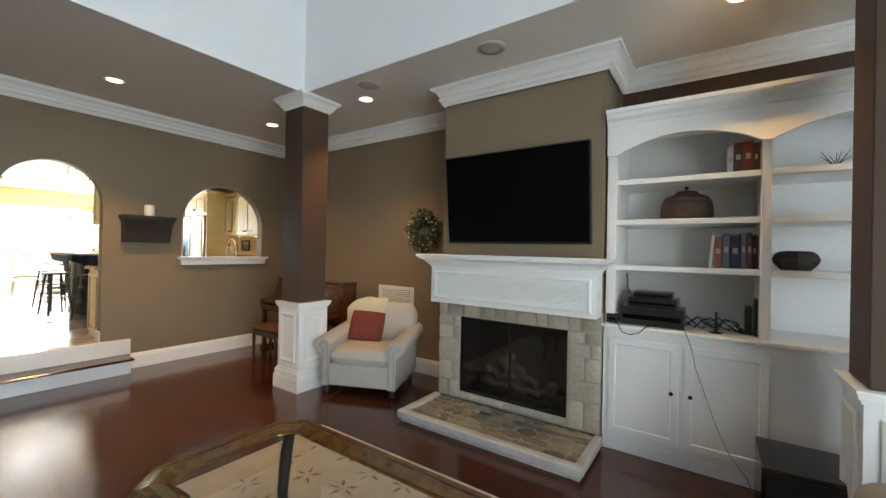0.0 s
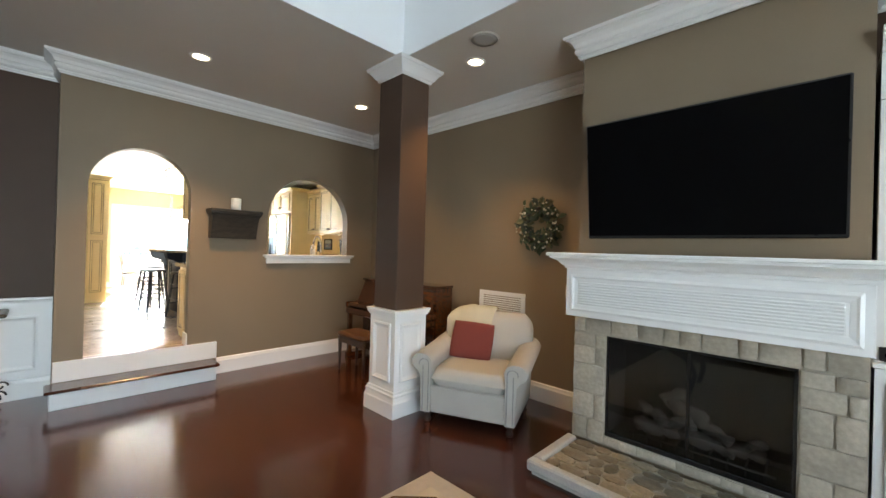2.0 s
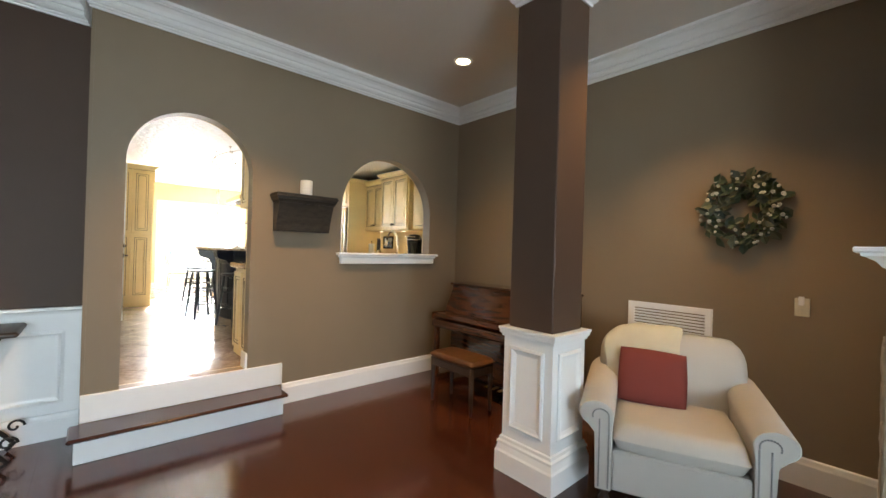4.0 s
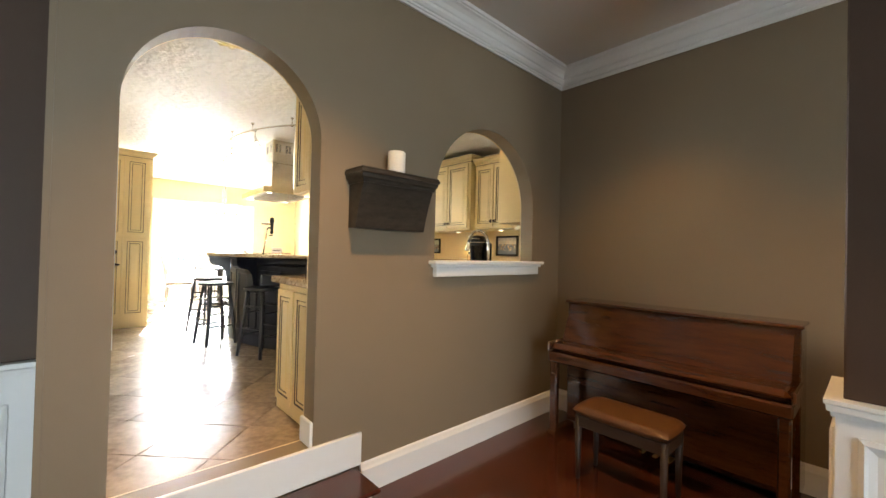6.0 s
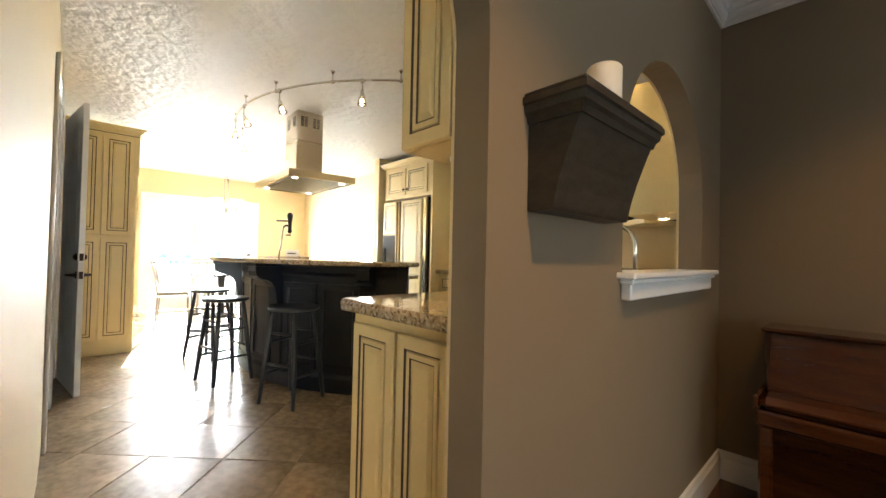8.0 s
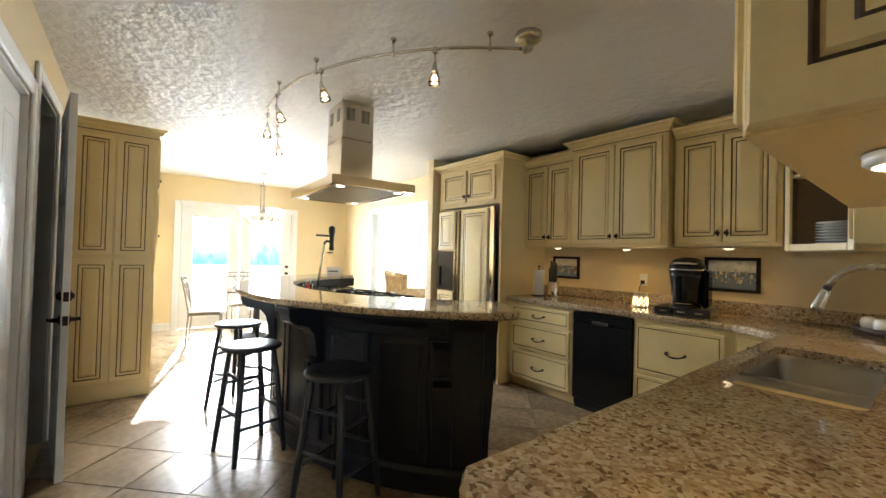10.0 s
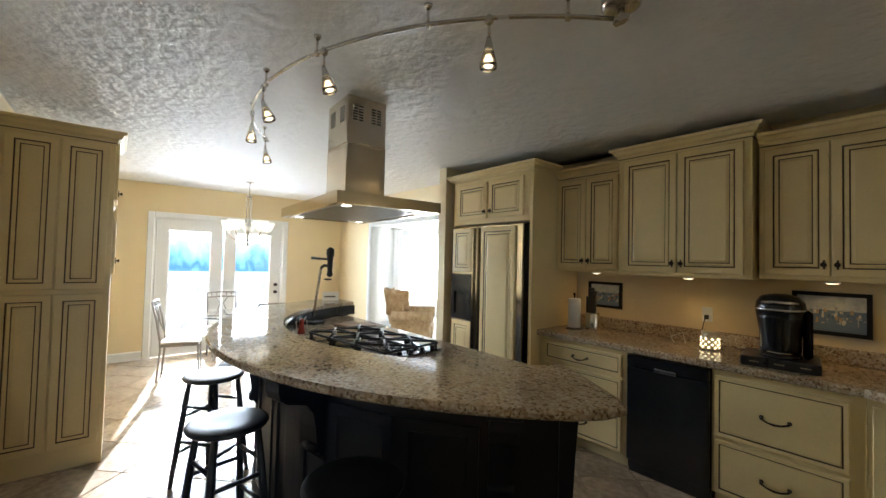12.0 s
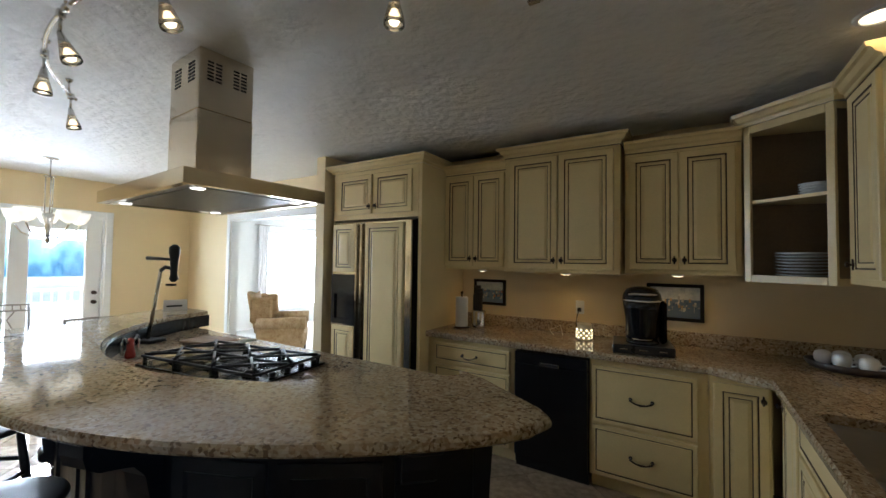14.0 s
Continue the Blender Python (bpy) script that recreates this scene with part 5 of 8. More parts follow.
for y0, y1, depth in ((-0.468, -0.155, 0.17), (-0.115, 0.468, 0.21)):
    rows = []
    for inset, z in ((-0.006, -0.036), (0.004, -0.040), (0.010, -0.06), (0.016, -depth + 0.04), (0.03, -depth + 0.012), (0.06, -depth)):
        rows.append([(x, y, z) for x, y in rounded_rect(-0.193 + inset, y0 + inset, 0.193 - inset, y1 - inset, 0.06)])
    b = Mesh().grid(rows, close=True)
    b.face(range(len(b.v) - 28, len(b.v)))
    part("bowl", b, M_SINK, SK)
    part("drain", Mesh().lathe([(0.045, -depth + 0.001), (0.042, -depth + 0.004), (0.02, -depth + 0.002)], 16, Matrix.Translation((0, (y0 + y1) / 2, 0))), M_NICKEL, SK)
part("divider", Mesh().tube([(-0.2, -0.135, -0.052), (0.2, -0.135, -0.052)], 0.022, 12), M_SINK, SK)
FA = thing("faucet", pose(-6.50, 3.42, COUNTER, 0, 0, -4), "tall gooseneck faucet in brushed nickel", "faucet")
part("base", Mesh().lathe([(0.032, 0), (0.032, 0.012), (0.024, 0.02), (0.021, 0.10), (0.016, 0.11)], 16), M_NICKEL, FA)
pts = [(0, 0, 0.09), (0, 0, 0.25)] + [(-0.14 + 0.14 * math.cos(radians(a)), 0, 0.275 + 0.145 * math.sin(radians(a))) for a in range(0, 161, 16)]
part("spout", Mesh().tube(pts, 0.014, 12), M_NICKEL, FA)
hx0, hz0 = pts[-1][0], pts[-1][2]
part("spray_collar", Mesh().lathe([(0.0155, 0.004), (0.0155, -0.008)], 14, Matrix.Translation((hx0, 0, hz0)) @ pose(0, 0, 0, 0, 20, 0)), M_PLASTIC, FA, "dark collar")
part("spray_head", Mesh().lathe([(0.015, -0.008), (0.018, -0.03), (0.023, -0.085), (0.024, -0.10), (0.018, -0.104), (0.004, -0.104)], 16, Matrix.Translation((hx0, 0, hz0)) @ pose(0, 0, 0, 0, 20, 0)), M_NICKEL, FA)
part("lever", Mesh().tube([(0, -0.02, 0.07), (0, -0.05, 0.08), (0, -0.11, 0.12)], [0.008, 0.007, 0.006], 8), M_NICKEL, FA)

# dishwasher
DW = thing("dishwasher", Matrix.Translation((-8.605, BF - 0.012, KIT_FLOOR)), "black enamel dishwasher below the worktop", "dishwasher")
part("body", Mesh().box(0.0, 0.55, 0.02, 0.6, 0.03, 0.885), M_BLACK, DW)
part("door", Mesh().box(0.003, 0.547, -0.02, 0.019, 0.10, 0.80, 0.006), M_BLACK, DW, "plain black door")
part("control_panel", Mesh().box(0.003, 0.547, -0.02, 0.019, 0.803, 0.885, 0.006), M_BLACK, DW)
# a small pale tag near the top edge, not a handle
part("handle", Mesh().box(0.20, 0.345, -0.026, -0.0205, 0.795, 0.822, 0.004), M_NICKEL, DW, "small pale tag")
part("toe_plate", Mesh().box(0.003, 0.547, 0.03, 0.05, 0.0, 0.095), M_BLACK, DW)

# refrigerator in its tall surround
FR_X0, FR_Y = -10.50, 4.27
SU = thing("fridge_surround", Matrix.Translation((FR_X0, FR_Y, KIT_FLOOR)), "cream glazed tall surround with a cabinet above the refrigerator", "cabinet")
part("side_panel", Mesh().box(-0.055, -0.025, 0.02, 0.755, 0, 2.44, 0.003), CREAM, SU)
part("side_panel", Mesh().box(1.035, 1.07, 0.0, 0.755, 0, 2.44, 0.003), CREAM, SU)
part("over_cabinet", Mesh().box(-0.0245, 1.0345, 0.0, 0.75, 1.965, 2.44, 0.003), CREAM, SU)
for x, side in ((0.05, "rb"), (0.525, "lb")):
    d = part("door", door_mesh(0.445, 0.38), CREAM, SU, m=Matrix.Translation((x, -0.001, 2.015)))
    knob(d, 0.42 if side[0] == "r" else 0.025, 0.07)
b = Mesh().sweep([(0, 0), (0.008, 0), (0.012, 0.02), (0.03, 0.03), (0.045, 0.055), (0.06, 0.06), (0.065, 0.075), (-0.02, 0.077)], [(-0.055, 0.75, 2.44), (-0.055, 0, 2.44), (1.07, 0, 2.44), (1.07, 0.39, 2.44)])
part("crown", b, CREAM, SU)
FRG = thing("refrigerator", Matrix.Translation((FR_X0, FR_Y, KIT_FLOOR)), "side-by-side refrigerator with cream panels, steel trim and ice dispenser", "refrigerator")
part("body", Mesh().box(0.0, 1.02, 0.03, 0.74, 0.02, 1.95), M_BLACK, FRG)
part("freezer_door", Mesh().box(0.0, 0.375, -0.03, 0.029, 0.06, 1.94, 0.004), M_STEEL, FRG, "narrow freezer door with steel edge")
part("fridge_door", Mesh().box(0.385, 0.985, -0.03, 0.029, 0.06, 1.94, 0.004), M_STEEL, FRG, "wide door with steel edge")
for x, z, w, h in ((0.02, 1.45, 0.30, 0.47), (0.02, 0.09, 0.30, 0.84), (0.455, 0.09, 0.45, 1.83)):
    part("door_panel", door_mesh(w, h), CREAM, FRG, "cream glazed raised panel", Matrix.Translation((x, -0.031, z)))
part("dispenser", Mesh().slab([(0.015, 0.95), (0.325, 0.95), (0.325, 1.43), (0.015, 1.43)], [[(0.06, 1.0), (0.28, 1.0), (0.28, 1.24), (0.06, 1.24)]], 0.02, Matrix.Translation((0, -0.055, 0))).box(0.06, 0.28, -0.037, -0.033, 1.0, 1.24), M_BLACK, FRG, "black ice and water dispenser")
for x in (0.345, 0.405):
    part("handle", Mesh().box(x - 0.012, x + 0.012, -0.06, -0.0305, 0.1, 1.92, 0.006), M_STEEL, FRG, "full-height steel handle")

# tall pantry cabinet
PA = cabinet("pantry_cabinet", Matrix.Translation((-11.10, 0.695, KIT_FLOOR)) @ pose(0, 0, 0, 0, 0, 90), 0.61, 0.62, 2.41,
             [("door", 0.03, 1.295, 0.27, 1.085, ""), ("door", 0.31, 1.295, 0.27, 1.085, ""), ("door", 0.03, 0.16, 0.27, 1.10, ""), ("door", 0.31, 0.16, 0.27, 1.10, "")],
             "tall cream glazed pantry cabinet with four raised panels", crown="fr")
for z in (1.98, 1.4):
    f = part("side_door", door_mesh(0.45, 0.5), CREAM, PA, m=Matrix.Translation((0.611, 0.08, z)) @ pose(0, 0, 0, 0, 0, 90))
    knob(f, 0.42, 0.1)

# ---------------------------------------------------------------- island
OC, ORAD, IC, IRAD, BAR = (-9.55, 3.93), 2.18, (-9.62, 3.83), 1.62, 1.46


def ring_pts(c, r, a0, a1, n):
    return [(c[0] + r * math.cos(radians(a0 + (a1 - a0) * i / n)), c[1] + r * math.sin(radians(a0 + (a1 - a0) * i / n))) for i in range(n + 1)]


ISL = thing("kitchen_island", Matrix.Identity(4), "curved black kitchen island with a raised granite bar and cooktop", "island")
outer = ring_pts(OC, ORAD, -165, -40.5, 64)
bar_pts = outer + [(-7.845, 2.59), (-7.818, 2.685), (-7.86, 2.735), (-8.16, 2.93), (-8.30, 2.985)] + ring_pts(IC, IRAD, -32, -164, 64)
part("bar_top", plan(bar_pts, (), BAR - 0.034, BAR), M_GRANITE, ISL, "curved speckled granite bar top")
part("bar_edge", Mesh().sweep([(-0.002, -0.0005), (0.0005, -0.033), (0.006, -0.036), (0.013, -0.028), (0.014, -0.012), (0.007, -0.0005)], [(x, y, BAR) for x, y in bar_pts[:70]]), M_GRANITE, ISL, "rough chiselled granite edge")
# front wall below the bar, in flat panels between pilasters
FW = ORAD - 0.30
body = ring_pts(OC, FW, -160, -39.5, 50)
inn = ring_pts(OC, FW - 0.12, -39.5, -160, 50)
part("front_wall", plan(body + inn, (), KIT_FLOOR + 0.1, BAR - 0.0345), M_ISLAND, ISL, "black panelled curved front")
part("plinth", plan(ring_pts(OC, FW + 0.02, -160, -39.5, 50) + ring_pts(OC, FW - 0.10, -39.5, -160, 50), (), KIT_FLOOR, KIT_FLOOR + 0.1), M_ISLAND, ISL)
part("base_moulding", Mesh().sweep([(0, 0), (0.025, 0), (0.025, 0.02), (0.01, 0.045), (0, 0.05)], [(x, y, KIT_FLOOR + 0.1) for x, y in body]), M_ISLAND, ISL)
part("frieze", Mesh().sweep([(0, -0.11), (0.012, -0.11), (0.02, -0.09), (0.012, -0.07), (0.014, -0.03), (0.03, -0.006), (0.03, 0), (0, 0)], [(x, y, BAR - 0.036) for x, y in body]), M_ISLAND, ISL)
def on_front(a, r=FW):
    """Frame on the curved front at angle a: x along the front, -y outwards."""
    return Matrix.Translation((OC[0] + r * math.cos(radians(a)), OC[1] + r * math.sin(radians(a)), KIT_FLOOR)) @ pose(0, 0, 0, 0, 0, a + 90)
PILS = (-155, -128, -101, -74, -46.5)
for i, a in enumerate(PILS):
    if i < len(PILS) - 1:
        a1 = PILS[i + 1]
        wdt = 2 * FW * math.sin(radians((a1 - a) / 2)) - 0.16
        sag = FW * (1 - math.cos(radians((a1 - a) / 2)))
        for k in (0, 1):
            am = a + (a1 - a) * (0.29 + 0.42 * k)
            part("panel", Mesh().rings(wdt / 2 - 0.02, 0.72, [(0, -0.03, 0), (0, 0.008, 0), (0.045, 0.010, 0), (0.055, -0.001, 0), (0.065, -0.001, 0)]), M_ISLAND, ISL, m=on_front(am) @ Matrix.Translation((-(wdt / 2 - 0.02) / 2, 0, 0.17)))
def corbel_mesh():
    """A carved scroll bracket: its side outline widened to 11 cm."""
    pts = [(0.0, 0.0), (-0.02, 0.02), (-0.035, 0.07), (-0.045, 0.15), (-0.06, 0.22), (-0.10, 0.27), (-0.16, 0.29), (-0.20, 0.30), (-0.235, 0.325), (-0.245, 0.36), (-0.245, 0.40), (0.0, 0.40)]
    b = Mesh()
    a = b.verts([(-0.05, y, z) for y, z in pts])
    c = b.verts([(0.05, y, z) for y, z in pts])
    k = len(pts)
    b.face([a + i for i in range(k)]); b.face([c + i for i in range(k)][::-1])
    for i in range(k):
        j = (i + 1) % k
        b.face((a + i, c + i, c + j, a + j))
    b.box(-0.065, 0.065, -0.26, 0.0, 0.401, 0.43, 0.006)
    b.tube([(-0.052, -0.2, 0.345), (0.052, -0.2, 0.345)], 0.03, 12)
    b.tube([(-0.052, -0.03, 0.05), (0.052, -0.03, 0.05)], 0.022, 12)
    return b
cm = corbel_mesh().data("corbel", [M_ISLAND])
for a in PILS:
    part("corbel", cm, None, ISL, "carved black scroll bracket", on_front(a, FW + 0.012) @ Matrix.Translation((0, 0, BAR - KIT_FLOOR - 0.466)))
    part("pilaster", Mesh().box(-0.06, 0.06, -0.02, 0.01, 0.151, BAR - KIT_FLOOR - 0.47, 0.006), M_ISLAND, ISL, m=on_front(a))
# curved bracket end at the tip
b = Mesh()
prof = [(0.0, 0.0), (0.03, 0.1), (0.035, 0.35), (0.05, 0.55), (0.06, 0.78), (0.07, 0.92), (0.075, 1.0), (0.075, 1.05)]
rows = []
ta = Vector((math.cos(radians(-39.5)), math.sin(radians(-39.5))))
tn = Vector((-ta.y, ta.x))
for u, z in prof:
    p0, p1 = Vector(OC) + ta * (FW + 0.01) + tn * (u + 0.004), Vector(OC) + ta * (IRAD - 0.02) + tn * (u + 0.004)
    q0, q1 = Vector(OC) + ta * (FW + 0.01), Vector(OC) + ta * (IRAD - 0.02)
    rows.append([(v.x, v.y, KIT_FLOOR + z) for v in (p0, p1, q1, q0)])
b.grid(rows, smooth=False, close=True)
b.face([3, 2, 1, 0])
part("end_bracket", b, M_ISLAND, ISL, "flared black end below the bar")
# lower worktop and cabinets on the kitchen side
low_out = ring_pts(OC, FW - 0.121, -158, -46, 40)
part("lower_top", plan(low_out + [(-8.35, 3.15), (-8.5, 3.28), (-10.95, 3.28)], (), COUNTER - 0.03, COUNTER), M_GRANITE, ISL, "lower granite worktop round the cooktop")
part("lower_body", plan(low_out[2:-2] + [(-8.55, 3.2), (-10.87, 3.2)], (), KIT_FLOOR + 0.1, COUNTER - 0.031), M_ISLAND, ISL)
part("lower_plinth", plan(low_out[3:-3] + [(-8.65, 3.14), (-10.77, 3.14)], (), KIT_FLOOR, KIT_FLOOR + 0.099), M_ISLAND, ISL)
riser_o, riser_i = ring_pts(IC, IRAD + 0.0, -164, -34, 50), ring_pts(IC, IRAD - 0.02, -34, -164, 50)
part("riser", plan(riser_o + riser_i, (), COUNTER + 0.001, BAR - 0.035), tex_mat("black_lacquer_riser", (0.006, 0.006, 0.008), 0.2, 0, 5, 0.2, 70, spec=0.12), ISL, "dark riser between worktop and bar")

# cooktop
CK = thing("cooktop", Matrix.Translation((-9.68, 2.76, COUNTER)) @ pose(0, 0, 0, 0, 0, 8), "gas cooktop with black cast-iron grates", "cooktop")
part("plate", Mesh().box(-0.46, 0.46, -0.26, 0.26, 0.001, 0.012, 0.004), M_BLACK, CK, "black enamel plate")
for gx in (-0.30, 0.0, 0.30):
    b = Mesh()
    for y in (-0.23, 0.0, 0.23):
        b.box(gx - 0.145, gx + 0.145, y - 0.007, y + 0.007, 0.045, 0.06, 0.003)
    for s in (-1, 1):
        for y0 in (-0.23, 0.0):
            b.tube([(gx - 0.135, y0 + (0.01 if s > 0 else 0.22), 0.062), (gx + 0.135, y0 + (0.22 if s > 0 else 0.01), 0.062)], 0.0075, 6)
    for x in (-0.14, 0.14):
        b.box(gx + x - 0.007, gx + x + 0.007, -0.23, 0.23, 0.044, 0.058, 0.003)
    for s in (-1, 1):
        for q in (-1, 1):
            b.box(gx + 0.133 * s - 0.008, gx + 0.133 * s + 0.008, q * 0.22 - 0.008, q * 0.22 + 0.008, 0.012, 0.045)
            b.tube([(gx + s * 0.02, q * 0.1, 0.062), (gx + s * 0.12, q * 0.2, 0.068)], 0.006, 6)
    part("grate", b, M_IRON, CK, "cast-iron grate")
    for y in (-0.115, 0.115):
        part("burner", Mesh().lathe([(0.05, 0.012), (0.048, 0.024), (0.035, 0.026), (0.034, 0.034), (0.01, 0.036)], 16, Matrix.Translation((gx, y, 0))), M_IRON, CK)
for i in range(5):
    part("knob", Mesh().lathe([(0.018, 0.012), (0.017, 0.035), (0.008, 0.037)], 12, Matrix.Translation((0.425, -0.2 + 0.1 * i, 0))), M_PLASTIC, CK)

# range hood
HO = thing("range_hood", Matrix.Translation((-9.66, 2.59, 2.235)) @ pose(0, 0, 0, 0, 0, -3), "stainless steel island range hood with a square duct", "range hood")
b = Mesh()
hx, hy = 0.55, 0.34
b.slab([(-hx, -hy), (hx, -hy), (hx, hy), (-hx, hy)], [[(-hx + 0.03, -hy + 0.03), (hx - 0.03, -hy + 0.03), (hx - 0.03, hy - 0.03), (-hx + 0.03, hy - 0.03)]], 0.065, Matrix(((1, 0, 0, 0), (0, 0, 1, 0), (0, 1, 0, 0), (0, 0, 0, 1))))
n = b.verts([(-hx, -hy, 0.0655), (hx, -hy, 0.0655), (hx, hy, 0.0655), (-hx, hy, 0.0655), (-0.19, -0.16, 0.10), (0.19, -0.16, 0.10), (0.19, 0.16, 0.10), (-0.19, 0.16, 0.10)])
for i in range(4):
    j = (i + 1) % 4
    b.face((n + i, n + j, n + 4 + j, n + 4 + i))
part("canopy", b, M_STEEL, HO, "brushed steel canopy")
# filter steel, a darker tone than the canopy's
M_FILTER = tex_mat("dark_filter_steel", (0.34, 0.33, 0.30), 0.32, 0.9, 6, 0.15, 120)
part("filter", Mesh().box(-hx + 0.031, hx - 0.031, -hy + 0.031, hy - 0.031, 0.012, 0.02), M_FILTER, HO, "dark steel grease filter plate")
b = Mesh()
for k in range(22):
    x = -0.42 + 0.04 * k
    b.box(x, x + 0.022, -0.25, 0.25, 0.004, 0.0115, 0.002)
part("filter_slats", b, M_FILTER, HO)
part("duct", Mesh().box(-0.17, 0.17, -0.14, 0.14, 0.10, 0.45, 0.003).box(-0.168, 0.168, -0.138, 0.138, 0.451, KIT_CEIL - 2.237, 0.003), M_STEEL, HO, "tall steel duct")
for (nx, ny) in ((1, 0), (0, -1), (0, 1)):
    for s in (-1, 1):
        v = Mesh()
        for k in range(6):
            z = 0.605 + 0.018 * k
            for q in (-1, 1):
                if nx:
                    v.box(0.1685, 0.1695, s * 0.065 + q * 0.02 - 0.015, s * 0.065 + q * 0.02 + 0.015, z, z + 0.009)
                else:
                    y = 0.139 * ny
                    v.box(s * 0.08 + q * 0.02 - 0.015, s * 0.08 + q * 0.02 + 0.015, min(y, y + 0.001 * ny), max(y, y + 0.001 * ny), z, z + 0.009)
        part("vent", v, M_PLASTIC, HO, "dark vent slots")
M_HALO = glow_mat("hood_lamp_glow", (1.0, 0.93, 0.82), 1.3)
for x in (-0.44, 0.44):
    for y in (-0.24, 0.24):
        part("lamp", Mesh().lathe([(0.03, 0.0025), (0.028, -0.001), (0.01, -0.002)], 14, Matrix.Translation((x, y, 0.0))), M_HALO, HO, "small round lamp")

# bar stools
def stool(m, label):
    s = thing("bar_stool", m, label, "stool", "stools at the island")
    part("seat", Mesh().lathe([(0.16, 0.0), (0.184, 0.005), (0.192, 0.016), (0.189, 0.027), (0.175, 0.033), (0.10, 0.030), (0.004, 0.028)], 32, Matrix.Translation((0, 0, 0.70))), M_STOOL, s)
    feet = [(sx * 0.165, sy * 0.165) for sx, sy in ((-1, -1), (1, -1), (1, 1), (-1, 1))]
    def at(i, z):
        k = z / 0.705
        return (feet[i][0] * (1 - k) + feet[i][0] * 0.62 * k, feet[i][1] * (1 - k) + feet[i][1] * 0.62 * k, z)
    for i in range(4):
        part("leg", Mesh().tube([at(i, 0), at(i, 0.25), at(i, 0.5), at(i, 0.705)], [0.015, 0.02, 0.019, 0.015], 10), M_STOOL, s)
    for i in range(4):
        for z in ((0.22, 0.46) if i % 2 else (0.30, 0.53)):
            part("rung", Mesh().tube([at(i, z), at((i + 1) % 4, z)], 0.011, 8), M_STOOL, s)
    return s
M_STOOL = tex_mat("black_lacquered_wood", (0.022, 0.024, 0.03), 0.36, 0, 6, 0.2, 70, 0.03)
st = stool(pose(-9.42, 1.805, KIT_FLOOR, 0, 0, 12), "black wooden bar stool with a round seat")
copy_thing(st, pose(-10.36, 1.90, KIT_FLOOR, 0, 0, 40))
copy_thing(st, pose(-8.54, 2.06, KIT_FLOOR, 0, 0, 25))
# ---------------------------------------------------------------- doors, dining area, outdoors
def six_panel_door(name, m, w, h, label, lever_x, leaf_sides=(1,)):
    d = thing(name, m, label, "door", kind="structure")
    part("leaf", Mesh().box(0, w, 0, 0.036, 0, h, 0.002), M_TRIM, d)
    cw = (w - 0.32) / 2
    for flip in leaf_sides:
        base = Matrix.Identity(4) if flip > 0 else Matrix.Translation((w, 0.036, 0)) @ pose(0, 0, 0, 0, 0, 180)
        for x in (0.11, 0.21 + cw):
            for z, ph in ((0.22, 0.55), (0.87, 0.62 + (h - 2.02) * 0.5), (1.59 + (h - 2.02) * 0.5, 0.28 + (h - 2.02) * 0.5)):
                part("panel", Mesh().rings(cw, ph, [(0, 0, 0), (0.0, 0.001, 0), (0.012, -0.006, 0), (0.03, -0.006, 0), (0.05, 0.001, 0)], base @ Matrix.Translation((x, -0.0005, z))), M_TRIM, d)
    return d


def casing(name, x0, x1, top, y, label):
    c = Mesh()
    for a, b2, z0, z1 in ((x0 - 0.085, x0 - 0.0005, KIT_FLOOR, top + 0.085), (x1, x1 + 0.085, KIT_FLOOR, top + 0.085), (x0 + 0.0005, x1 - 0.0005, top, top + 0.085)):
        c.box(a, b2, y, y + 0.02, z0, z1, 0.006)
    for a, b2, z0, z1 in ((x0, x0 + 0.015, KIT_FLOOR, top - 0.016), (x1 - 0.015, x1, KIT_FLOOR, top - 0.016), (x0, x1, top - 0.015, top)):
        c.box(a, b2, y - 0.12, y - 0.0005, z0, z1)
    setting(name, c, M_TRIM, label, "trim")


casing("trim_door_casing_near", -9.42, -8.68, 2.53, SYK, "white painted door casing")
casing("trim_door_casing_far", -10.35, -9.60, 2.66, SYK, "white painted door casing round the ajar door")
six_panel_door("door_1", pose(-8.696, SYK - 0.03, KIT_FLOOR + 0.005, 0, 0, 180), 0.708, 2.135, "closed white six-panel door", 0.6)
AJ = six_panel_door("door_2", pose(-10.332, SYK + 0.026, KIT_FLOOR + 0.006, 0, 0, 8.6), 0.72, 2.265, "white six-panel door standing ajar with dark bronze levers", 0.67, (1, -1))
for s, y0 in ((-1, 0.0), (1, 0.036)):
    b = Mesh().lathe([(0.03, 0), (0.03, 0.006), (0.014, 0.01), (0.012, 0.04)], 14, Matrix.Translation((0.665, y0, 0.93)) @ pose(0, 0, 0, -90 * s, 0, 0))
    b.tube([(0.665, y0 + s * 0.045, 0.93), (0.63, y0 + s * 0.05, 0.93), (0.56, y0 + s * 0.048, 0.927)], [0.01, 0.009, 0.007], 8)
    part("lever", b, M_BRONZE, AJ, "dark bronze lever handle")
    b = Mesh().lathe([(0.03, 0), (0.03, 0.008), (0.018, 0.014), (0.016, 0.022)], 14, Matrix.Translation((0.665, y0, 1.07)) @ pose(0, 0, 0, -90 * s, 0, 0))
    part("deadbolt", b, M_BRONZE, AJ, "dark bronze deadbolt")
for z in (0.93, 1.07):
    part("latch_plate", Mesh().box(0.7203, 0.723, 0.006, 0.030, z - 0.028, z + 0.028, 0.001), M_BRONZE, AJ, "dark latch plate")
for z in (0.25, 1.0, 1.75):
    part("hinge", Mesh().tube([(0.0, 0.038, z), (0.0, 0.038, z + 0.09)], 0.007, 8), M_BRONZE, AJ)
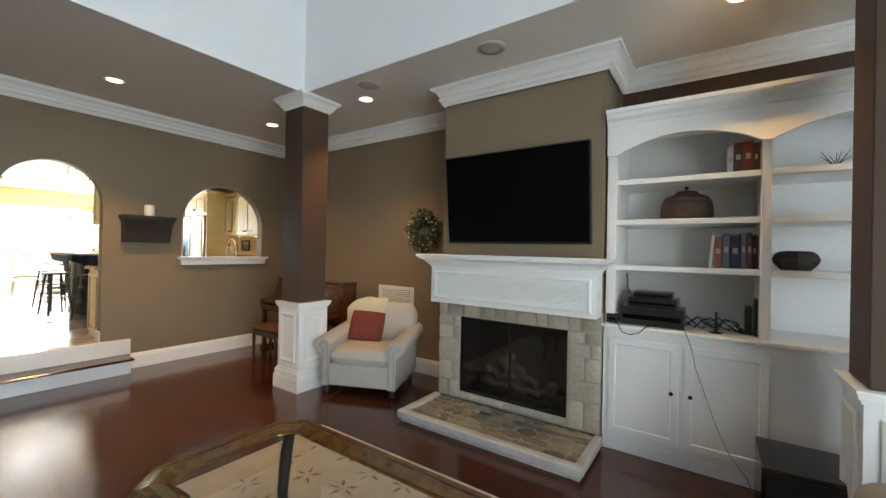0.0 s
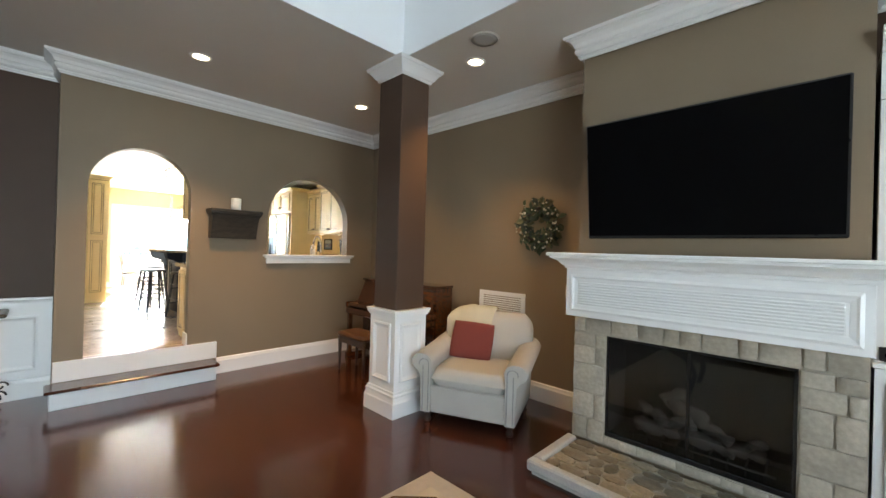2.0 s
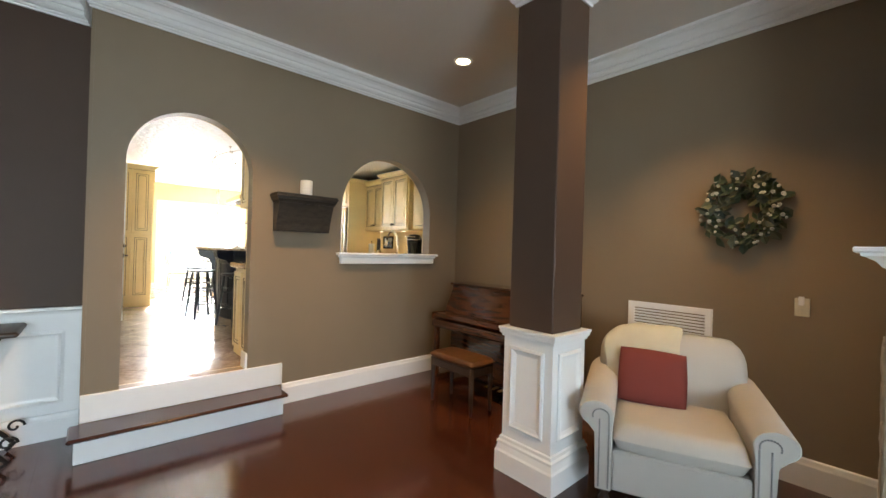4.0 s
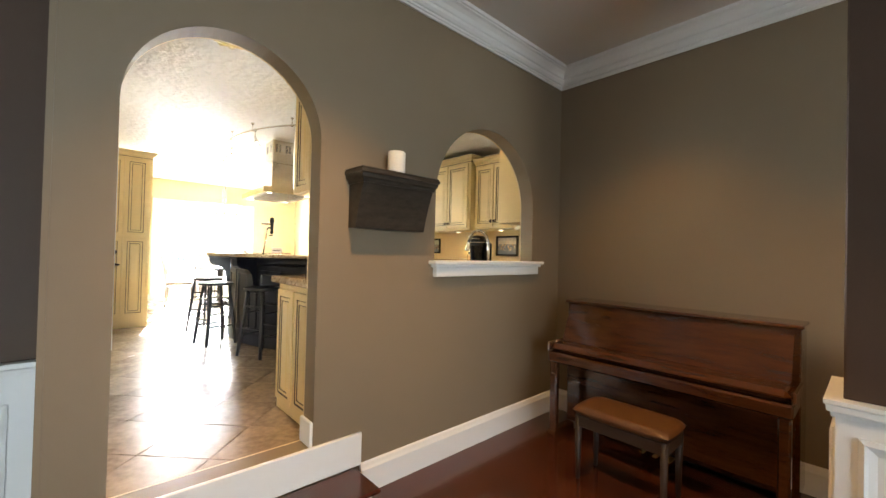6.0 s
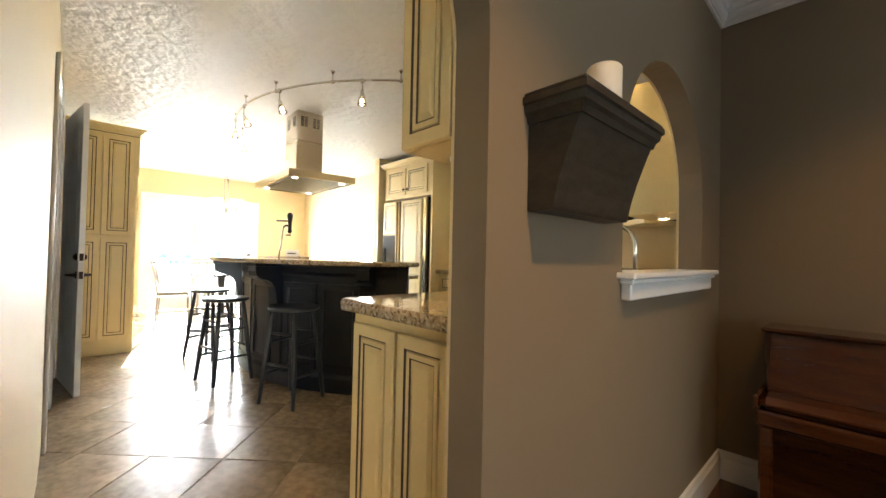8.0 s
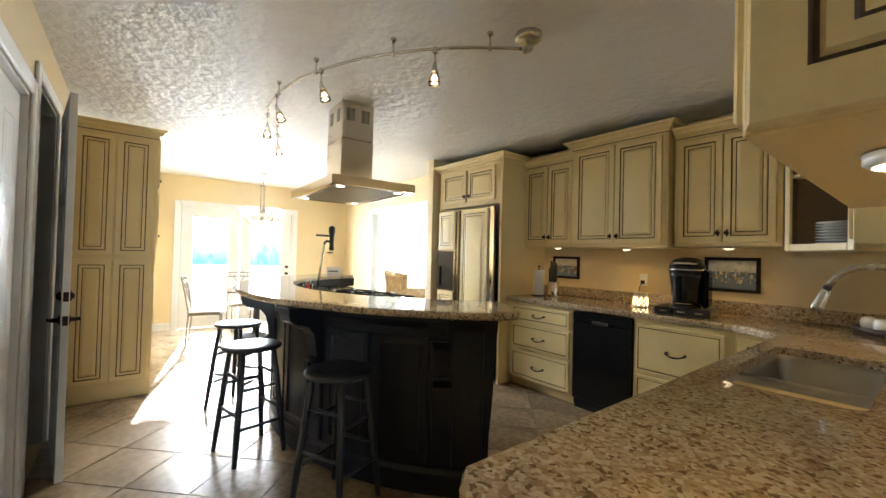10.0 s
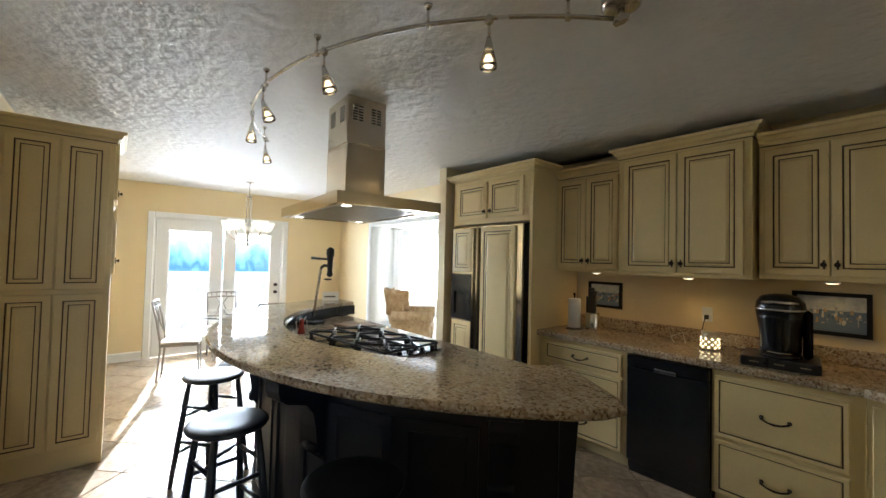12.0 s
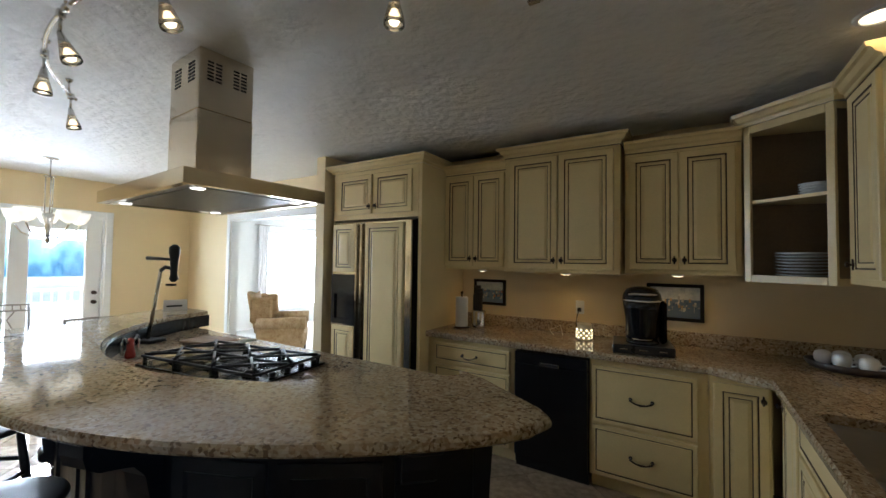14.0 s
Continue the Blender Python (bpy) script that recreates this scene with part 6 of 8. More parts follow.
b = Mesh().box(-10.9, -8.1, -0.6, -0.5, KIT_FLOOR, KIT_CEIL).box(-11.0, -10.9, -0.6, 0.62, KIT_FLOOR, KIT_CEIL).box(-8.1, -8.0, -0.6, 0.62, KIT_FLOOR, KIT_CEIL).box(-11.0, -8.0, -0.6, 0.62, KIT_CEIL, KIT_CEIL + 0.1).box(-11.0, -8.0, -0.6, 0.62, KIT_FLOOR - 0.1, KIT_FLOOR - 0.01)
setting("wall_closet", b, M_WHITEWALL, "plain closet behind the doors")

# glazed double doors
def glazed_door(y0, y1, handle):
    d = thing("door_glazed", Matrix.Translation((WEST - 0.06, y0, KIT_FLOOR + 0.01)) @ pose(0, 0, 0, 0, 0, 90), "white glazed door leading to the deck", "door", "glazed doors", kind="structure")
    w, h = y1 - y0, DTOP - KIT_FLOOR - 0.02
    for x0, x1, z0, z1 in ((0, 0.165, 0, h), (w - 0.165, w, 0, h), (0.1655, w - 0.1655, 0, 0.24), (0.1655, w - 0.1655, h - 0.17, h)):
        part("frame", Mesh().box(x0, x1, -0.022, 0.022, z0, z1, 0.004), M_TRIM, d)
    g = part("pane", Mesh().box(0.166, w - 0.166, -0.003, 0.003, 0.241, h - 0.171), M_GLASS, d, "clear glass pane")
    g.visible_shadow = False
    b = Mesh()
    for x0, x1, z0, z1 in ((0.166, 0.18, 0.241, h - 0.171), (w - 0.18, w - 0.166, 0.241, h - 0.171), (0.181, w - 0.181, 0.241, 0.255), (0.181, w - 0.181, h - 0.185, h - 0.171)):
        b.box(x0, x1, -0.016, -0.0035, z0, z1, 0.003)
    part("bead", b, M_TRIM, d)
    if handle:
        for z in (0.93, 1.06):
            part("knob", Mesh().lathe([(0.028, 0), (0.028, 0.006), (0.012, 0.01), (0.012, 0.03), (0.026, 0.04), (0.026, 0.055), (0.01, 0.062)], 14, Matrix.Translation((w - 0.07, -0.022, z)) @ pose(0, 0, 0, 90, 0, 0)), M_BRONZE, d, "dark bronze knob")


mid = (DY0 + DY1) / 2
glazed_door(DY0 + 0.025, mid - 0.012, False)
glazed_door(mid + 0.012, DY1 - 0.025, True)
c = Mesh()
for y0, y1, z0, z1 in ((DY0 - 0.085, DY0, KIT_FLOOR, DTOP + 0.085), (DY1, DY1 + 0.085, KIT_FLOOR, DTOP + 0.085), (DY0 + 0.0005, DY1 - 0.0005, DTOP, DTOP + 0.085)):
    c.box(WEST, WEST + 0.02, y0, y1, z0, z1, 0.006)
c.box(WEST - 0.13, WEST - 0.001, DY0, DY0 + 0.022, KIT_FLOOR, DTOP).box(WEST - 0.13, WEST - 0.001, DY1 - 0.022, DY1, KIT_FLOOR, DTOP).box(WEST - 0.13, WEST - 0.001, DY0 + 0.023, DY1 - 0.023, DTOP - 0.018, DTOP)
setting("trim_french_door_casing", c, M_TRIM, "white casing of the glazed doors", "trim")

# sunroom window with sheer curtain and a patterned wing chair
w = thing("window_sunroom", Matrix.Translation((SRX - 0.06, 8.075, 0.78)) @ pose(0, 0, 0, 0, 0, 90), "wide white window letting in strong daylight", "window", kind="structure")
for x in (-1.0, 0.0, 1.0):
    part("window_frame", Mesh().box(x - 0.025, x + 0.025, -0.03, 0.03, 0, 1.8, 0.005), M_TRIM, w)
for z in (0.0, 0.9, 1.77):
    part("window_frame", Mesh().box(-0.97, 0.97, -0.025, 0.025, z, z + 0.03, 0.005), M_TRIM, w)
part("window_sill", Mesh().box(-1.1, 1.1, -0.12, -0.062, -0.05, -0.005, 0.006), M_TRIM, w)
for x in (-0.5, 0.5):
    part("pane", Mesh().box(x - 0.47, x + 0.47, -0.003, 0.003, 0.03, 1.77), M_GLASS, w).visible_shadow = False
cu = Mesh()
rows = []
for k in range(9):
    z = 0.55 + 2.15 * k / 8
    rows.append([(SRX + 0.10 + 0.02 * math.sin(i * 1.5), 6.78 + 0.016 * i * (1 - 0.15 * math.sin(math.pi * k / 8)), z) for i in range(17)])
cu.grid(rows)
solid("curtain", cu, tex_mat("sheer_white_curtain", (0.8, 0.8, 0.8), 0.9, 0, 5, 0.04, 200), "sheer white curtain hanging beside the window", "curtain")
b = Mesh().tube([(SRX + 0.10, 6.7, 2.72), (SRX + 0.10, 9.2, 2.72)], 0.012, 8).lathe([(0.004, 0), (0.02, 0.02), (0.004, 0.04)], 10, Matrix.Translation((SRX + 0.10, 6.7, 2.72)) @ pose(0, 0, 0, 90, 0, 0))
b.box(SRX, SRX + 0.11, 6.80, 6.82, 2.71, 2.73).box(SRX, SRX + 0.11, 9.10, 9.12, 2.71, 2.73)
solid("curtain_rod", b, M_NICKEL, "slim metal curtain rod above the window", "curtain rod")
WC = thing("wing_chair", pose(-13.2, 5.62, KIT_FLOOR - 0.004, 0, 0, 138) @ Matrix.Diagonal((1.05, 1.05, 1.0, 1)), "gold patterned wing chair in the sunroom", "armchair")
gold = tex_mat("gold_damask", (0.36, 0.21, 0.085), 0.85, 0, 14, 0.3, 60, 0.2, None, (0.52, 0.38, 0.22))
part("seat", Mesh().box(-0.33, 0.33, -0.38, 0.3, 0.16, 0.44, 0.05), gold, WC)
part("backrest", Mesh().grid([[(0.34 * u * (1 - 0.25 * max(0, v - 0.75) * 4 * abs(u)), 0.30 + 0.12 * v + s * 0.07 * (1 if abs(u) < 0.99 else 0), 0.40 + 0.60 * v + 0.05 * (1 - u * u) * (v > 0.95)) for s, u in [(-1, -1), (-1, -0.5), (-1, 0), (-1, 0.5), (-1, 1), (1, 1), (1, 0.5), (1, 0), (1, -0.5), (1, -1)]] for v in (0, 0.25, 0.5, 0.75, 0.9, 1.0)], close=True), gold, WC)
for s in (-1, 1):
    part("arm", Mesh().box(s * 0.40 - 0.075, s * 0.40 + 0.075, -0.36, 0.3, 0.16, 0.56, 0.02).tube([(s * 0.41, -0.38, 0.57), (s * 0.41, 0.3, 0.57)], 0.095, 14), gold, WC)
    part("wing", Mesh().box(s * 0.37 - 0.035, s * 0.37 + 0.035, 0.10, 0.40, 0.58, 0.98, 0.03), gold, WC)
for x in (-0.32, 0.32):
    for y in (-0.33, 0.28):
        part("leg", Mesh().tube([(x, y, 0), (x, y, 0.165)], [0.018, 0.028], 8), M_DARKWOOD, WC)

# chandelier
CHD = thing("chandelier", Matrix.Translation((-13.27, 2.77, KIT_CEIL)), "pewter chandelier with five frosted glass bowls", "chandelier")
part("canopy", Mesh().lathe([(0.065, -0.001), (0.06, -0.015), (0.02, -0.03)], 20), M_NICKEL, CHD)
b = Mesh().tube([(0, 0, -0.03), (0, 0, -0.2)], 0.006, 8)
for a in range(3):
    x, y = 0.035 * math.cos(a * 2.1), 0.035 * math.sin(a * 2.1)
    b.tube([(x, y, -0.2), (x, y, -0.60)], 0.006, 8)
b.lathe([(0.05, -0.2), (0.05, -0.21), (0.01, -0.215)], 14).lathe([(0.01, -0.59), (0.05, -0.61), (0.03, -0.74), (0.015, -0.86), (0.025, -0.89), (0.004, -0.93)], 14)
part("stem", b, M_NICKEL, CHD)
M_FROST = glow_mat("frosted_glass_glow", (1.0, 0.87, 0.66), 0.33)
for k in range(5):
    a = 2 * math.pi * k / 5 + 0.4
    ca, sa = math.cos(a), math.sin(a)
    path = [(0.02 * ca, 0.02 * sa, -0.84), (0.11 * ca, 0.11 * sa, -0.865), (0.21 * ca, 0.21 * sa, -0.81), (0.26 * ca, 0.26 * sa, -0.73), (0.26 * ca, 0.26 * sa, -0.705)]
    arm = part("arm", Mesh().tube(path, 0.009, 8), M_NICKEL, CHD)
    part("shade", Mesh().lathe([(0.025, -0.575), (0.06, -0.55), (0.085, -0.50), (0.10, -0.445), (0.097, -0.445), (0.08, -0.5), (0.05, -0.545), (0.01, -0.56)], 20, Matrix.Translation((0.26 * ca, 0.26 * sa, -0.13)), ends=False), M_FROST, arm, "frosted glass bowl, lit")

# dining table and metal chairs
TB = thing("dining_table", Matrix.Translation((-13.35, 2.75, KIT_FLOOR)), "round glass dining table on a metal pedestal", "table")
part("tabletop", Mesh().lathe([(0.55, 0.735), (0.56, 0.74), (0.56, 0.748), (0.55, 0.752)], 40), M_GLASS, TB).visible_shadow = False
part("pedestal", Mesh().lathe([(0.3, 0), (0.28, 0.03), (0.06, 0.06), (0.045, 0.4), (0.06, 0.68), (0.2, 0.72), (0.2, 0.734)], 24), M_IRON, TB)
def dining_chair(m, first=None):
    c = thing("dining_chair", m, "pewter metal dining chair with crossed back and taupe seat", "chair", "dining chairs")
    met = bpy.data.materials.get("pewter_metal") or tex_mat("pewter_metal", (0.32, 0.30, 0.28), 0.4, 0.9, 12, 0.1, 90)
    for s in (-1, 1):
        part("back_leg", Mesh().tube([(s * 0.19, 0.22, 0), (s * 0.2, 0.19, 0.44), (s * 0.205, 0.24, 0.75), (s * 0.21, 0.29, 0.98)], 0.012, 8), met, c)
        part("front_leg", Mesh().tube([(s * 0.2, -0.22, 0), (s * 0.2, -0.2, 0.44)], 0.012, 8), met, c)
        part("curved_bar", Mesh().tube([(s * 0.19, 0.22, 0.58), (s * 0.07, 0.235, 0.68), (s * 0.02, 0.25, 0.8), (s * 0.09, 0.275, 0.9)], 0.008, 6), met, c)
    for z, y in ((0.97, 0.288), (0.9, 0.274)):
        part("rail", Mesh().tube([(-0.208, y, z), (0, y + 0.012, z + 0.008), (0.208, y, z)], 0.011, 8), met, c)
    for x in (-0.14, -0.07, 0.0, 0.07, 0.14):
        part("spindle", Mesh().tube([(x, 0.278, 0.905), (x, 0.292, 0.965)], 0.006, 6), met, c)
    part("seat", pillow_mesh(0.44, 0.44, 0.05, Matrix.Translation((0, 0, 0.455)), 0.4), bpy.data.materials.get("taupe_seat_cloth") or tex_mat("taupe_seat_cloth", (0.30, 0.26, 0.22), 0.9, 0, 8, 0.1, 300, 0.2), c, "taupe upholstered seat")
    part("seat_frame", Mesh().tube([(-0.21, -0.21, 0.43), (0.21, -0.21, 0.43), (0.205, 0.2, 0.43), (-0.205, 0.2, 0.43)], 0.011, 8, closed=True), met, c)
    return c
dc = dining_chair(pose(-13.25, 2.02, KIT_FLOOR, 0, 0, 168))
copy_thing(dc, pose(-14.08, 2.68, KIT_FLOOR, 0, 0, 92))
copy_thing(dc, pose(-12.62, 2.97, KIT_FLOOR, 0, 0, 260))

# outdoors: deck, railing, ground, far trees and sky
M_DECK = wood_mat("grey_weathered_deck", (0.42, 0.40, 0.38), (0.60, 0.58, 0.55), 0.7, 4, (1, 14, 14))
b = Mesh()
for k in range(24):
    y = -0.4 + 0.145 * k
    b.box(-18.4, WEST - 0.145, y, y + 0.138, KIT_FLOOR - 0.09, KIT_FLOOR - 0.05)
tagged(solid("deck", b, M_DECK, "grey weathered board deck", "deck"), kind="structure")
RL = thing("deck_railing", Matrix.Translation((-18.3, 0, KIT_FLOOR - 0.05)), "white painted deck railing", "railing")
part("top_rail", Mesh().box(-0.05, 0.05, -0.4, 6.0, 0.92, 0.96, 0.005), M_TRIM, RL)
part("bottom_rail", Mesh().box(-0.03, 0.03, -0.4, 6.0, 0.12, 0.16, 0.004), M_TRIM, RL)
for k in range(5):
    part("post", Mesh().box(-0.05, 0.05, -0.4 + 1.5 * k, -0.3 + 1.5 * k, -0.3, 0.919, 0.005), M_TRIM, RL)
bal = Mesh().box(-0.016, 0.016, -0.016, 0.016, 0.161, 0.919).data("baluster", [M_TRIM])
for k in range(42):
    if k % 10:
        part("baluster", bal, None, RL, m=Matrix.Translation((0, -0.35 + 0.15 * k, 0)))
grass = tex_mat("pale_dry_ground", (0.42, 0.42, 0.40), 0.9, 0, 0.6, 0.3, 40, 0.5)
b = Mesh().box(-300, WEST - 0.5, -250, 250, -0.9, -0.8)
setting("ground", b, grass, "pale dry ground reaching away behind the house", "ground")


def backdrop_mat():
    """Distant bright haze with blue-grey woods below a white sky, all painted as glow; it gives off daylight."""
    m = bpy.data.materials.new("far_woods_and_hazy_sky")
    m.use_nodes = True
    nt = m.node_tree
    bsdf = nt.nodes["Principled BSDF"]
    bsdf.inputs["Base Color"].default_value = (0, 0, 0, 1)
    bsdf.inputs["Roughness"].default_value = 1
    co = nt.nodes.new("ShaderNodeTexCoord")
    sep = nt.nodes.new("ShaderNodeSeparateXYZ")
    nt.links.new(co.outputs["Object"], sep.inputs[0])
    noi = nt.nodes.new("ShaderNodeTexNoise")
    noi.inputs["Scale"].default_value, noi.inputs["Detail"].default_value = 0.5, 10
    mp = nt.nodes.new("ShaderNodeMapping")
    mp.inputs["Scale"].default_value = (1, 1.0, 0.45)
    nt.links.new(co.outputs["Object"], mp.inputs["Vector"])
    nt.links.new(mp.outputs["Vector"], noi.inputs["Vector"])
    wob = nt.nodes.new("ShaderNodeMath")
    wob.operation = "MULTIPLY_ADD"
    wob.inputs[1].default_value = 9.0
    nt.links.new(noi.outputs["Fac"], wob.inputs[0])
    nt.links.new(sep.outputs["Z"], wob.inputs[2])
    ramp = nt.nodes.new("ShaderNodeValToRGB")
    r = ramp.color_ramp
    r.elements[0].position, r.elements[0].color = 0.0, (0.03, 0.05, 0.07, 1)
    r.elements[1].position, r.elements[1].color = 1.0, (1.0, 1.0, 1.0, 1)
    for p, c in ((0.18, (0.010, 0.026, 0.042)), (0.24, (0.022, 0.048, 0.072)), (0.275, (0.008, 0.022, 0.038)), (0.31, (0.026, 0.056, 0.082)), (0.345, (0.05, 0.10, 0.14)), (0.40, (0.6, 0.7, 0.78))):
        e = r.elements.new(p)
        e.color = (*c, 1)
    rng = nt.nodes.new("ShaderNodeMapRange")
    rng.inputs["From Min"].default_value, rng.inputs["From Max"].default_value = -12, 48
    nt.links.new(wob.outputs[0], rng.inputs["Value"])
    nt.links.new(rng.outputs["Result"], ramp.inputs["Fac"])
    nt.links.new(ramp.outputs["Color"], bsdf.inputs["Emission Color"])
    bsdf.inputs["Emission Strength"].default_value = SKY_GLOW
    return m


# strength of the painted sheet's own glow, in place of outdoor daylight
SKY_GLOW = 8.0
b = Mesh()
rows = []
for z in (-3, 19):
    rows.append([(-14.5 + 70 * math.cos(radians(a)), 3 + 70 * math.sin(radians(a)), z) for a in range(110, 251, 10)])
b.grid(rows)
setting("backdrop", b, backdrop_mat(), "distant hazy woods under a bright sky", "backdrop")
# ---------------------------------------------------------------- lights and small things
def downlight(x, y, z):
    d = thing("downlight", Matrix.Translation((x, y, z)), "round recessed downlight with a white trim, lit", "downlight", "recessed downlights")
    part("trim_ring", Mesh().lathe([(0.068, -0.0005), (0.095, -0.0005), (0.093, -0.006), (0.07, -0.008)], 28, ends=False), M_TRIM, d)
    part("lens", Mesh().lathe([(0.068, -0.002), (0.05, -0.004), (0.004, -0.005)], 24), M_CANGLOW, d, "glowing warm lens")


for x, y, _ in DOWNLIGHTS:
    downlight(x, y, LOW_CEIL)
for x, y in ((-1.517, 2.97), (-2.985, 2.97)):
    d = thing("ceiling_speaker", Matrix.Translation((x, y, LOW_CEIL)), "round grey ceiling speaker with a mesh grille", "speaker", "ceiling speakers")
    part("ring", Mesh().lathe([(0.115, -0.0005), (0.128, -0.0005), (0.125, -0.007), (0.115, -0.008)], 28, ends=False), M_CEIL, d)
    part("grille", Mesh().lathe([(0.115, -0.003), (0.07, -0.005), (0.004, -0.006)], 28), tex_mat("perforated_grille", (0.50, 0.49, 0.46), 0.7, 0, 200, 0.3, 500) if x > -2 else bpy.data.materials["perforated_grille"], d)

# wreath
WR = thing("wreath", Matrix.Translation((-3.08, NY - 0.005, 1.88)) @ Matrix.Diagonal((0.94, 1.0, 0.94, 1)), "leafy green wreath with pale flowers on the wall", "wreath")
part("ring", Mesh().tube([(0.19 * math.cos(a), -0.04, 0.19 * math.sin(a)) for a in [2 * math.pi * k / 32 for k in range(32)]], 0.024, 8, closed=True), M_DARKWOOD, WR, "twisted twig ring")
def leaf_mesh(l, w):
    b = Mesh()
    n = b.verts([(0, 0, 0), (w * 0.8, -0.006, l * 0.35), (w, -0.01, l * 0.6), (0, -0.002, l), (-w, -0.01, l * 0.6), (-w * 0.8, -0.006, l * 0.35), (0, 0.006, l * 0.5)])
    for i in range(6):
        b.face((n + i, n + (i + 1) % 6, n + 6))
    return b
leaf_mats = [tex_mat("wreath_leaf_%s" % nme, c, 0.6, 0, 20, 0.2, 90, random_tone=0.3) for nme, c in (("green", (0.045, 0.07, 0.03)), ("olive", (0.09, 0.09, 0.04)), ("dark", (0.03, 0.045, 0.03)))]
leaf_data = [leaf_mesh(0.088, 0.026).data("leaf", [m]) for m in leaf_mats]
rr = random.Random(7)
for k in range(270):
    a, rad = rr.uniform(0, 2 * math.pi), 0.19 + rr.uniform(-0.065, 0.075)
    m = Matrix.Translation((rad * math.cos(a), -0.04 - rr.uniform(0, 0.05), rad * math.sin(a))) @ Euler((rr.uniform(-1.1, 0.4), rr.uniform(0, 6.28), rr.uniform(-0.8, 0.8))).to_matrix().to_4x4() @ Matrix.Diagonal((1, 1, 1, 1)) * 1.0
    s = rr.uniform(0.7, 1.35)
    part("leaf", leaf_data[k % 3], None, WR, m=m @ Matrix.Diagonal((s, s, s, 1)))
petal = tex_mat("pale_dried_flower", (0.50, 0.47, 0.38), 0.8, 0, 20, 0.2, 90, random_tone=0.2)
fl = Mesh().lathe([(0.004, 0), (0.014, 0.004), (0.022, 0.012), (0.012, 0.014), (0.004, 0.01)], 7).data("flower", [petal])
for k in range(56):
    a, rad = rr.uniform(0, 2 * math.pi), 0.2 + rr.uniform(-0.05, 0.09)
    s = rr.uniform(0.35, 0.75)
    part("flower", fl, None, WR, m=Matrix.Translation((rad * math.cos(a), -0.08 - rr.uniform(0, 0.03), rad * math.sin(a))) @ pose(0, 0, 0, 90 + rr.uniform(-40, 40), rr.uniform(-40, 40), 0) @ Matrix.Diagonal((s, s, s, 1)))
# return-air grille behind the armchair, wall control
G = thing("air_grille", Matrix.Translation((-3.58, NY, 0.72)), "white return-air grille on the wall behind the armchair", "grille")
part("frame", Mesh().slab([(-0.32, 0), (0.32, 0), (0.32, 0.40), (-0.32, 0.40)], [[(-0.27, 0.05), (0.27, 0.05), (0.27, 0.35), (-0.27, 0.35)]], 0.016, Matrix.Translation((0, -0.017, 0))), M_TRIM, G)
for k in range(12):
    part("slat", Mesh().box(-0.269, 0.269, -0.012, -0.003, 0.055 + 0.0245 * k, 0.071 + 0.0245 * k, 0.002), M_TRIM, G)
C = thing("wall_control", Matrix.Translation((-2.745, NY, 1.14)), "cream wall switch with a sliding cover", "switch")
part("plate", Mesh().box(-0.04, 0.04, -0.008, -0.0005, 0, 0.125, 0.003), tex_mat("cream_plastic", (0.62, 0.58, 0.45), 0.4), C)
part("toggle", Mesh().box(-0.02, 0.012, -0.024, -0.0085, 0.075, 0.135, 0.005), M_TRIM, C)
C = thing("doorbell_button", Matrix.Translation((WX - 0.36, RET - 0.01, 1.12)), "small white switch plate beside the wainscot", "switch")
part("plate", Mesh().box(-0.02, -0.0005, -0.04, 0.0, 0, 0.02, 0.002), M_TRIM, C)

# ---- bookcase contents
def book(x, z, w, h, d, col, tilt=0.0, label="", y=3.68, band=True):
    name = "cloth_%d_%d_%d" % tuple(int(c * 100) for c in col)
    mt = bpy.data.materials.get(name) or tex_mat(name, col, 0.5, 0, 15, 0.15, 120)
    b = thing("book", Matrix.Translation((x, y, z)) @ pose(0, 0, 0, 0, tilt, 0), label, "book", "books on the shelves")
    part("cover", Mesh().box(0, 0.003, 0, d, 0, h, 0.001).box(w - 0.003, w, 0, d, 0, h, 0.001).box(0.0031, w - 0.0031, 0, 0.003, 0, h, 0.001), mt, b)
    part("pages", Mesh().box(0.0032, w - 0.0032, 0.004, d - 0.004, 0.004, h - 0.004), bpy.data.materials.get("paper") or tex_mat("paper", (0.7, 0.66, 0.55), 0.9, 0, 40, 0.1, 200), b)
    if band:
        part("spine_title", Mesh().box(w * 0.25, w * 0.75, -0.0009, -0.0002, h * 0.45, h * 0.62), M_SPINE, b, "pale unreadable spine lettering")
M_SPINE = tex_mat("pale_gilt_lettering", (0.5, 0.42, 0.28), 0.4, 0, 60, 0.3, 200)
RED, NAVY, BLK, BRN, WHT, GRY = (0.30, 0.04, 0.03), (0.02, 0.03, 0.07), (0.02, 0.02, 0.025), (0.13, 0.05, 0.03), (0.6, 0.6, 0.56), (0.12, 0.15, 0.18)
x = 0.155
for w, h, c, l in ((0.035, 0.21, WHT, "slim white book standing upright"), (0.055, 0.235, BRN, "thick dark red leather book"), (0.06, 0.24, RED, "thick red leather book with dark bands"), (0.03, 0.22, BRN, "thin brown book between red volumes"), (0.06, 0.225, RED, "thick red leather book with dark bands")):
    book(x, 2.258, w, h, 0.17, c, 0, l)
    x += w + 0.002
x = 0.04
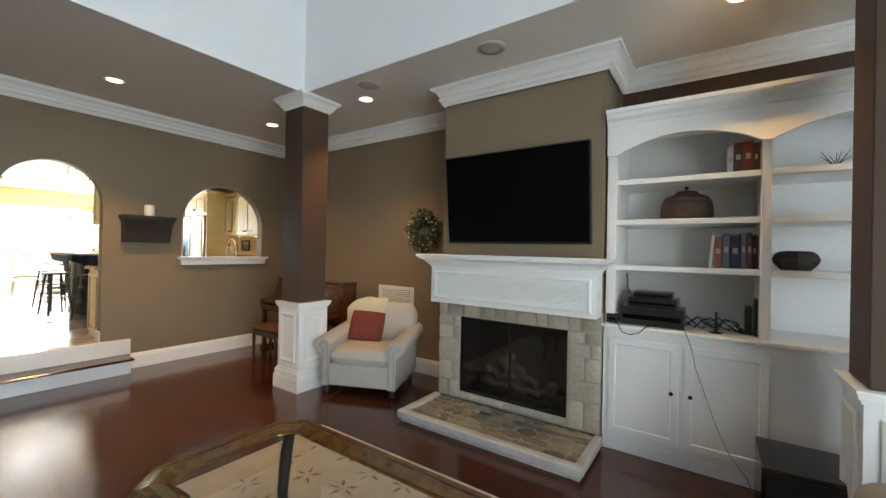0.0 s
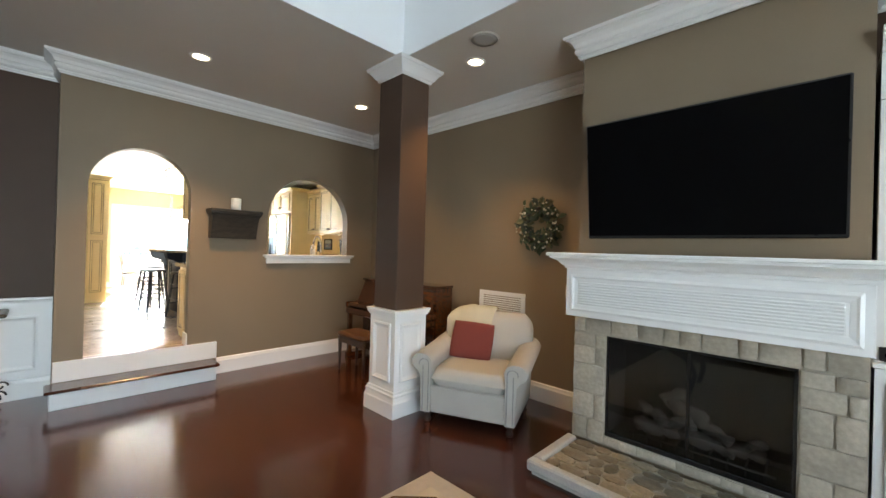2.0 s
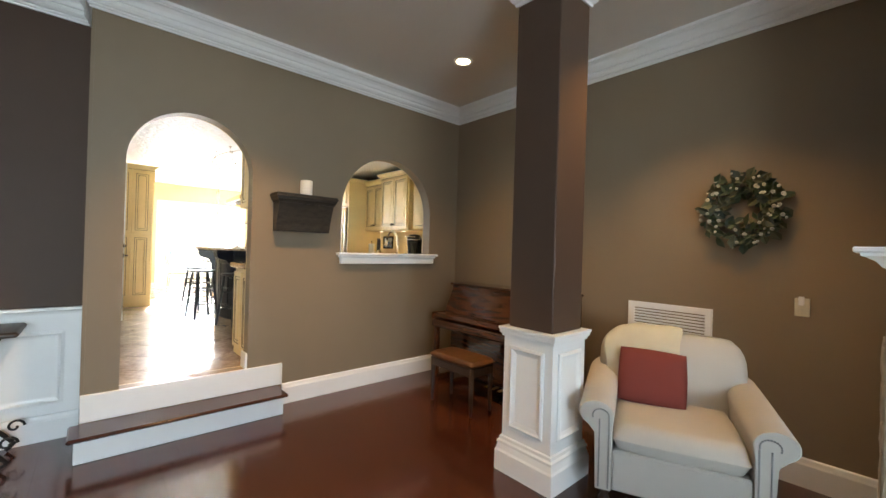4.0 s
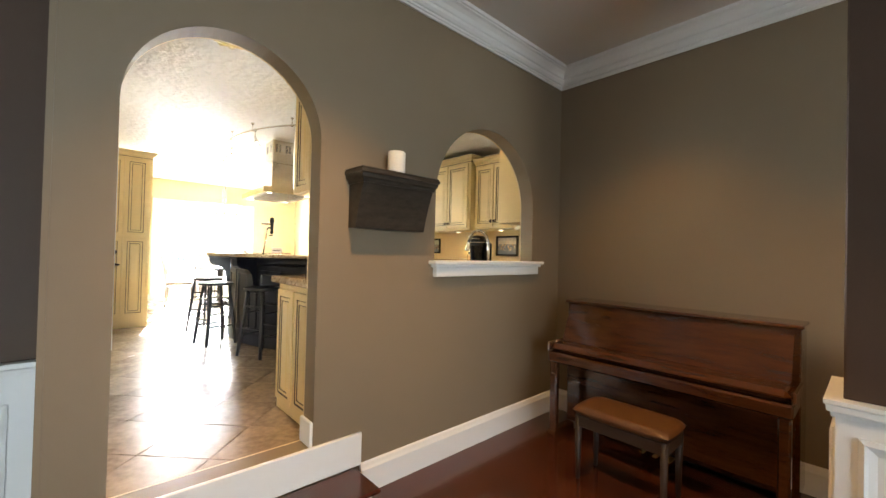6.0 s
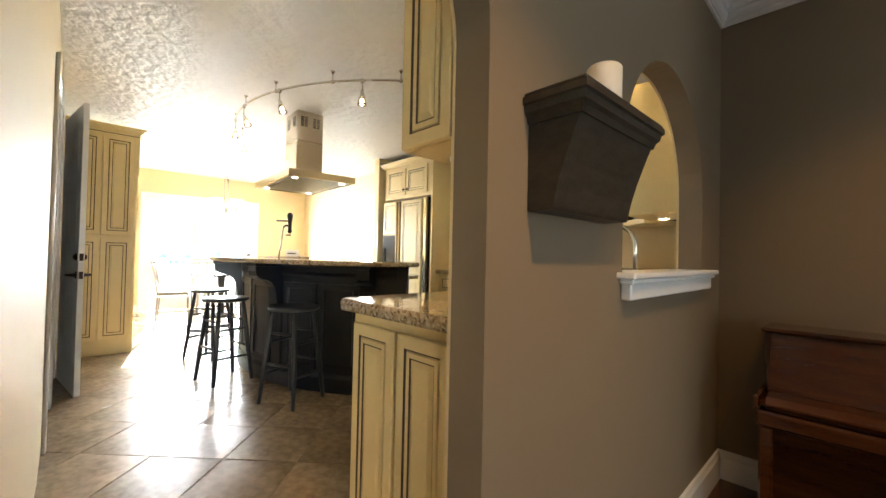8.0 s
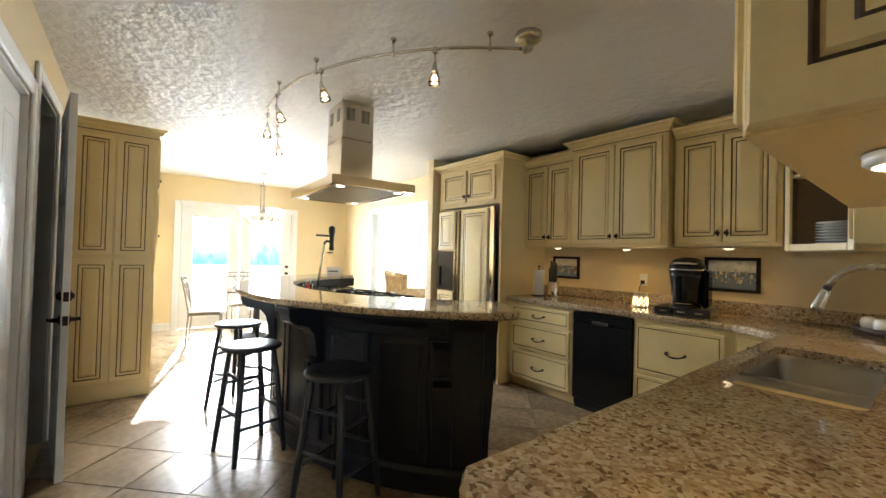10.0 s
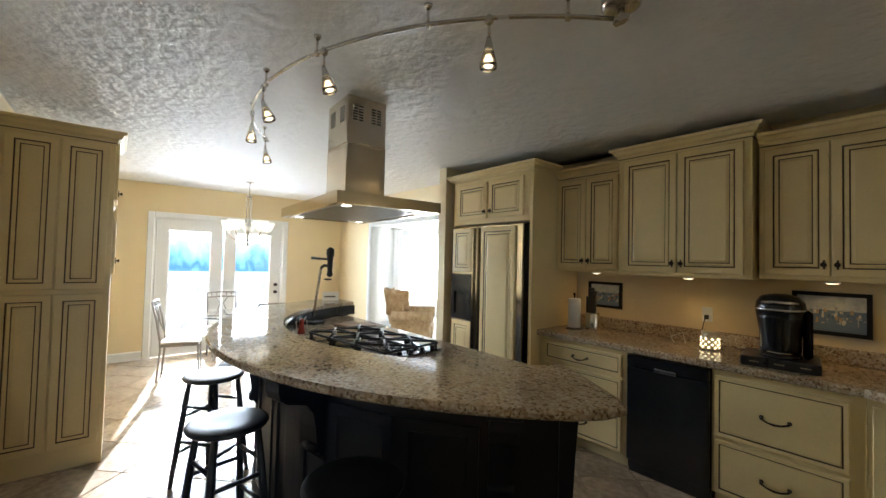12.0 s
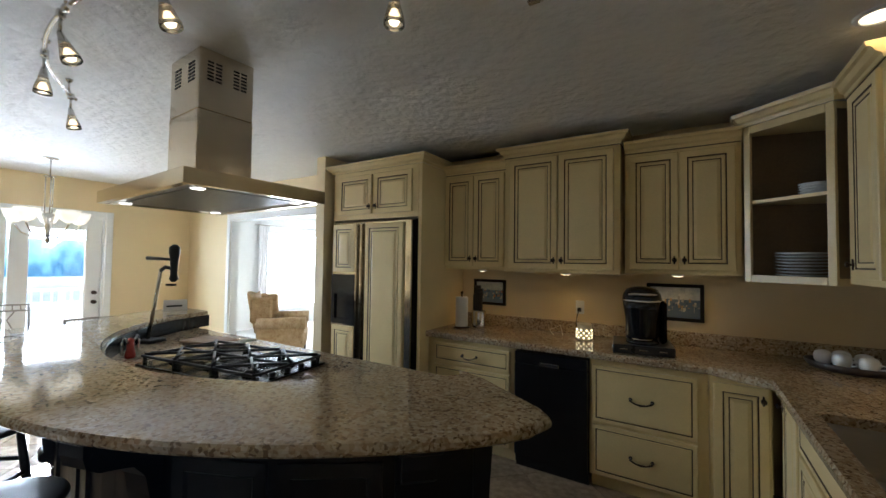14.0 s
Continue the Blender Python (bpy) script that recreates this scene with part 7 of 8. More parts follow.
for w, h, c, l in ((0.02, 0.255, WHT, "slim white book leaning on its neighbour"), (0.05, 0.24, (0.25, 0.09, 0.05), "rust brown paperback standing upright"), (0.045, 0.265, GRY, "tall grey-green book standing upright"), (0.06, 0.25, NAVY, "thick dark blue book with pale lettering"), (0.035, 0.265, GRY, "tall grey-blue book standing upright"), (0.03, 0.27, BRN, "narrow brown book standing upright"), (0.022, 0.25, BLK, "thin black book standing upright"), (0.03, 0.245, BRN, "narrow dark red book standing upright"), (0.03, 0.25, BLK, "thin black book standing upright")):
    book(x, 1.543, w, h, 0.17, c, 6 if x < 0.045 else 0, l)
    x += w + (0.02 if x < 0.045 else 0.003)
# woven lidded basket and dark oval box
weave = tex_mat("brown_woven_rattan", (0.10, 0.058, 0.033), 0.6, 0, 30, 0.5, 160, 0.8, 90)
BK = thing("lidded_basket", Matrix.Translation((-0.115, 3.80, 1.923)), "brown woven lidded basket on the shelf", "basket")
part("body", Mesh().lathe([(0.17, 0), (0.19, 0.03), (0.185, 0.12), (0.175, 0.15)], 26, Matrix.Diagonal((1, 0.8, 1, 1))), weave, BK)
part("lid", Mesh().lathe([(0.178, 0.151), (0.15, 0.19), (0.09, 0.215), (0.075, 0.235), (0.03, 0.245)], 26, Matrix.Diagonal((1, 0.8, 1, 1))), weave, BK)
part("knob", Mesh().lathe([(0.008, 0.246), (0.008, 0.258), (0.018, 0.268), (0.006, 0.28)], 12), M_BRONZE, BK)
OV = thing("oval_box", Matrix.Translation((0.57, 3.80, 1.543)), "dark woven oval lidded box on the shelf", "box")
part("base", Mesh().lathe([(0.085, 0), (0.125, 0.045), (0.135, 0.075)], 8, Matrix.Diagonal((1, 0.7, 1, 1)), smooth=False), tex_mat("dark_lacquer_weave", (0.028, 0.02, 0.018), 0.5, 0, 40, 0.4, 200, 0.5), OV)
part("lid", Mesh().lathe([(0.137, 0.076), (0.12, 0.115), (0.095, 0.135), (0.05, 0.14)], 8, Matrix.Diagonal((1, 0.7, 1, 1)), smooth=False), bpy.data.materials["dark_lacquer_weave"], OV)
TW = thing("dried_twig_arrangement", Matrix.Translation((0.78, 3.85, 2.258)), "small dried twig decoration on the top shelf", "decoration")
for k in range(9):
    a = k * 0.7
    part("twig", Mesh().tube([(0, 0, 0), (0.03 * math.cos(a), 0.03 * math.sin(a), 0.06), (0.09 * math.cos(a), 0.06 * math.sin(a), 0.10 + 0.02 * (k % 3))], [0.004, 0.003, 0.0015], 5), M_DARKWOOD, TW)
# electronics on the cupboard top
def device(x0, x1, y0, y1, z0, z1, label, lights=False):
    d = thing("media_box", Matrix.Translation((x0, y0, z0)), label, "electronics", "stacked media boxes")
    w, h = x1 - x0, z1 - z0
    part("casing", Mesh().box(0, w, 0, y1 - y0, 0.006, h, 0.004), M_PLASTIC, d)
    part("front_strip", Mesh().box(0.02, w - 0.02, -0.002, -0.0002, h * 0.35, h * 0.6, 0.001), M_SCREEN, d, "glossy display strip")
    for fx in (0.02, w - 0.04):
        part("foot", Mesh().box(fx, fx + 0.02, 0.02, 0.04, 0, 0.0058), M_PLASTIC, d)
device(-0.565, -0.105, 3.555, 3.86, 1.0505, 1.20, "wide black receiver on the cupboard top")
device(-0.51, -0.15, 3.57, 3.84, 1.2015, 1.275, "black disc player stacked on the receiver")
device(-0.47, -0.185, 3.59, 3.80, 1.2765, 1.325, "small black set-top box on top of the stack")
device(-0.665, -0.575, 3.53, 3.65, 1.0505, 1.13, "small black box beside the stack")
R = thing("antenna_stand", Matrix.Translation((0.10, 3.62, 1.0505)), "small black desktop antenna on a round foot", "antenna")
part("foot", Mesh().lathe([(0.045, 0), (0.045, 0.006), (0.012, 0.014)], 18), M_PLASTIC, R)
part("stem", Mesh().tube([(0, 0, 0.012), (0, 0, 0.16)], [0.012, 0.008], 8), M_PLASTIC, R)
R = thing("router", Matrix.Translation((0.30, 3.70, 1.0505)), "upright dark grey router beside the shelf post", "router")
part("casing", Mesh().box(-0.02, 0.02, 0, 0.16, 0.006, 0.21, 0.006), M_PLASTIC, R)
part("stand", Mesh().box(-0.045, 0.045, 0.03, 0.13, 0, 0.0058, 0.002), M_PLASTIC, R)
R = thing("router", Matrix.Translation((0.352, 3.64, 1.0505)), "tall black modem against the shelf post", "router")
part("casing", Mesh().box(-0.018, 0.018, 0, 0.18, 0, 0.27, 0.005), M_PLASTIC, R)
def cable(name, pts, r, mat, label):
    solid(name, Mesh().tube(pts, r, 6), mat, label, "cable")
cable("power_cable", [(-0.11, 3.60, 1.056), (-0.10, 3.50, 1.058), (-0.085, 3.464, 1.05), (-0.05, 3.458, 0.95), (-0.02, 3.458, 0.80), (0.018, 3.457, 0.69), (0.06, 3.456, 0.56), (0.10, 3.455, 0.44), (0.15, 3.455, 0.31), (0.20, 3.455, 0.21), (0.29, 3.45, 0.10), (0.325, 3.43, 0.02)], 0.0042, tex_mat("grey_cable", (0.28, 0.28, 0.29), 0.5), "grey cable hanging down the cupboard front")
cable("black_cable", [(-0.60, 3.54, 1.058), (-0.56, 3.474, 1.056), (-0.53, 3.462, 1.0), (-0.47, 3.458, 0.985), (-0.40, 3.462, 1.01), (-0.36, 3.474, 1.056), (-0.34, 3.55, 1.058)], 0.004, M_PLASTIC, "thin black cable looping over the cupboard edge")
rr = random.Random(11)
for k in range(7):
    pts = [(-0.13 + 0.05 * j + rr.uniform(-0.02, 0.02), 3.74 + rr.uniform(-0.06, 0.06), 1.058 + (0.09 * math.sin(j * 0.75 + k) ** 2 if 0 < j < 8 else 0)) for j in range(9)]
    cable("black_cable", pts, 0.004, M_PLASTIC, "tangled black cable behind the media boxes")
cable("black_cable", [(-0.60, 4.05, 1.45), (-0.59, 4.06, 1.38), (-0.60, 4.08, 1.33), (-0.56, 4.08, 1.25), (-0.55, 3.95, 1.06)], 0.005, M_PLASTIC, "black cable hanging from the shelf back")
SB = thing("subwoofer", Matrix.Translation((0.55, 3.17, 0)), "black box subwoofer on the floor by the cupboards", "speaker")
part("cabinet", Mesh().box(-0.22, 0.22, -0.22, 0.24, 0.02, 0.42, 0.006), M_BLACK, SB)
part("grille", Mesh().box(-0.2, 0.2, -0.232, -0.2205, 0.05, 0.39, 0.006), tex_mat("black_grille_cloth", (0.012, 0.012, 0.012), 0.9, 0, 60, 0.3, 300, 0.4), SB)
for x in (-0.18, 0.18):
    for y in (-0.18, 0.2):
        part("foot", Mesh().lathe([(0.018, 0), (0.02, 0.019)], 10, Matrix.Translation((x, y, 0))), M_PLASTIC, SB)
SO = thing("sofa", Matrix.Translation((1.42, 2.12, 0)), "pale cream sofa with a rounded arm", "sofa")
part("seat", Mesh().box(-0.55, 1.5, -0.35, 0.40, 0.08, 0.44, 0.05), M_LINEN, SO)
part("arm", Mesh().box(-0.78, -0.56, -0.36, 0.45, 0.08, 0.50, 0.05).tube([(-0.68, -0.36, 0.52), (-0.68, 0.46, 0.52)], 0.11, 16), M_LINEN, SO)
part("backrest", Mesh().box(-0.55, 1.5, -0.60, -0.36, 0.08, 0.84, 0.07), M_LINEN, SO)
for x in (-0.7, 1.4):
    for y in (-0.45, 0.38):
        part("leg", Mesh().tube([(x, y, 0), (x, y, 0.085)], [0.018, 0.026], 8), M_DARKWOOD, SO)
# wrought-iron console against the wainscot
CO = thing("console_table", Matrix.Translation((-6.28, -0.42, 0)), "dark console table on scrolled wrought-iron legs", "table")
part("top", Mesh().box(-0.235, 0.2, -0.6, 0.60, 0.87, 0.905, 0.012), M_DARKWOOD, CO)
for s in (-1, 1):
    for x in (-0.19, 0.14):
        pts = [(x, s * 0.50, 0.868), (x, s * 0.44, 0.75), (x, s * 0.33, 0.6), (x, s * 0.30, 0.42), (x, s * 0.38, 0.26), (x, s * 0.50, 0.13), (x, s * 0.56, 0.05), (x, s * 0.52, 0.012)]
        leg = part("leg", Mesh().tube(pts, 0.014, 8), M_IRON, CO, "scrolled iron leg")
        part("scroll", Mesh().tube([(x, s * (0.56 + 0.05 * math.cos(a * 0.5) * (1 - a / 16)), 0.17 + 0.05 * math.sin(a * 0.5) * (1 - a / 16)) for a in range(14)], 0.008, 6), M_IRON, leg)
    part("stretcher", Mesh().tube([(-0.19, s * 0.30, 0.42), (0.14, s * 0.30, 0.42)], 0.01, 6), M_IRON, CO)

# ---- kitchen small things
def puck(x, y, z):
    p = thing("puck_light", Matrix.Translation((x, y, z)), "small round under-cabinet light, lit", "puck light", "under-cabinet lights")
    part("housing", Mesh().lathe([(0.04, -0.0005), (0.04, -0.012), (0.034, -0.016)], 20), M_TRIM, p)
    part("lens", Mesh().lathe([(0.032, -0.0165), (0.02, -0.02), (0.003, -0.021)], 18), M_PUCK, p, "glowing warm lens")
M_PUCK = glow_mat("puck_glow", (1.0, 0.78, 0.48), 1.8)
for x, y, z in PUCKS:
    puck(x, y, z)
M_FRAME = tex_mat("matt_black_frame", (0.008, 0.007, 0.007), 0.7, 0, 10, 0.2, 90, spec=0.2)
def picture(x0, x1, z0, z1, cols, label):
    p = thing("framed_picture", Matrix.Translation(((x0 + x1) / 2, 5.03, z0)), label, "picture", "framed pictures")
    w, h = x1 - x0, z1 - z0
    part("frame", Mesh().slab([(-w / 2, 0), (w / 2, 0), (w / 2, h), (-w / 2, h)], [[(-w / 2 + 0.026, 0.026), (w / 2 - 0.026, 0.026), (w / 2 - 0.026, h - 0.026), (-w / 2 + 0.026, h - 0.026)]], 0.02, Matrix.Translation((0, -0.021, 0))), M_FRAME, p, "black wooden frame")
    bgm = tex_mat("painted_canvas_%d" % int(-x0 * 100), cols[0], 0.5, 0, 18, 0.4, 60, 0.1, None, cols[1])
    part("canvas", Mesh().box(-w / 2 + 0.026, w / 2 - 0.026, -0.008, -0.004, 0.026, h - 0.026), bgm, p)
    part("sky", Mesh().box(-w / 2 + 0.0265, w / 2 - 0.0265, -0.0086, -0.0081, h * 0.58, h - 0.0265), tex_mat("painted_sky_%d" % int(-x0 * 100), (0.36, 0.40, 0.44), 0.5, 0, 14, 0.35, 50, 0.1, None, (0.52, 0.53, 0.52)), p, "pale painted sky")
    r = random.Random(int(-x0 * 100))
    names = [tex_mat("daub_%d_%d" % (int(-x0 * 100), i), c, 0.5, 0, 40, 0.3, 90) for i, c in enumerate(cols[2:])]
    for k in range(60):
        cx, cz = r.uniform(-w / 2 + 0.025, w / 2 - 0.04), 0.03 + (h - 0.10) * (0.2 + 0.5 * r.random())
        ww, hh = r.uniform(0.004, 0.016), r.uniform(0.006, 0.035)
        part("daub", Mesh().box(cx, min(cx + ww, w / 2 - 0.027), -0.0092 - 0.00005 * k, -0.0088, cz, min(cz + hh, h - 0.02)), names[k % len(names)], p)
picture(-9.295, -8.955, 1.52, 1.77, ((0.22, 0.28, 0.36), (0.12, 0.18, 0.28), (0.40, 0.17, 0.08), (0.08, 0.16, 0.30), (0.46, 0.42, 0.36), (0.05, 0.07, 0.11)), "small black-framed painting of a harbour street")
picture(-7.74, -7.355, 1.505, 1.79, ((0.20, 0.27, 0.36), (0.10, 0.15, 0.24), (0.40, 0.27, 0.14), (0.52, 0.48, 0.42), (0.06, 0.10, 0.18), (0.34, 0.33, 0.33)), "wide black-framed painting of a waterfront town")
T = thing("paper_towel", Matrix.Translation((-9.27, 4.72, COUNTER)), "white paper towel roll on a dark wire holder", "paper towel")
part("holder", Mesh().lathe([(0.08, 0), (0.08, 0.006), (0.02, 0.009)], 20).tube([(0, 0, 0.005), (0, 0, 0.31)], 0.006, 8).lathe([(0.003, 0.31), (0.014, 0.325), (0.003, 0.34)], 10), M_BRONZE, T)
part("roll", Mesh().lathe([(0.02, 0.012), (0.056, 0.012), (0.058, 0.02), (0.058, 0.275), (0.056, 0.285), (0.02, 0.285)], 24), tex_mat("white_paper_towel", (0.8, 0.79, 0.76), 0.95, 0, 30, 0.04, 200, 0.3), T)
KB2 = thing("knife_block", pose(-9.13, 4.80, COUNTER, 0, 0, -20), "steel and black knife block full of knives", "knife block")
part("block", Mesh().lathe([(0.07, 0), (0.07, 0.005), (0.075, 0.15), (0.07, 0.16)], 20, Matrix.Diagonal((1, 0.75, 1, 1))), M_STEEL, KB2)
for k in range(7):
    x, y = -0.04 + 0.027 * (k % 4), -0.02 + 0.035 * (k // 4)
    part("knife_handle", Mesh().box(x - 0.0115, x + 0.0115, y - 0.014, y + 0.014, 0.161, 0.31 + 0.028 * ((k * 3) % 4), 0.005), M_PLASTIC, KB2, "black knife handle")
O = thing("wall_outlet", Matrix.Translation((-8.26, 5.03, 1.50)), "white wall outlet with a black plug", "outlet")
part("plate", Mesh().box(-0.036, 0.036, -0.006, -0.0005, 0, 0.115, 0.002), M_TRIM, O)
part("plug", Mesh().box(-0.014, 0.014, -0.04, -0.0065, 0.02, 0.055, 0.004), M_PLASTIC, O)
cable("lamp_cord", [(-8.26, 4.985, 1.535), (-8.27, 4.97, 1.49), (-8.28, 4.97, 1.43), (-8.25, 4.93, 1.36), (-8.23, 4.88, 1.34)], 0.004, M_PLASTIC, "short black cord from outlet to lamp")
cable("lamp_cord", [(-8.19, 4.80, 1.316), (-8.3, 4.86, 1.315), (-8.42, 4.82, 1.315), (-8.48, 4.88, 1.36), (-8.40, 4.92, 1.40), (-8.36, 4.86, 1.316)], 0.004, tex_mat("cream_cord", (0.6, 0.55, 0.42), 0.5), "coiled cream cord on the worktop")
LN = thing("wax_warmer", Matrix.Translation((-8.17, 4.78, COUNTER)), "cream pierced ceramic lantern glowing from inside", "lamp")
part("body", Mesh().lathe([(0.05, 0), (0.058, 0.01), (0.062, 0.06), (0.052, 0.11), (0.058, 0.13), (0.05, 0.132), (0.02, 0.12)], 22), tex_mat("cream_ceramic", (0.66, 0.58, 0.42), 0.35), LN)
M_SPOT = glow_mat("lantern_hole_glow", (1.0, 0.80, 0.45), 1.5)
for j in range(4):
    for i in range(9):
        a = 2 * math.pi * (i + 0.5 * (j % 2)) / 9
        part("light_hole", Mesh().lathe([(0.0075, -0.001), (0.006, 0.0015), (0.001, 0.002)], 8, Matrix.Translation((0.0615 * math.cos(a), 0.0615 * math.sin(a), 0.022 + 0.02 * j)) @ pose(0, 0, 0, 0, 90, math.degrees(a))), M_SPOT, LN, "glowing hole")
CF = thing("coffee_maker", pose(-7.74, 4.64, COUNTER, 0, 0, 8), "black pod coffee maker on a black drawer base", "coffee maker")
base = part("pod_drawer", Mesh().box(-0.19, 0.19, -0.19, 0.16, 0.002, 0.06, 0.006), M_PLASTIC, CF, "black pod drawer")
for x in (-0.12, 0.0, 0.12):
    part("drawer_pull", Mesh().box(x - 0.025, x + 0.025, -0.197, -0.1905, 0.028, 0.036, 0.002), M_NICKEL, base, "small silver pull")
def squashed(profile, sx, sy, mx):
    return Mesh().lathe(profile, 28, mx @ Matrix.Diagonal((sx, sy, 1, 1)))
part("tank", Mesh().box(-0.105, 0.105, -0.03, 0.13, 0.0615, 0.31, 0.03), M_BLACK, CF)
part("brew_shell", squashed([(0.098, 0.0885), (0.102, 0.10), (0.108, 0.22), (0.120, 0.30), (0.126, 0.345)], 1.0, 0.95, Matrix.Translation((0, -0.02, 0))), M_BLACK, CF)
part("head", squashed([(0.126, 0.346), (0.128, 0.36), (0.122, 0.40), (0.10, 0.435), (0.06, 0.45), (0.02, 0.455)], 1.0, 0.98, Matrix.Translation((0, -0.01, 0))), M_BLACK, CF)
part("chrome_band", squashed([(0.1275, 0.348), (0.1305, 0.352), (0.1305, 0.358), (0.1285, 0.362)], 1.0, 0.97, Matrix.Translation((0, -0.012, 0))), M_NICKEL, CF, "thin chrome band")
part("handle", Mesh().tube([(-0.085, -0.10, 0.40), (-0.05, -0.15, 0.405), (0.05, -0.15, 0.405), (0.085, -0.10, 0.40)], 0.009, 8), M_NICKEL, CF, "chrome lid handle")
part("water_tank", Mesh().box(0.107, 0.155, -0.06, 0.11, 0.0615, 0.36, 0.018), M_SCREEN, CF, "smoked water tank")
part("foot", squashed([(0.105, 0.0605), (0.108, 0.07), (0.10, 0.085), (0.03, 0.088)], 1.0, 1.1, Matrix.Translation((0, -0.04, 0))), M_BLACK, CF)
part("drip_tray", squashed([(0.07, 0.0885), (0.07, 0.094), (0.02, 0.096)], 1, 1, Matrix.Translation((0, -0.07, 0))), M_STEEL, CF)
TR = thing("serving_tray", pose(-6.66, 4.74, COUNTER, 0, 0, -38), "dark oval tray with a raised rim", "tray")
part("dish", Mesh().lathe([(0.2, 0.001), (0.215, 0.01), (0.235, 0.045), (0.23, 0.045), (0.21, 0.016), (0.01, 0.012)], 30, Matrix.Diagonal((0.86, 0.62, 1, 1))), M_DARKWOOD, TR)
for i, (x, y) in enumerate(((-0.105, -0.015), (0.0, -0.045), (0.105, -0.01), (-0.05, 0.06), (0.055, 0.06))):
    cup = thing("tea_cup", TR.matrix_basis @ Matrix.Translation((x, y, 0.016)), "small white lidded china pot on the tray", "cup", "cups on the tray")
    part("bowl", Mesh().lathe([(0.025, 0), (0.03, 0.004), (0.044, 0.03), (0.046, 0.055), (0.038, 0.075), (0.036, 0.077), (0.02, 0.085), (0.006, 0.088)], 20), plate, cup)
    part("handle", Mesh().tube([(0.046, 0, 0.05), (0.07, 0, 0.05), (0.072, 0, 0.03), (0.043, 0, 0.022)], 0.005, 6), plate, cup)
# cork press, board, spoon, red-handled tool and card on the island
J = thing("citrus_press", pose(-10.77, 2.76, COUNTER, 0, 0, 25), "tall black lever press clamped on the island worktop", "press")
part("foot", Mesh().box(-0.09, 0.09, -0.07, 0.07, 0.001, 0.025, 0.006), M_IRON, J)
part("column", Mesh().tube([(0, 0, 0.02), (0.04, 0, 0.25), (0.085, 0, 0.52)], [0.014, 0.013, 0.012], 10), M_STEEL, J)
part("bracket", Mesh().tube([(0.085, 0, 0.52), (0.12, 0, 0.545), (0.18, 0, 0.535)], 0.014, 8), M_IRON, J)
part("head", Mesh().lathe([(0.014, 0.44), (0.03, 0.46), (0.022, 0.49), (0.026, 0.6), (0.036, 0.65), (0.034, 0.69), (0.012, 0.71)], 16, Matrix.Translation((0.19, 0, 0))), M_IRON, J)
part("lever", Mesh().tube([(0.18, 0, 0.60), (0.08, 0, 0.605), (-0.03, 0, 0.61)], [0.009, 0.011, 0.014], 8), M_PLASTIC, J)
part("clamp", Mesh().box(0.14, 0.2, -0.02, 0.02, 0.41, 0.425, 0.004), M_IRON, J)
B = thing("cutting_board", pose(-10.42, 3.02, COUNTER, 0, 0, 15), "brown wooden cutting board on the island", "cutting board")
part("board", Mesh().box(-0.17, 0.17, -0.11, 0.11, 0.001, 0.02, 0.006), wood_mat("maple_board", (0.16, 0.09, 0.05), (0.33, 0.21, 0.12), 0.5), B)
part("handle", Mesh().box(0.171, 0.24, -0.025, 0.025, 0.002, 0.018, 0.006), bpy.data.materials["maple_board"], B)
SP = thing("spoon_rest", pose(-10.15, 3.0, COUNTER, 0, 0, -20), "white ceramic spoon rest beside the cooktop", "spoon rest")
part("dish", Mesh().lathe([(0.03, 0.001), (0.05, 0.012), (0.06, 0.03), (0.055, 0.03), (0.03, 0.008)], 18, Matrix.Diagonal((1, 1.3, 1, 1))).tube([(0, 0.06, 0.025), (0, 0.13, 0.035), (0, 0.18, 0.03)], [0.014, 0.012, 0.008], 8), plate, SP)
K2 = thing("corkscrew", pose(-10.33, 2.50, COUNTER, 0, 0, 30), "red and steel winged corkscrew standing on the worktop", "corkscrew")
part("body", Mesh().lathe([(0.026, 0.001), (0.028, 0.02), (0.02, 0.06), (0.018, 0.10), (0.01, 0.12)], 14), tex_mat("red_enamel", (0.42, 0.05, 0.03), 0.25), K2, "red enamel body")
for s in (-1, 1):
    part("arm", Mesh().tube([(0, s * 0.015, 0.09), (0, s * 0.05, 0.13), (0, s * 0.065, 0.10), (0, s * 0.06, 0.03)], 0.007, 8), M_NICKEL, K2, "steel arm")
CD = thing("table_card", pose(-11.42, 3.22, BAR, 0, 0, 75), "small white folded card on the bar top", "card")
part("front", Mesh().box(-0.09, 0.09, -0.001, 0.001, 0, 0.10, 0, 0, pose(0, -0.03, 0.001, -16, 0, 0)), tex_mat("white_card", (0.8, 0.8, 0.8), 0.6), CD)
part("back", Mesh().box(-0.09, 0.09, -0.001, 0.001, 0, 0.10, 0, 0, pose(0, 0.03, 0.001, 16, 0, 0)), bpy.data.materials["white_card"], CD)
part("printed_bars", Mesh().box(-0.07, 0.05, -0.0016, -0.0012, 0.035, 0.05, 0, 0, pose(0, -0.03, 0.001, -16, 0, 0)), M_PLASTIC, CD, "unreadable dark print")

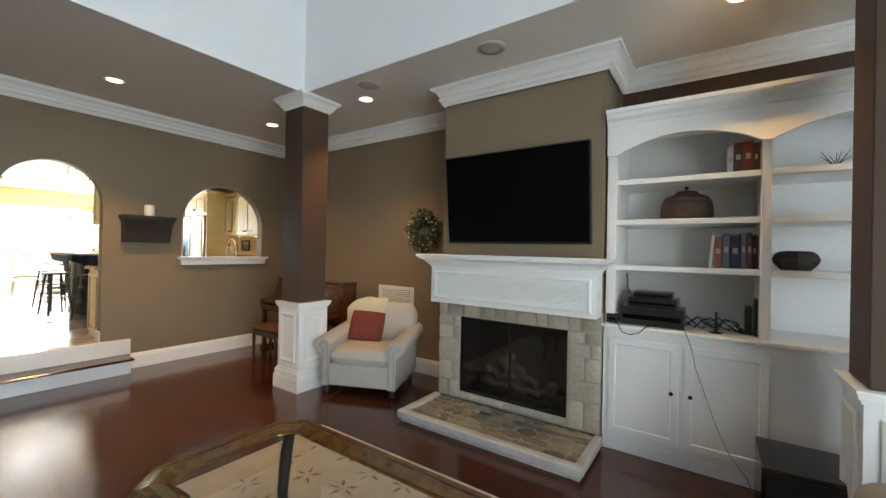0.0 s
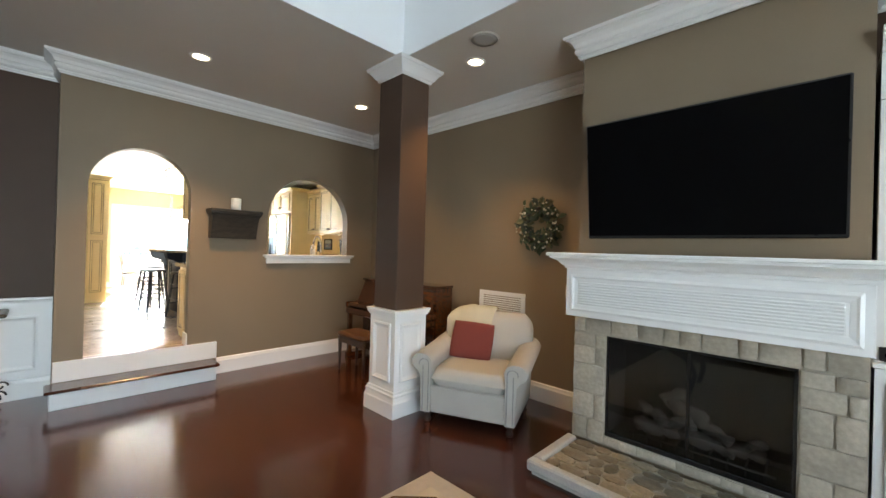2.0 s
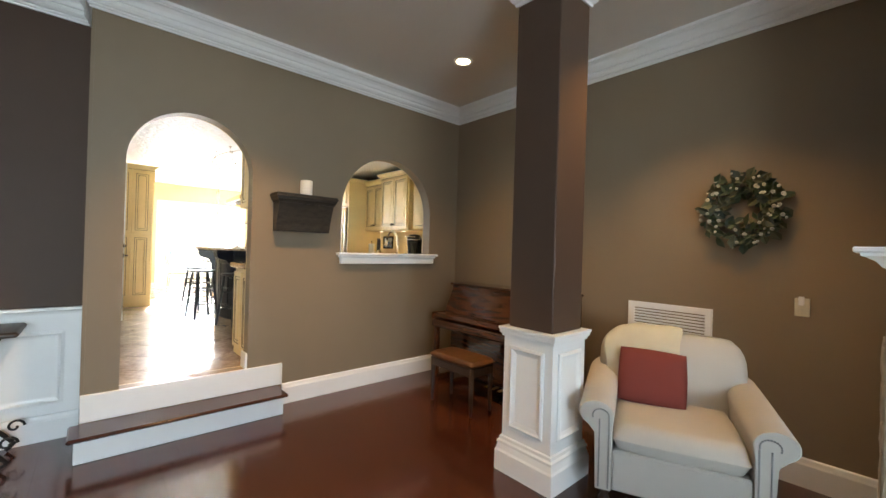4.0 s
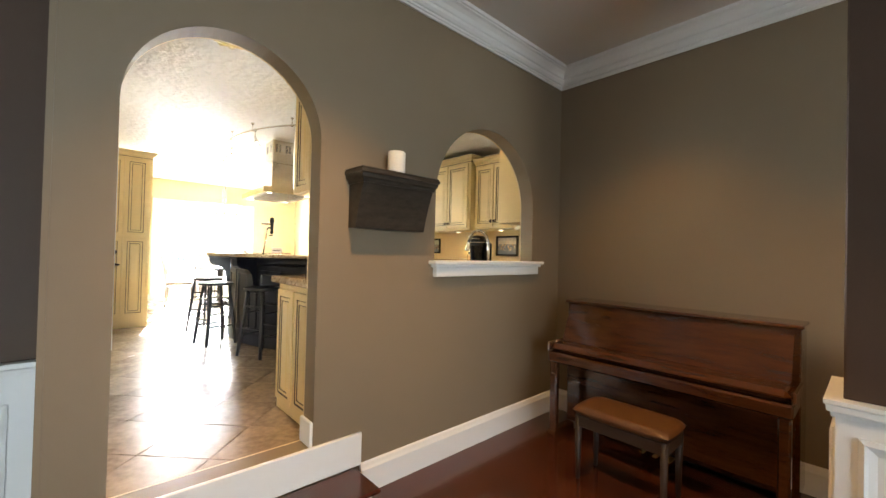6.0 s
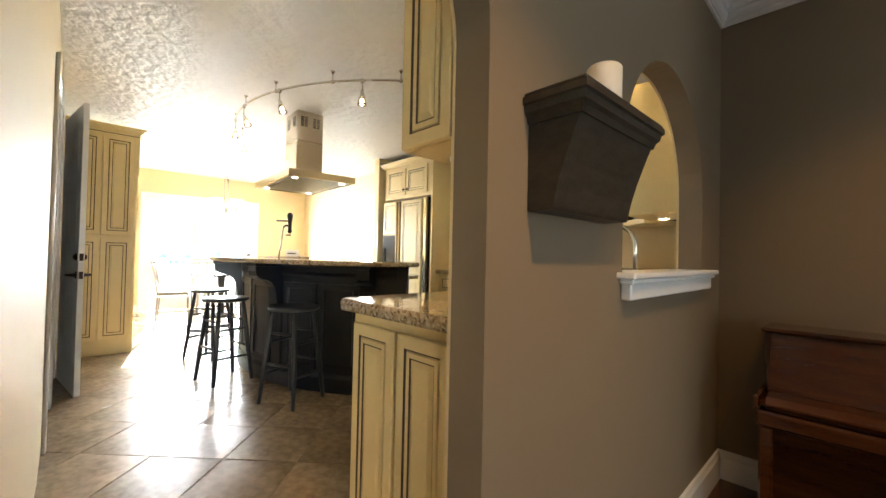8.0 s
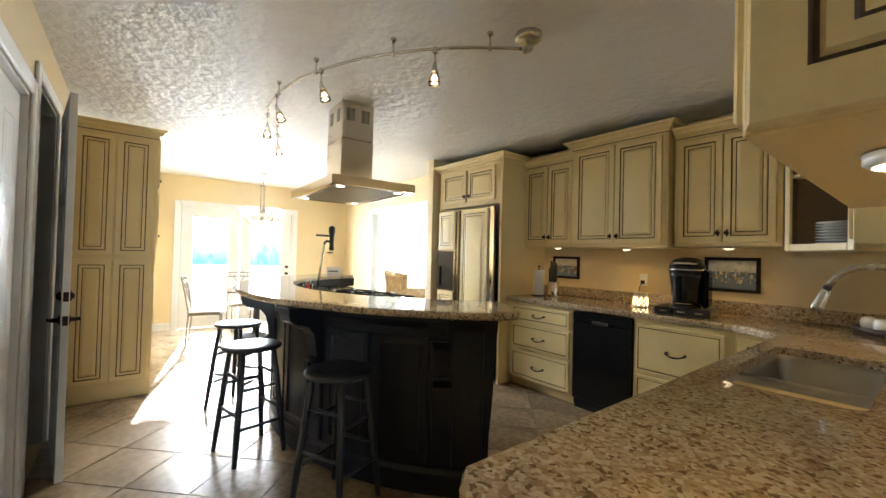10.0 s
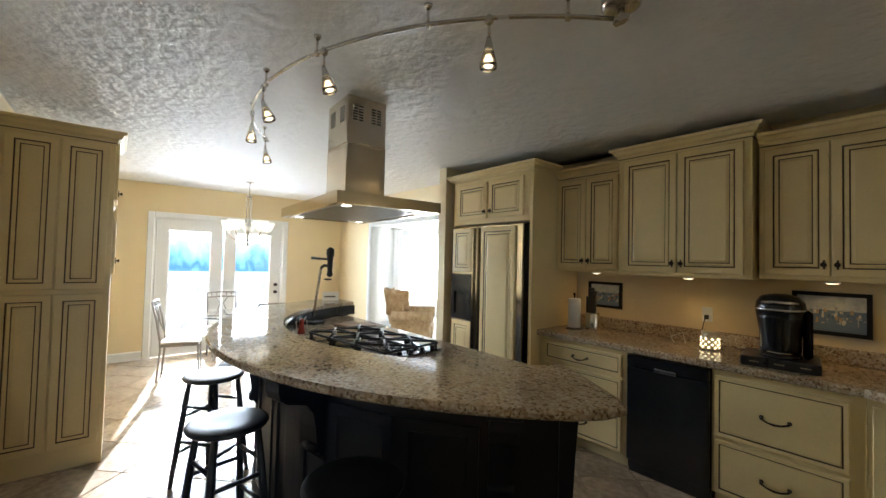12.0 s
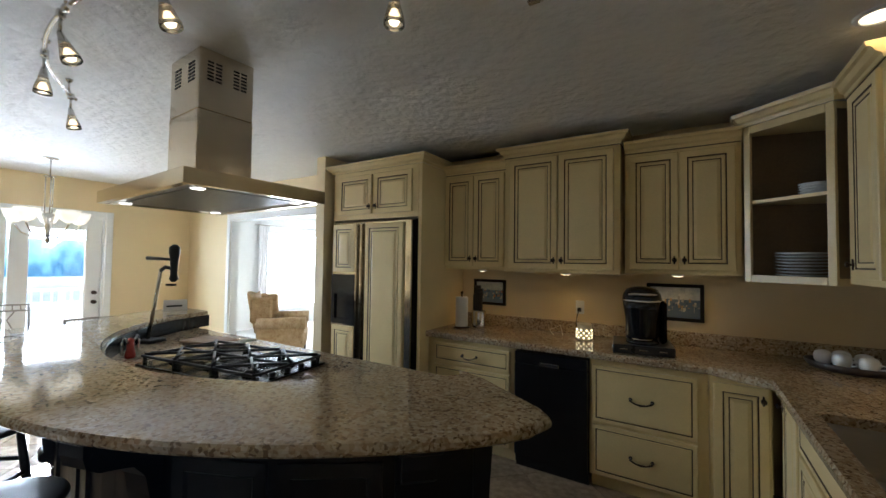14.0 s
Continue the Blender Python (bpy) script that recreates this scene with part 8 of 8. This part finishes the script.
# curved track light
TRK = thing("track_light", Matrix.Translation((-9.57, 3.92, KIT_CEIL)), "curved nickel track light with five small spotlights", "track light")
def on_track(a, z=-0.085, r=1.97):
    return (r * math.cos(radians(a)), r * math.sin(radians(a)), z)
part("rail", Mesh().tube([on_track(a) for a in range(-124, -31, 3)], 0.009, 8), M_NICKEL, TRK)
part("canopy", Mesh().lathe([(0.075, -0.001), (0.075, -0.03), (0.06, -0.04), (0.02, -0.045)], 22, Matrix.Translation(on_track(-33, 0))), M_NICKEL, TRK)
part("feed", Mesh().tube([on_track(-33, -0.04), on_track(-33, -0.088)], 0.014, 10).box(-0.03, 0.03, -0.014, 0.014, -0.1, -0.07, 0.004, 0, Matrix.Translation(on_track(-33, 0))), M_NICKEL, TRK)
for a in (-39.3, -55.7, -73, -88.5, -106, -121):
    part("standoff", Mesh().tube([on_track(a, -0.001), on_track(a, -0.09)], 0.006, 8).lathe([(0.018, -0.001), (0.016, -0.012), (0.007, -0.02)], 12, Matrix.Translation(on_track(a, 0))).lathe([(0.011, -0.075), (0.014, -0.085), (0.011, -0.1)], 10, Matrix.Translation(on_track(a, 0))), M_NICKEL, TRK)
M_BULB = glow_mat("spot_bulb_glow", (1.0, 0.80, 0.50), 1.8)
M_AMBER = glass_mat("amber_tinted_glass", 0.2, (0.72, 0.64, 0.5))
for a, tip in TRACK_LAMPS:
    o = Matrix.Translation(on_track(a, 0))
    head = o @ Matrix.Translation((0, 0, -0.17)) @ pose(0, 0, 0, tip, -tip, 0) @ Matrix.Diagonal((1, 1, 0.8, 1))
    s = part("spotlight", Mesh().tube([on_track(a, -0.085), on_track(a, -0.175)], 0.006, 8).box(-0.014, 0.014, -0.014, 0.014, -0.11, -0.075, 0.004, 0, o)
             .lathe([(0.009, 0.008), (0.012, -0.01), (0.018, -0.045), (0.021, -0.065)], 16, head), M_NICKEL, TRK, "small hanging spotlight")
    part("glass_cup", Mesh().lathe([(0.0215, -0.066), (0.029, -0.10), (0.035, -0.13), (0.035, -0.15), (0.032, -0.15), (0.032, -0.13), (0.026, -0.10), (0.02, -0.07)], 20, head, ends=False), M_AMBER, s, "smoky glass cup").visible_shadow = False
    part("bulb", Mesh().lathe([(0.010, -0.085), (0.018, -0.108), (0.020, -0.125), (0.014, -0.142), (0.004, -0.146)], 14, head), M_BULB, s, "glowing bulb")
# brass rose with a scalloped rim, and a warm round light above the sink
ROSE = thing("ceiling_rose", Matrix.Translation((-7.14, 1.33, KIT_CEIL)), "small gilt scalloped ceiling rose on the plaster", "ceiling rose")
rows = [[((r0 + 0.012 * math.cos(9 * t0)) * math.cos(t0), (r0 + 0.012 * math.cos(9 * t0)) * math.sin(t0), z0) for t0 in [2 * math.pi * k / 72 for k in range(72)]] for r0, z0 in ((0.115, -0.0005), (0.118, -0.008), (0.10, -0.022), (0.06, -0.03), (0.02, -0.045))]
b = Mesh().grid(rows, close=True)
b.face(range(len(b.v) - 72, len(b.v)))
part("petals", b, tex_mat("gilt_plaster", (0.55, 0.40, 0.13), 0.35, 0.7, 12, 0.2, 60), ROSE)
SINKL = thing("downlight", Matrix.Translation((-6.76, 3.80, KIT_CEIL)), "round ceiling light above the sink, lit warm", "downlight")
part("trim_ring", Mesh().lathe([(0.062, -0.0005), (0.085, -0.0005), (0.083, -0.008), (0.064, -0.012)], 28, ends=False), M_TRIM, SINKL)
part("lens", Mesh().lathe([(0.062, -0.004), (0.05, -0.012), (0.004, -0.016)], 24), M_CANGLOW, SINKL, "glowing warm lens")
# ---------------------------------------------------------------- floorboards and tiles
# cherry boards run from the windows to the arched wall; the nearest are parts, the rest one mesh
FLOOR = thing("floor", Matrix.Identity(4), "polished dark red cherry plank floor", "floor", kind="structure")
PW = 0.125
rr = random.Random(21)
near, rest = [], Mesh()
board_cache = {}
y = SY
row = 0
while y < NY - 0.001:
    x = WX - 0.36 - rr.uniform(0, 1.2)
    y1 = min(y + PW, NY)
    while x < EX:
        ln = rr.choice((0.9, 1.2, 1.5, 1.8))
        x0, x1 = max(x, WX - 0.36), min(x + ln, EX)
        if x1 - x0 > 0.02:
            if x1 < 0.6 and 0.1 < y < 3.6 and len(near) < 290:
                near.append((x0, x1, y, y1))
            else:
                rest.box(x0 + 0.0003, x1 - 0.0003, y + 0.0003, y1 - 0.0003, -0.0115, 0.0)
        x += ln
    y += PW
    row += 1
for x0, x1, y0, y1 in near:
    key = round(x1 - x0, 3), round(y1 - y0, 3)
    if key not in board_cache:
        board_cache[key] = Mesh().box(0.0003, key[0] - 0.0003, 0.0003, key[1] - 0.0003, -0.0115, 0.0).data("board", [M_CHERRY])
    part("board", board_cache[key], None, FLOOR, m=Matrix.Translation((x0, y0, 0)))
tagged(part("boards_further", rest, M_CHERRYFAR, FLOOR), kind="stuff")

# stone tiles laid diagonally
TILE = 0.41
TF = thing("floor_tiles", Matrix.Translation((0, 0, KIT_FLOOR)), "beige mottled stone floor tiles laid diagonally", "floor", kind="structure")
u0, v0 = -6.49 / math.sqrt(2), -8.76 / math.sqrt(2)
rot = pose(0, 0, 0, 0, 0, 45)
tile_data = Mesh().box(0.003, TILE - 0.003, 0.003, TILE - 0.003, -0.0055, 0.0, 0.002).data("tile", [M_TILE])
rest = Mesh()
count = 0
x_min, x_max, y_min, y_max = WEST, WX - WT, SYK, 4.76
cells = []
for i in range(-40, 40):
    for j in range(-40, 40):
        a, c = u0 + i * TILE, v0 + j * TILE        # a along (1, 1), c along (1, -1)
        cx, cy = ((a + TILE / 2) + (c + TILE / 2)) / math.sqrt(2), ((a + TILE / 2) - (c + TILE / 2)) / math.sqrt(2)
        if x_min - 0.3 < cx < x_max + 0.3 and y_min - 0.3 < cy < y_max + 0.3:
            cells.append((cx, cy))
cells.sort(key=lambda p: -p[0])
half = TILE / math.sqrt(2)
for cx, cy in cells:
    inside = x_min + half < cx < x_max - half and y_min + half < cy < y_max - half
    m = Matrix.Translation((cx, cy, 0)) @ rot @ Matrix.Translation((-TILE / 2, -TILE / 2, 0))
    if inside and count < 290:
        part("tile", tile_data, None, TF, m=m)
        count += 1
    else:   # cut at the walls
        pts = [m @ Vector((s * TILE + (0.003 if s == 0 else -0.003), t * TILE + (0.003 if t == 0 else -0.003), 0)) for s, t in ((0, 0), (1, 0), (1, 1), (0, 1))]
        poly = [(p.x, p.y) for p in pts]
        for axis, lim, sign in ((0, x_min, 1), (0, x_max, -1), (1, y_min, 1), (1, y_max, -1)):
            out = []
            for k in range(len(poly)):
                p, q = poly[k], poly[(k + 1) % len(poly)]
                dp, dq = (p[axis] - lim) * sign, (q[axis] - lim) * sign
                if dp >= 0:
                    out.append(p)
                if dp * dq < 0:
                    f = dp / (dp - dq)
                    out.append((p[0] + (q[0] - p[0]) * f, p[1] + (q[1] - p[1]) * f))
            poly = out
        if len(poly) > 2:
            n = rest.verts([(px, py, 0.0) for px, py in poly])
            lo = rest.verts([(px, py, -0.0055) for px, py in poly])
            k = len(poly)
            rest.face([n + q for q in range(k)])
            for q in range(k):
                rest.face((lo + q, lo + (q + 1) % k, n + (q + 1) % k, n + q))
tagged(part("tiles_cut", rest, M_TILE, TF), kind="stuff")
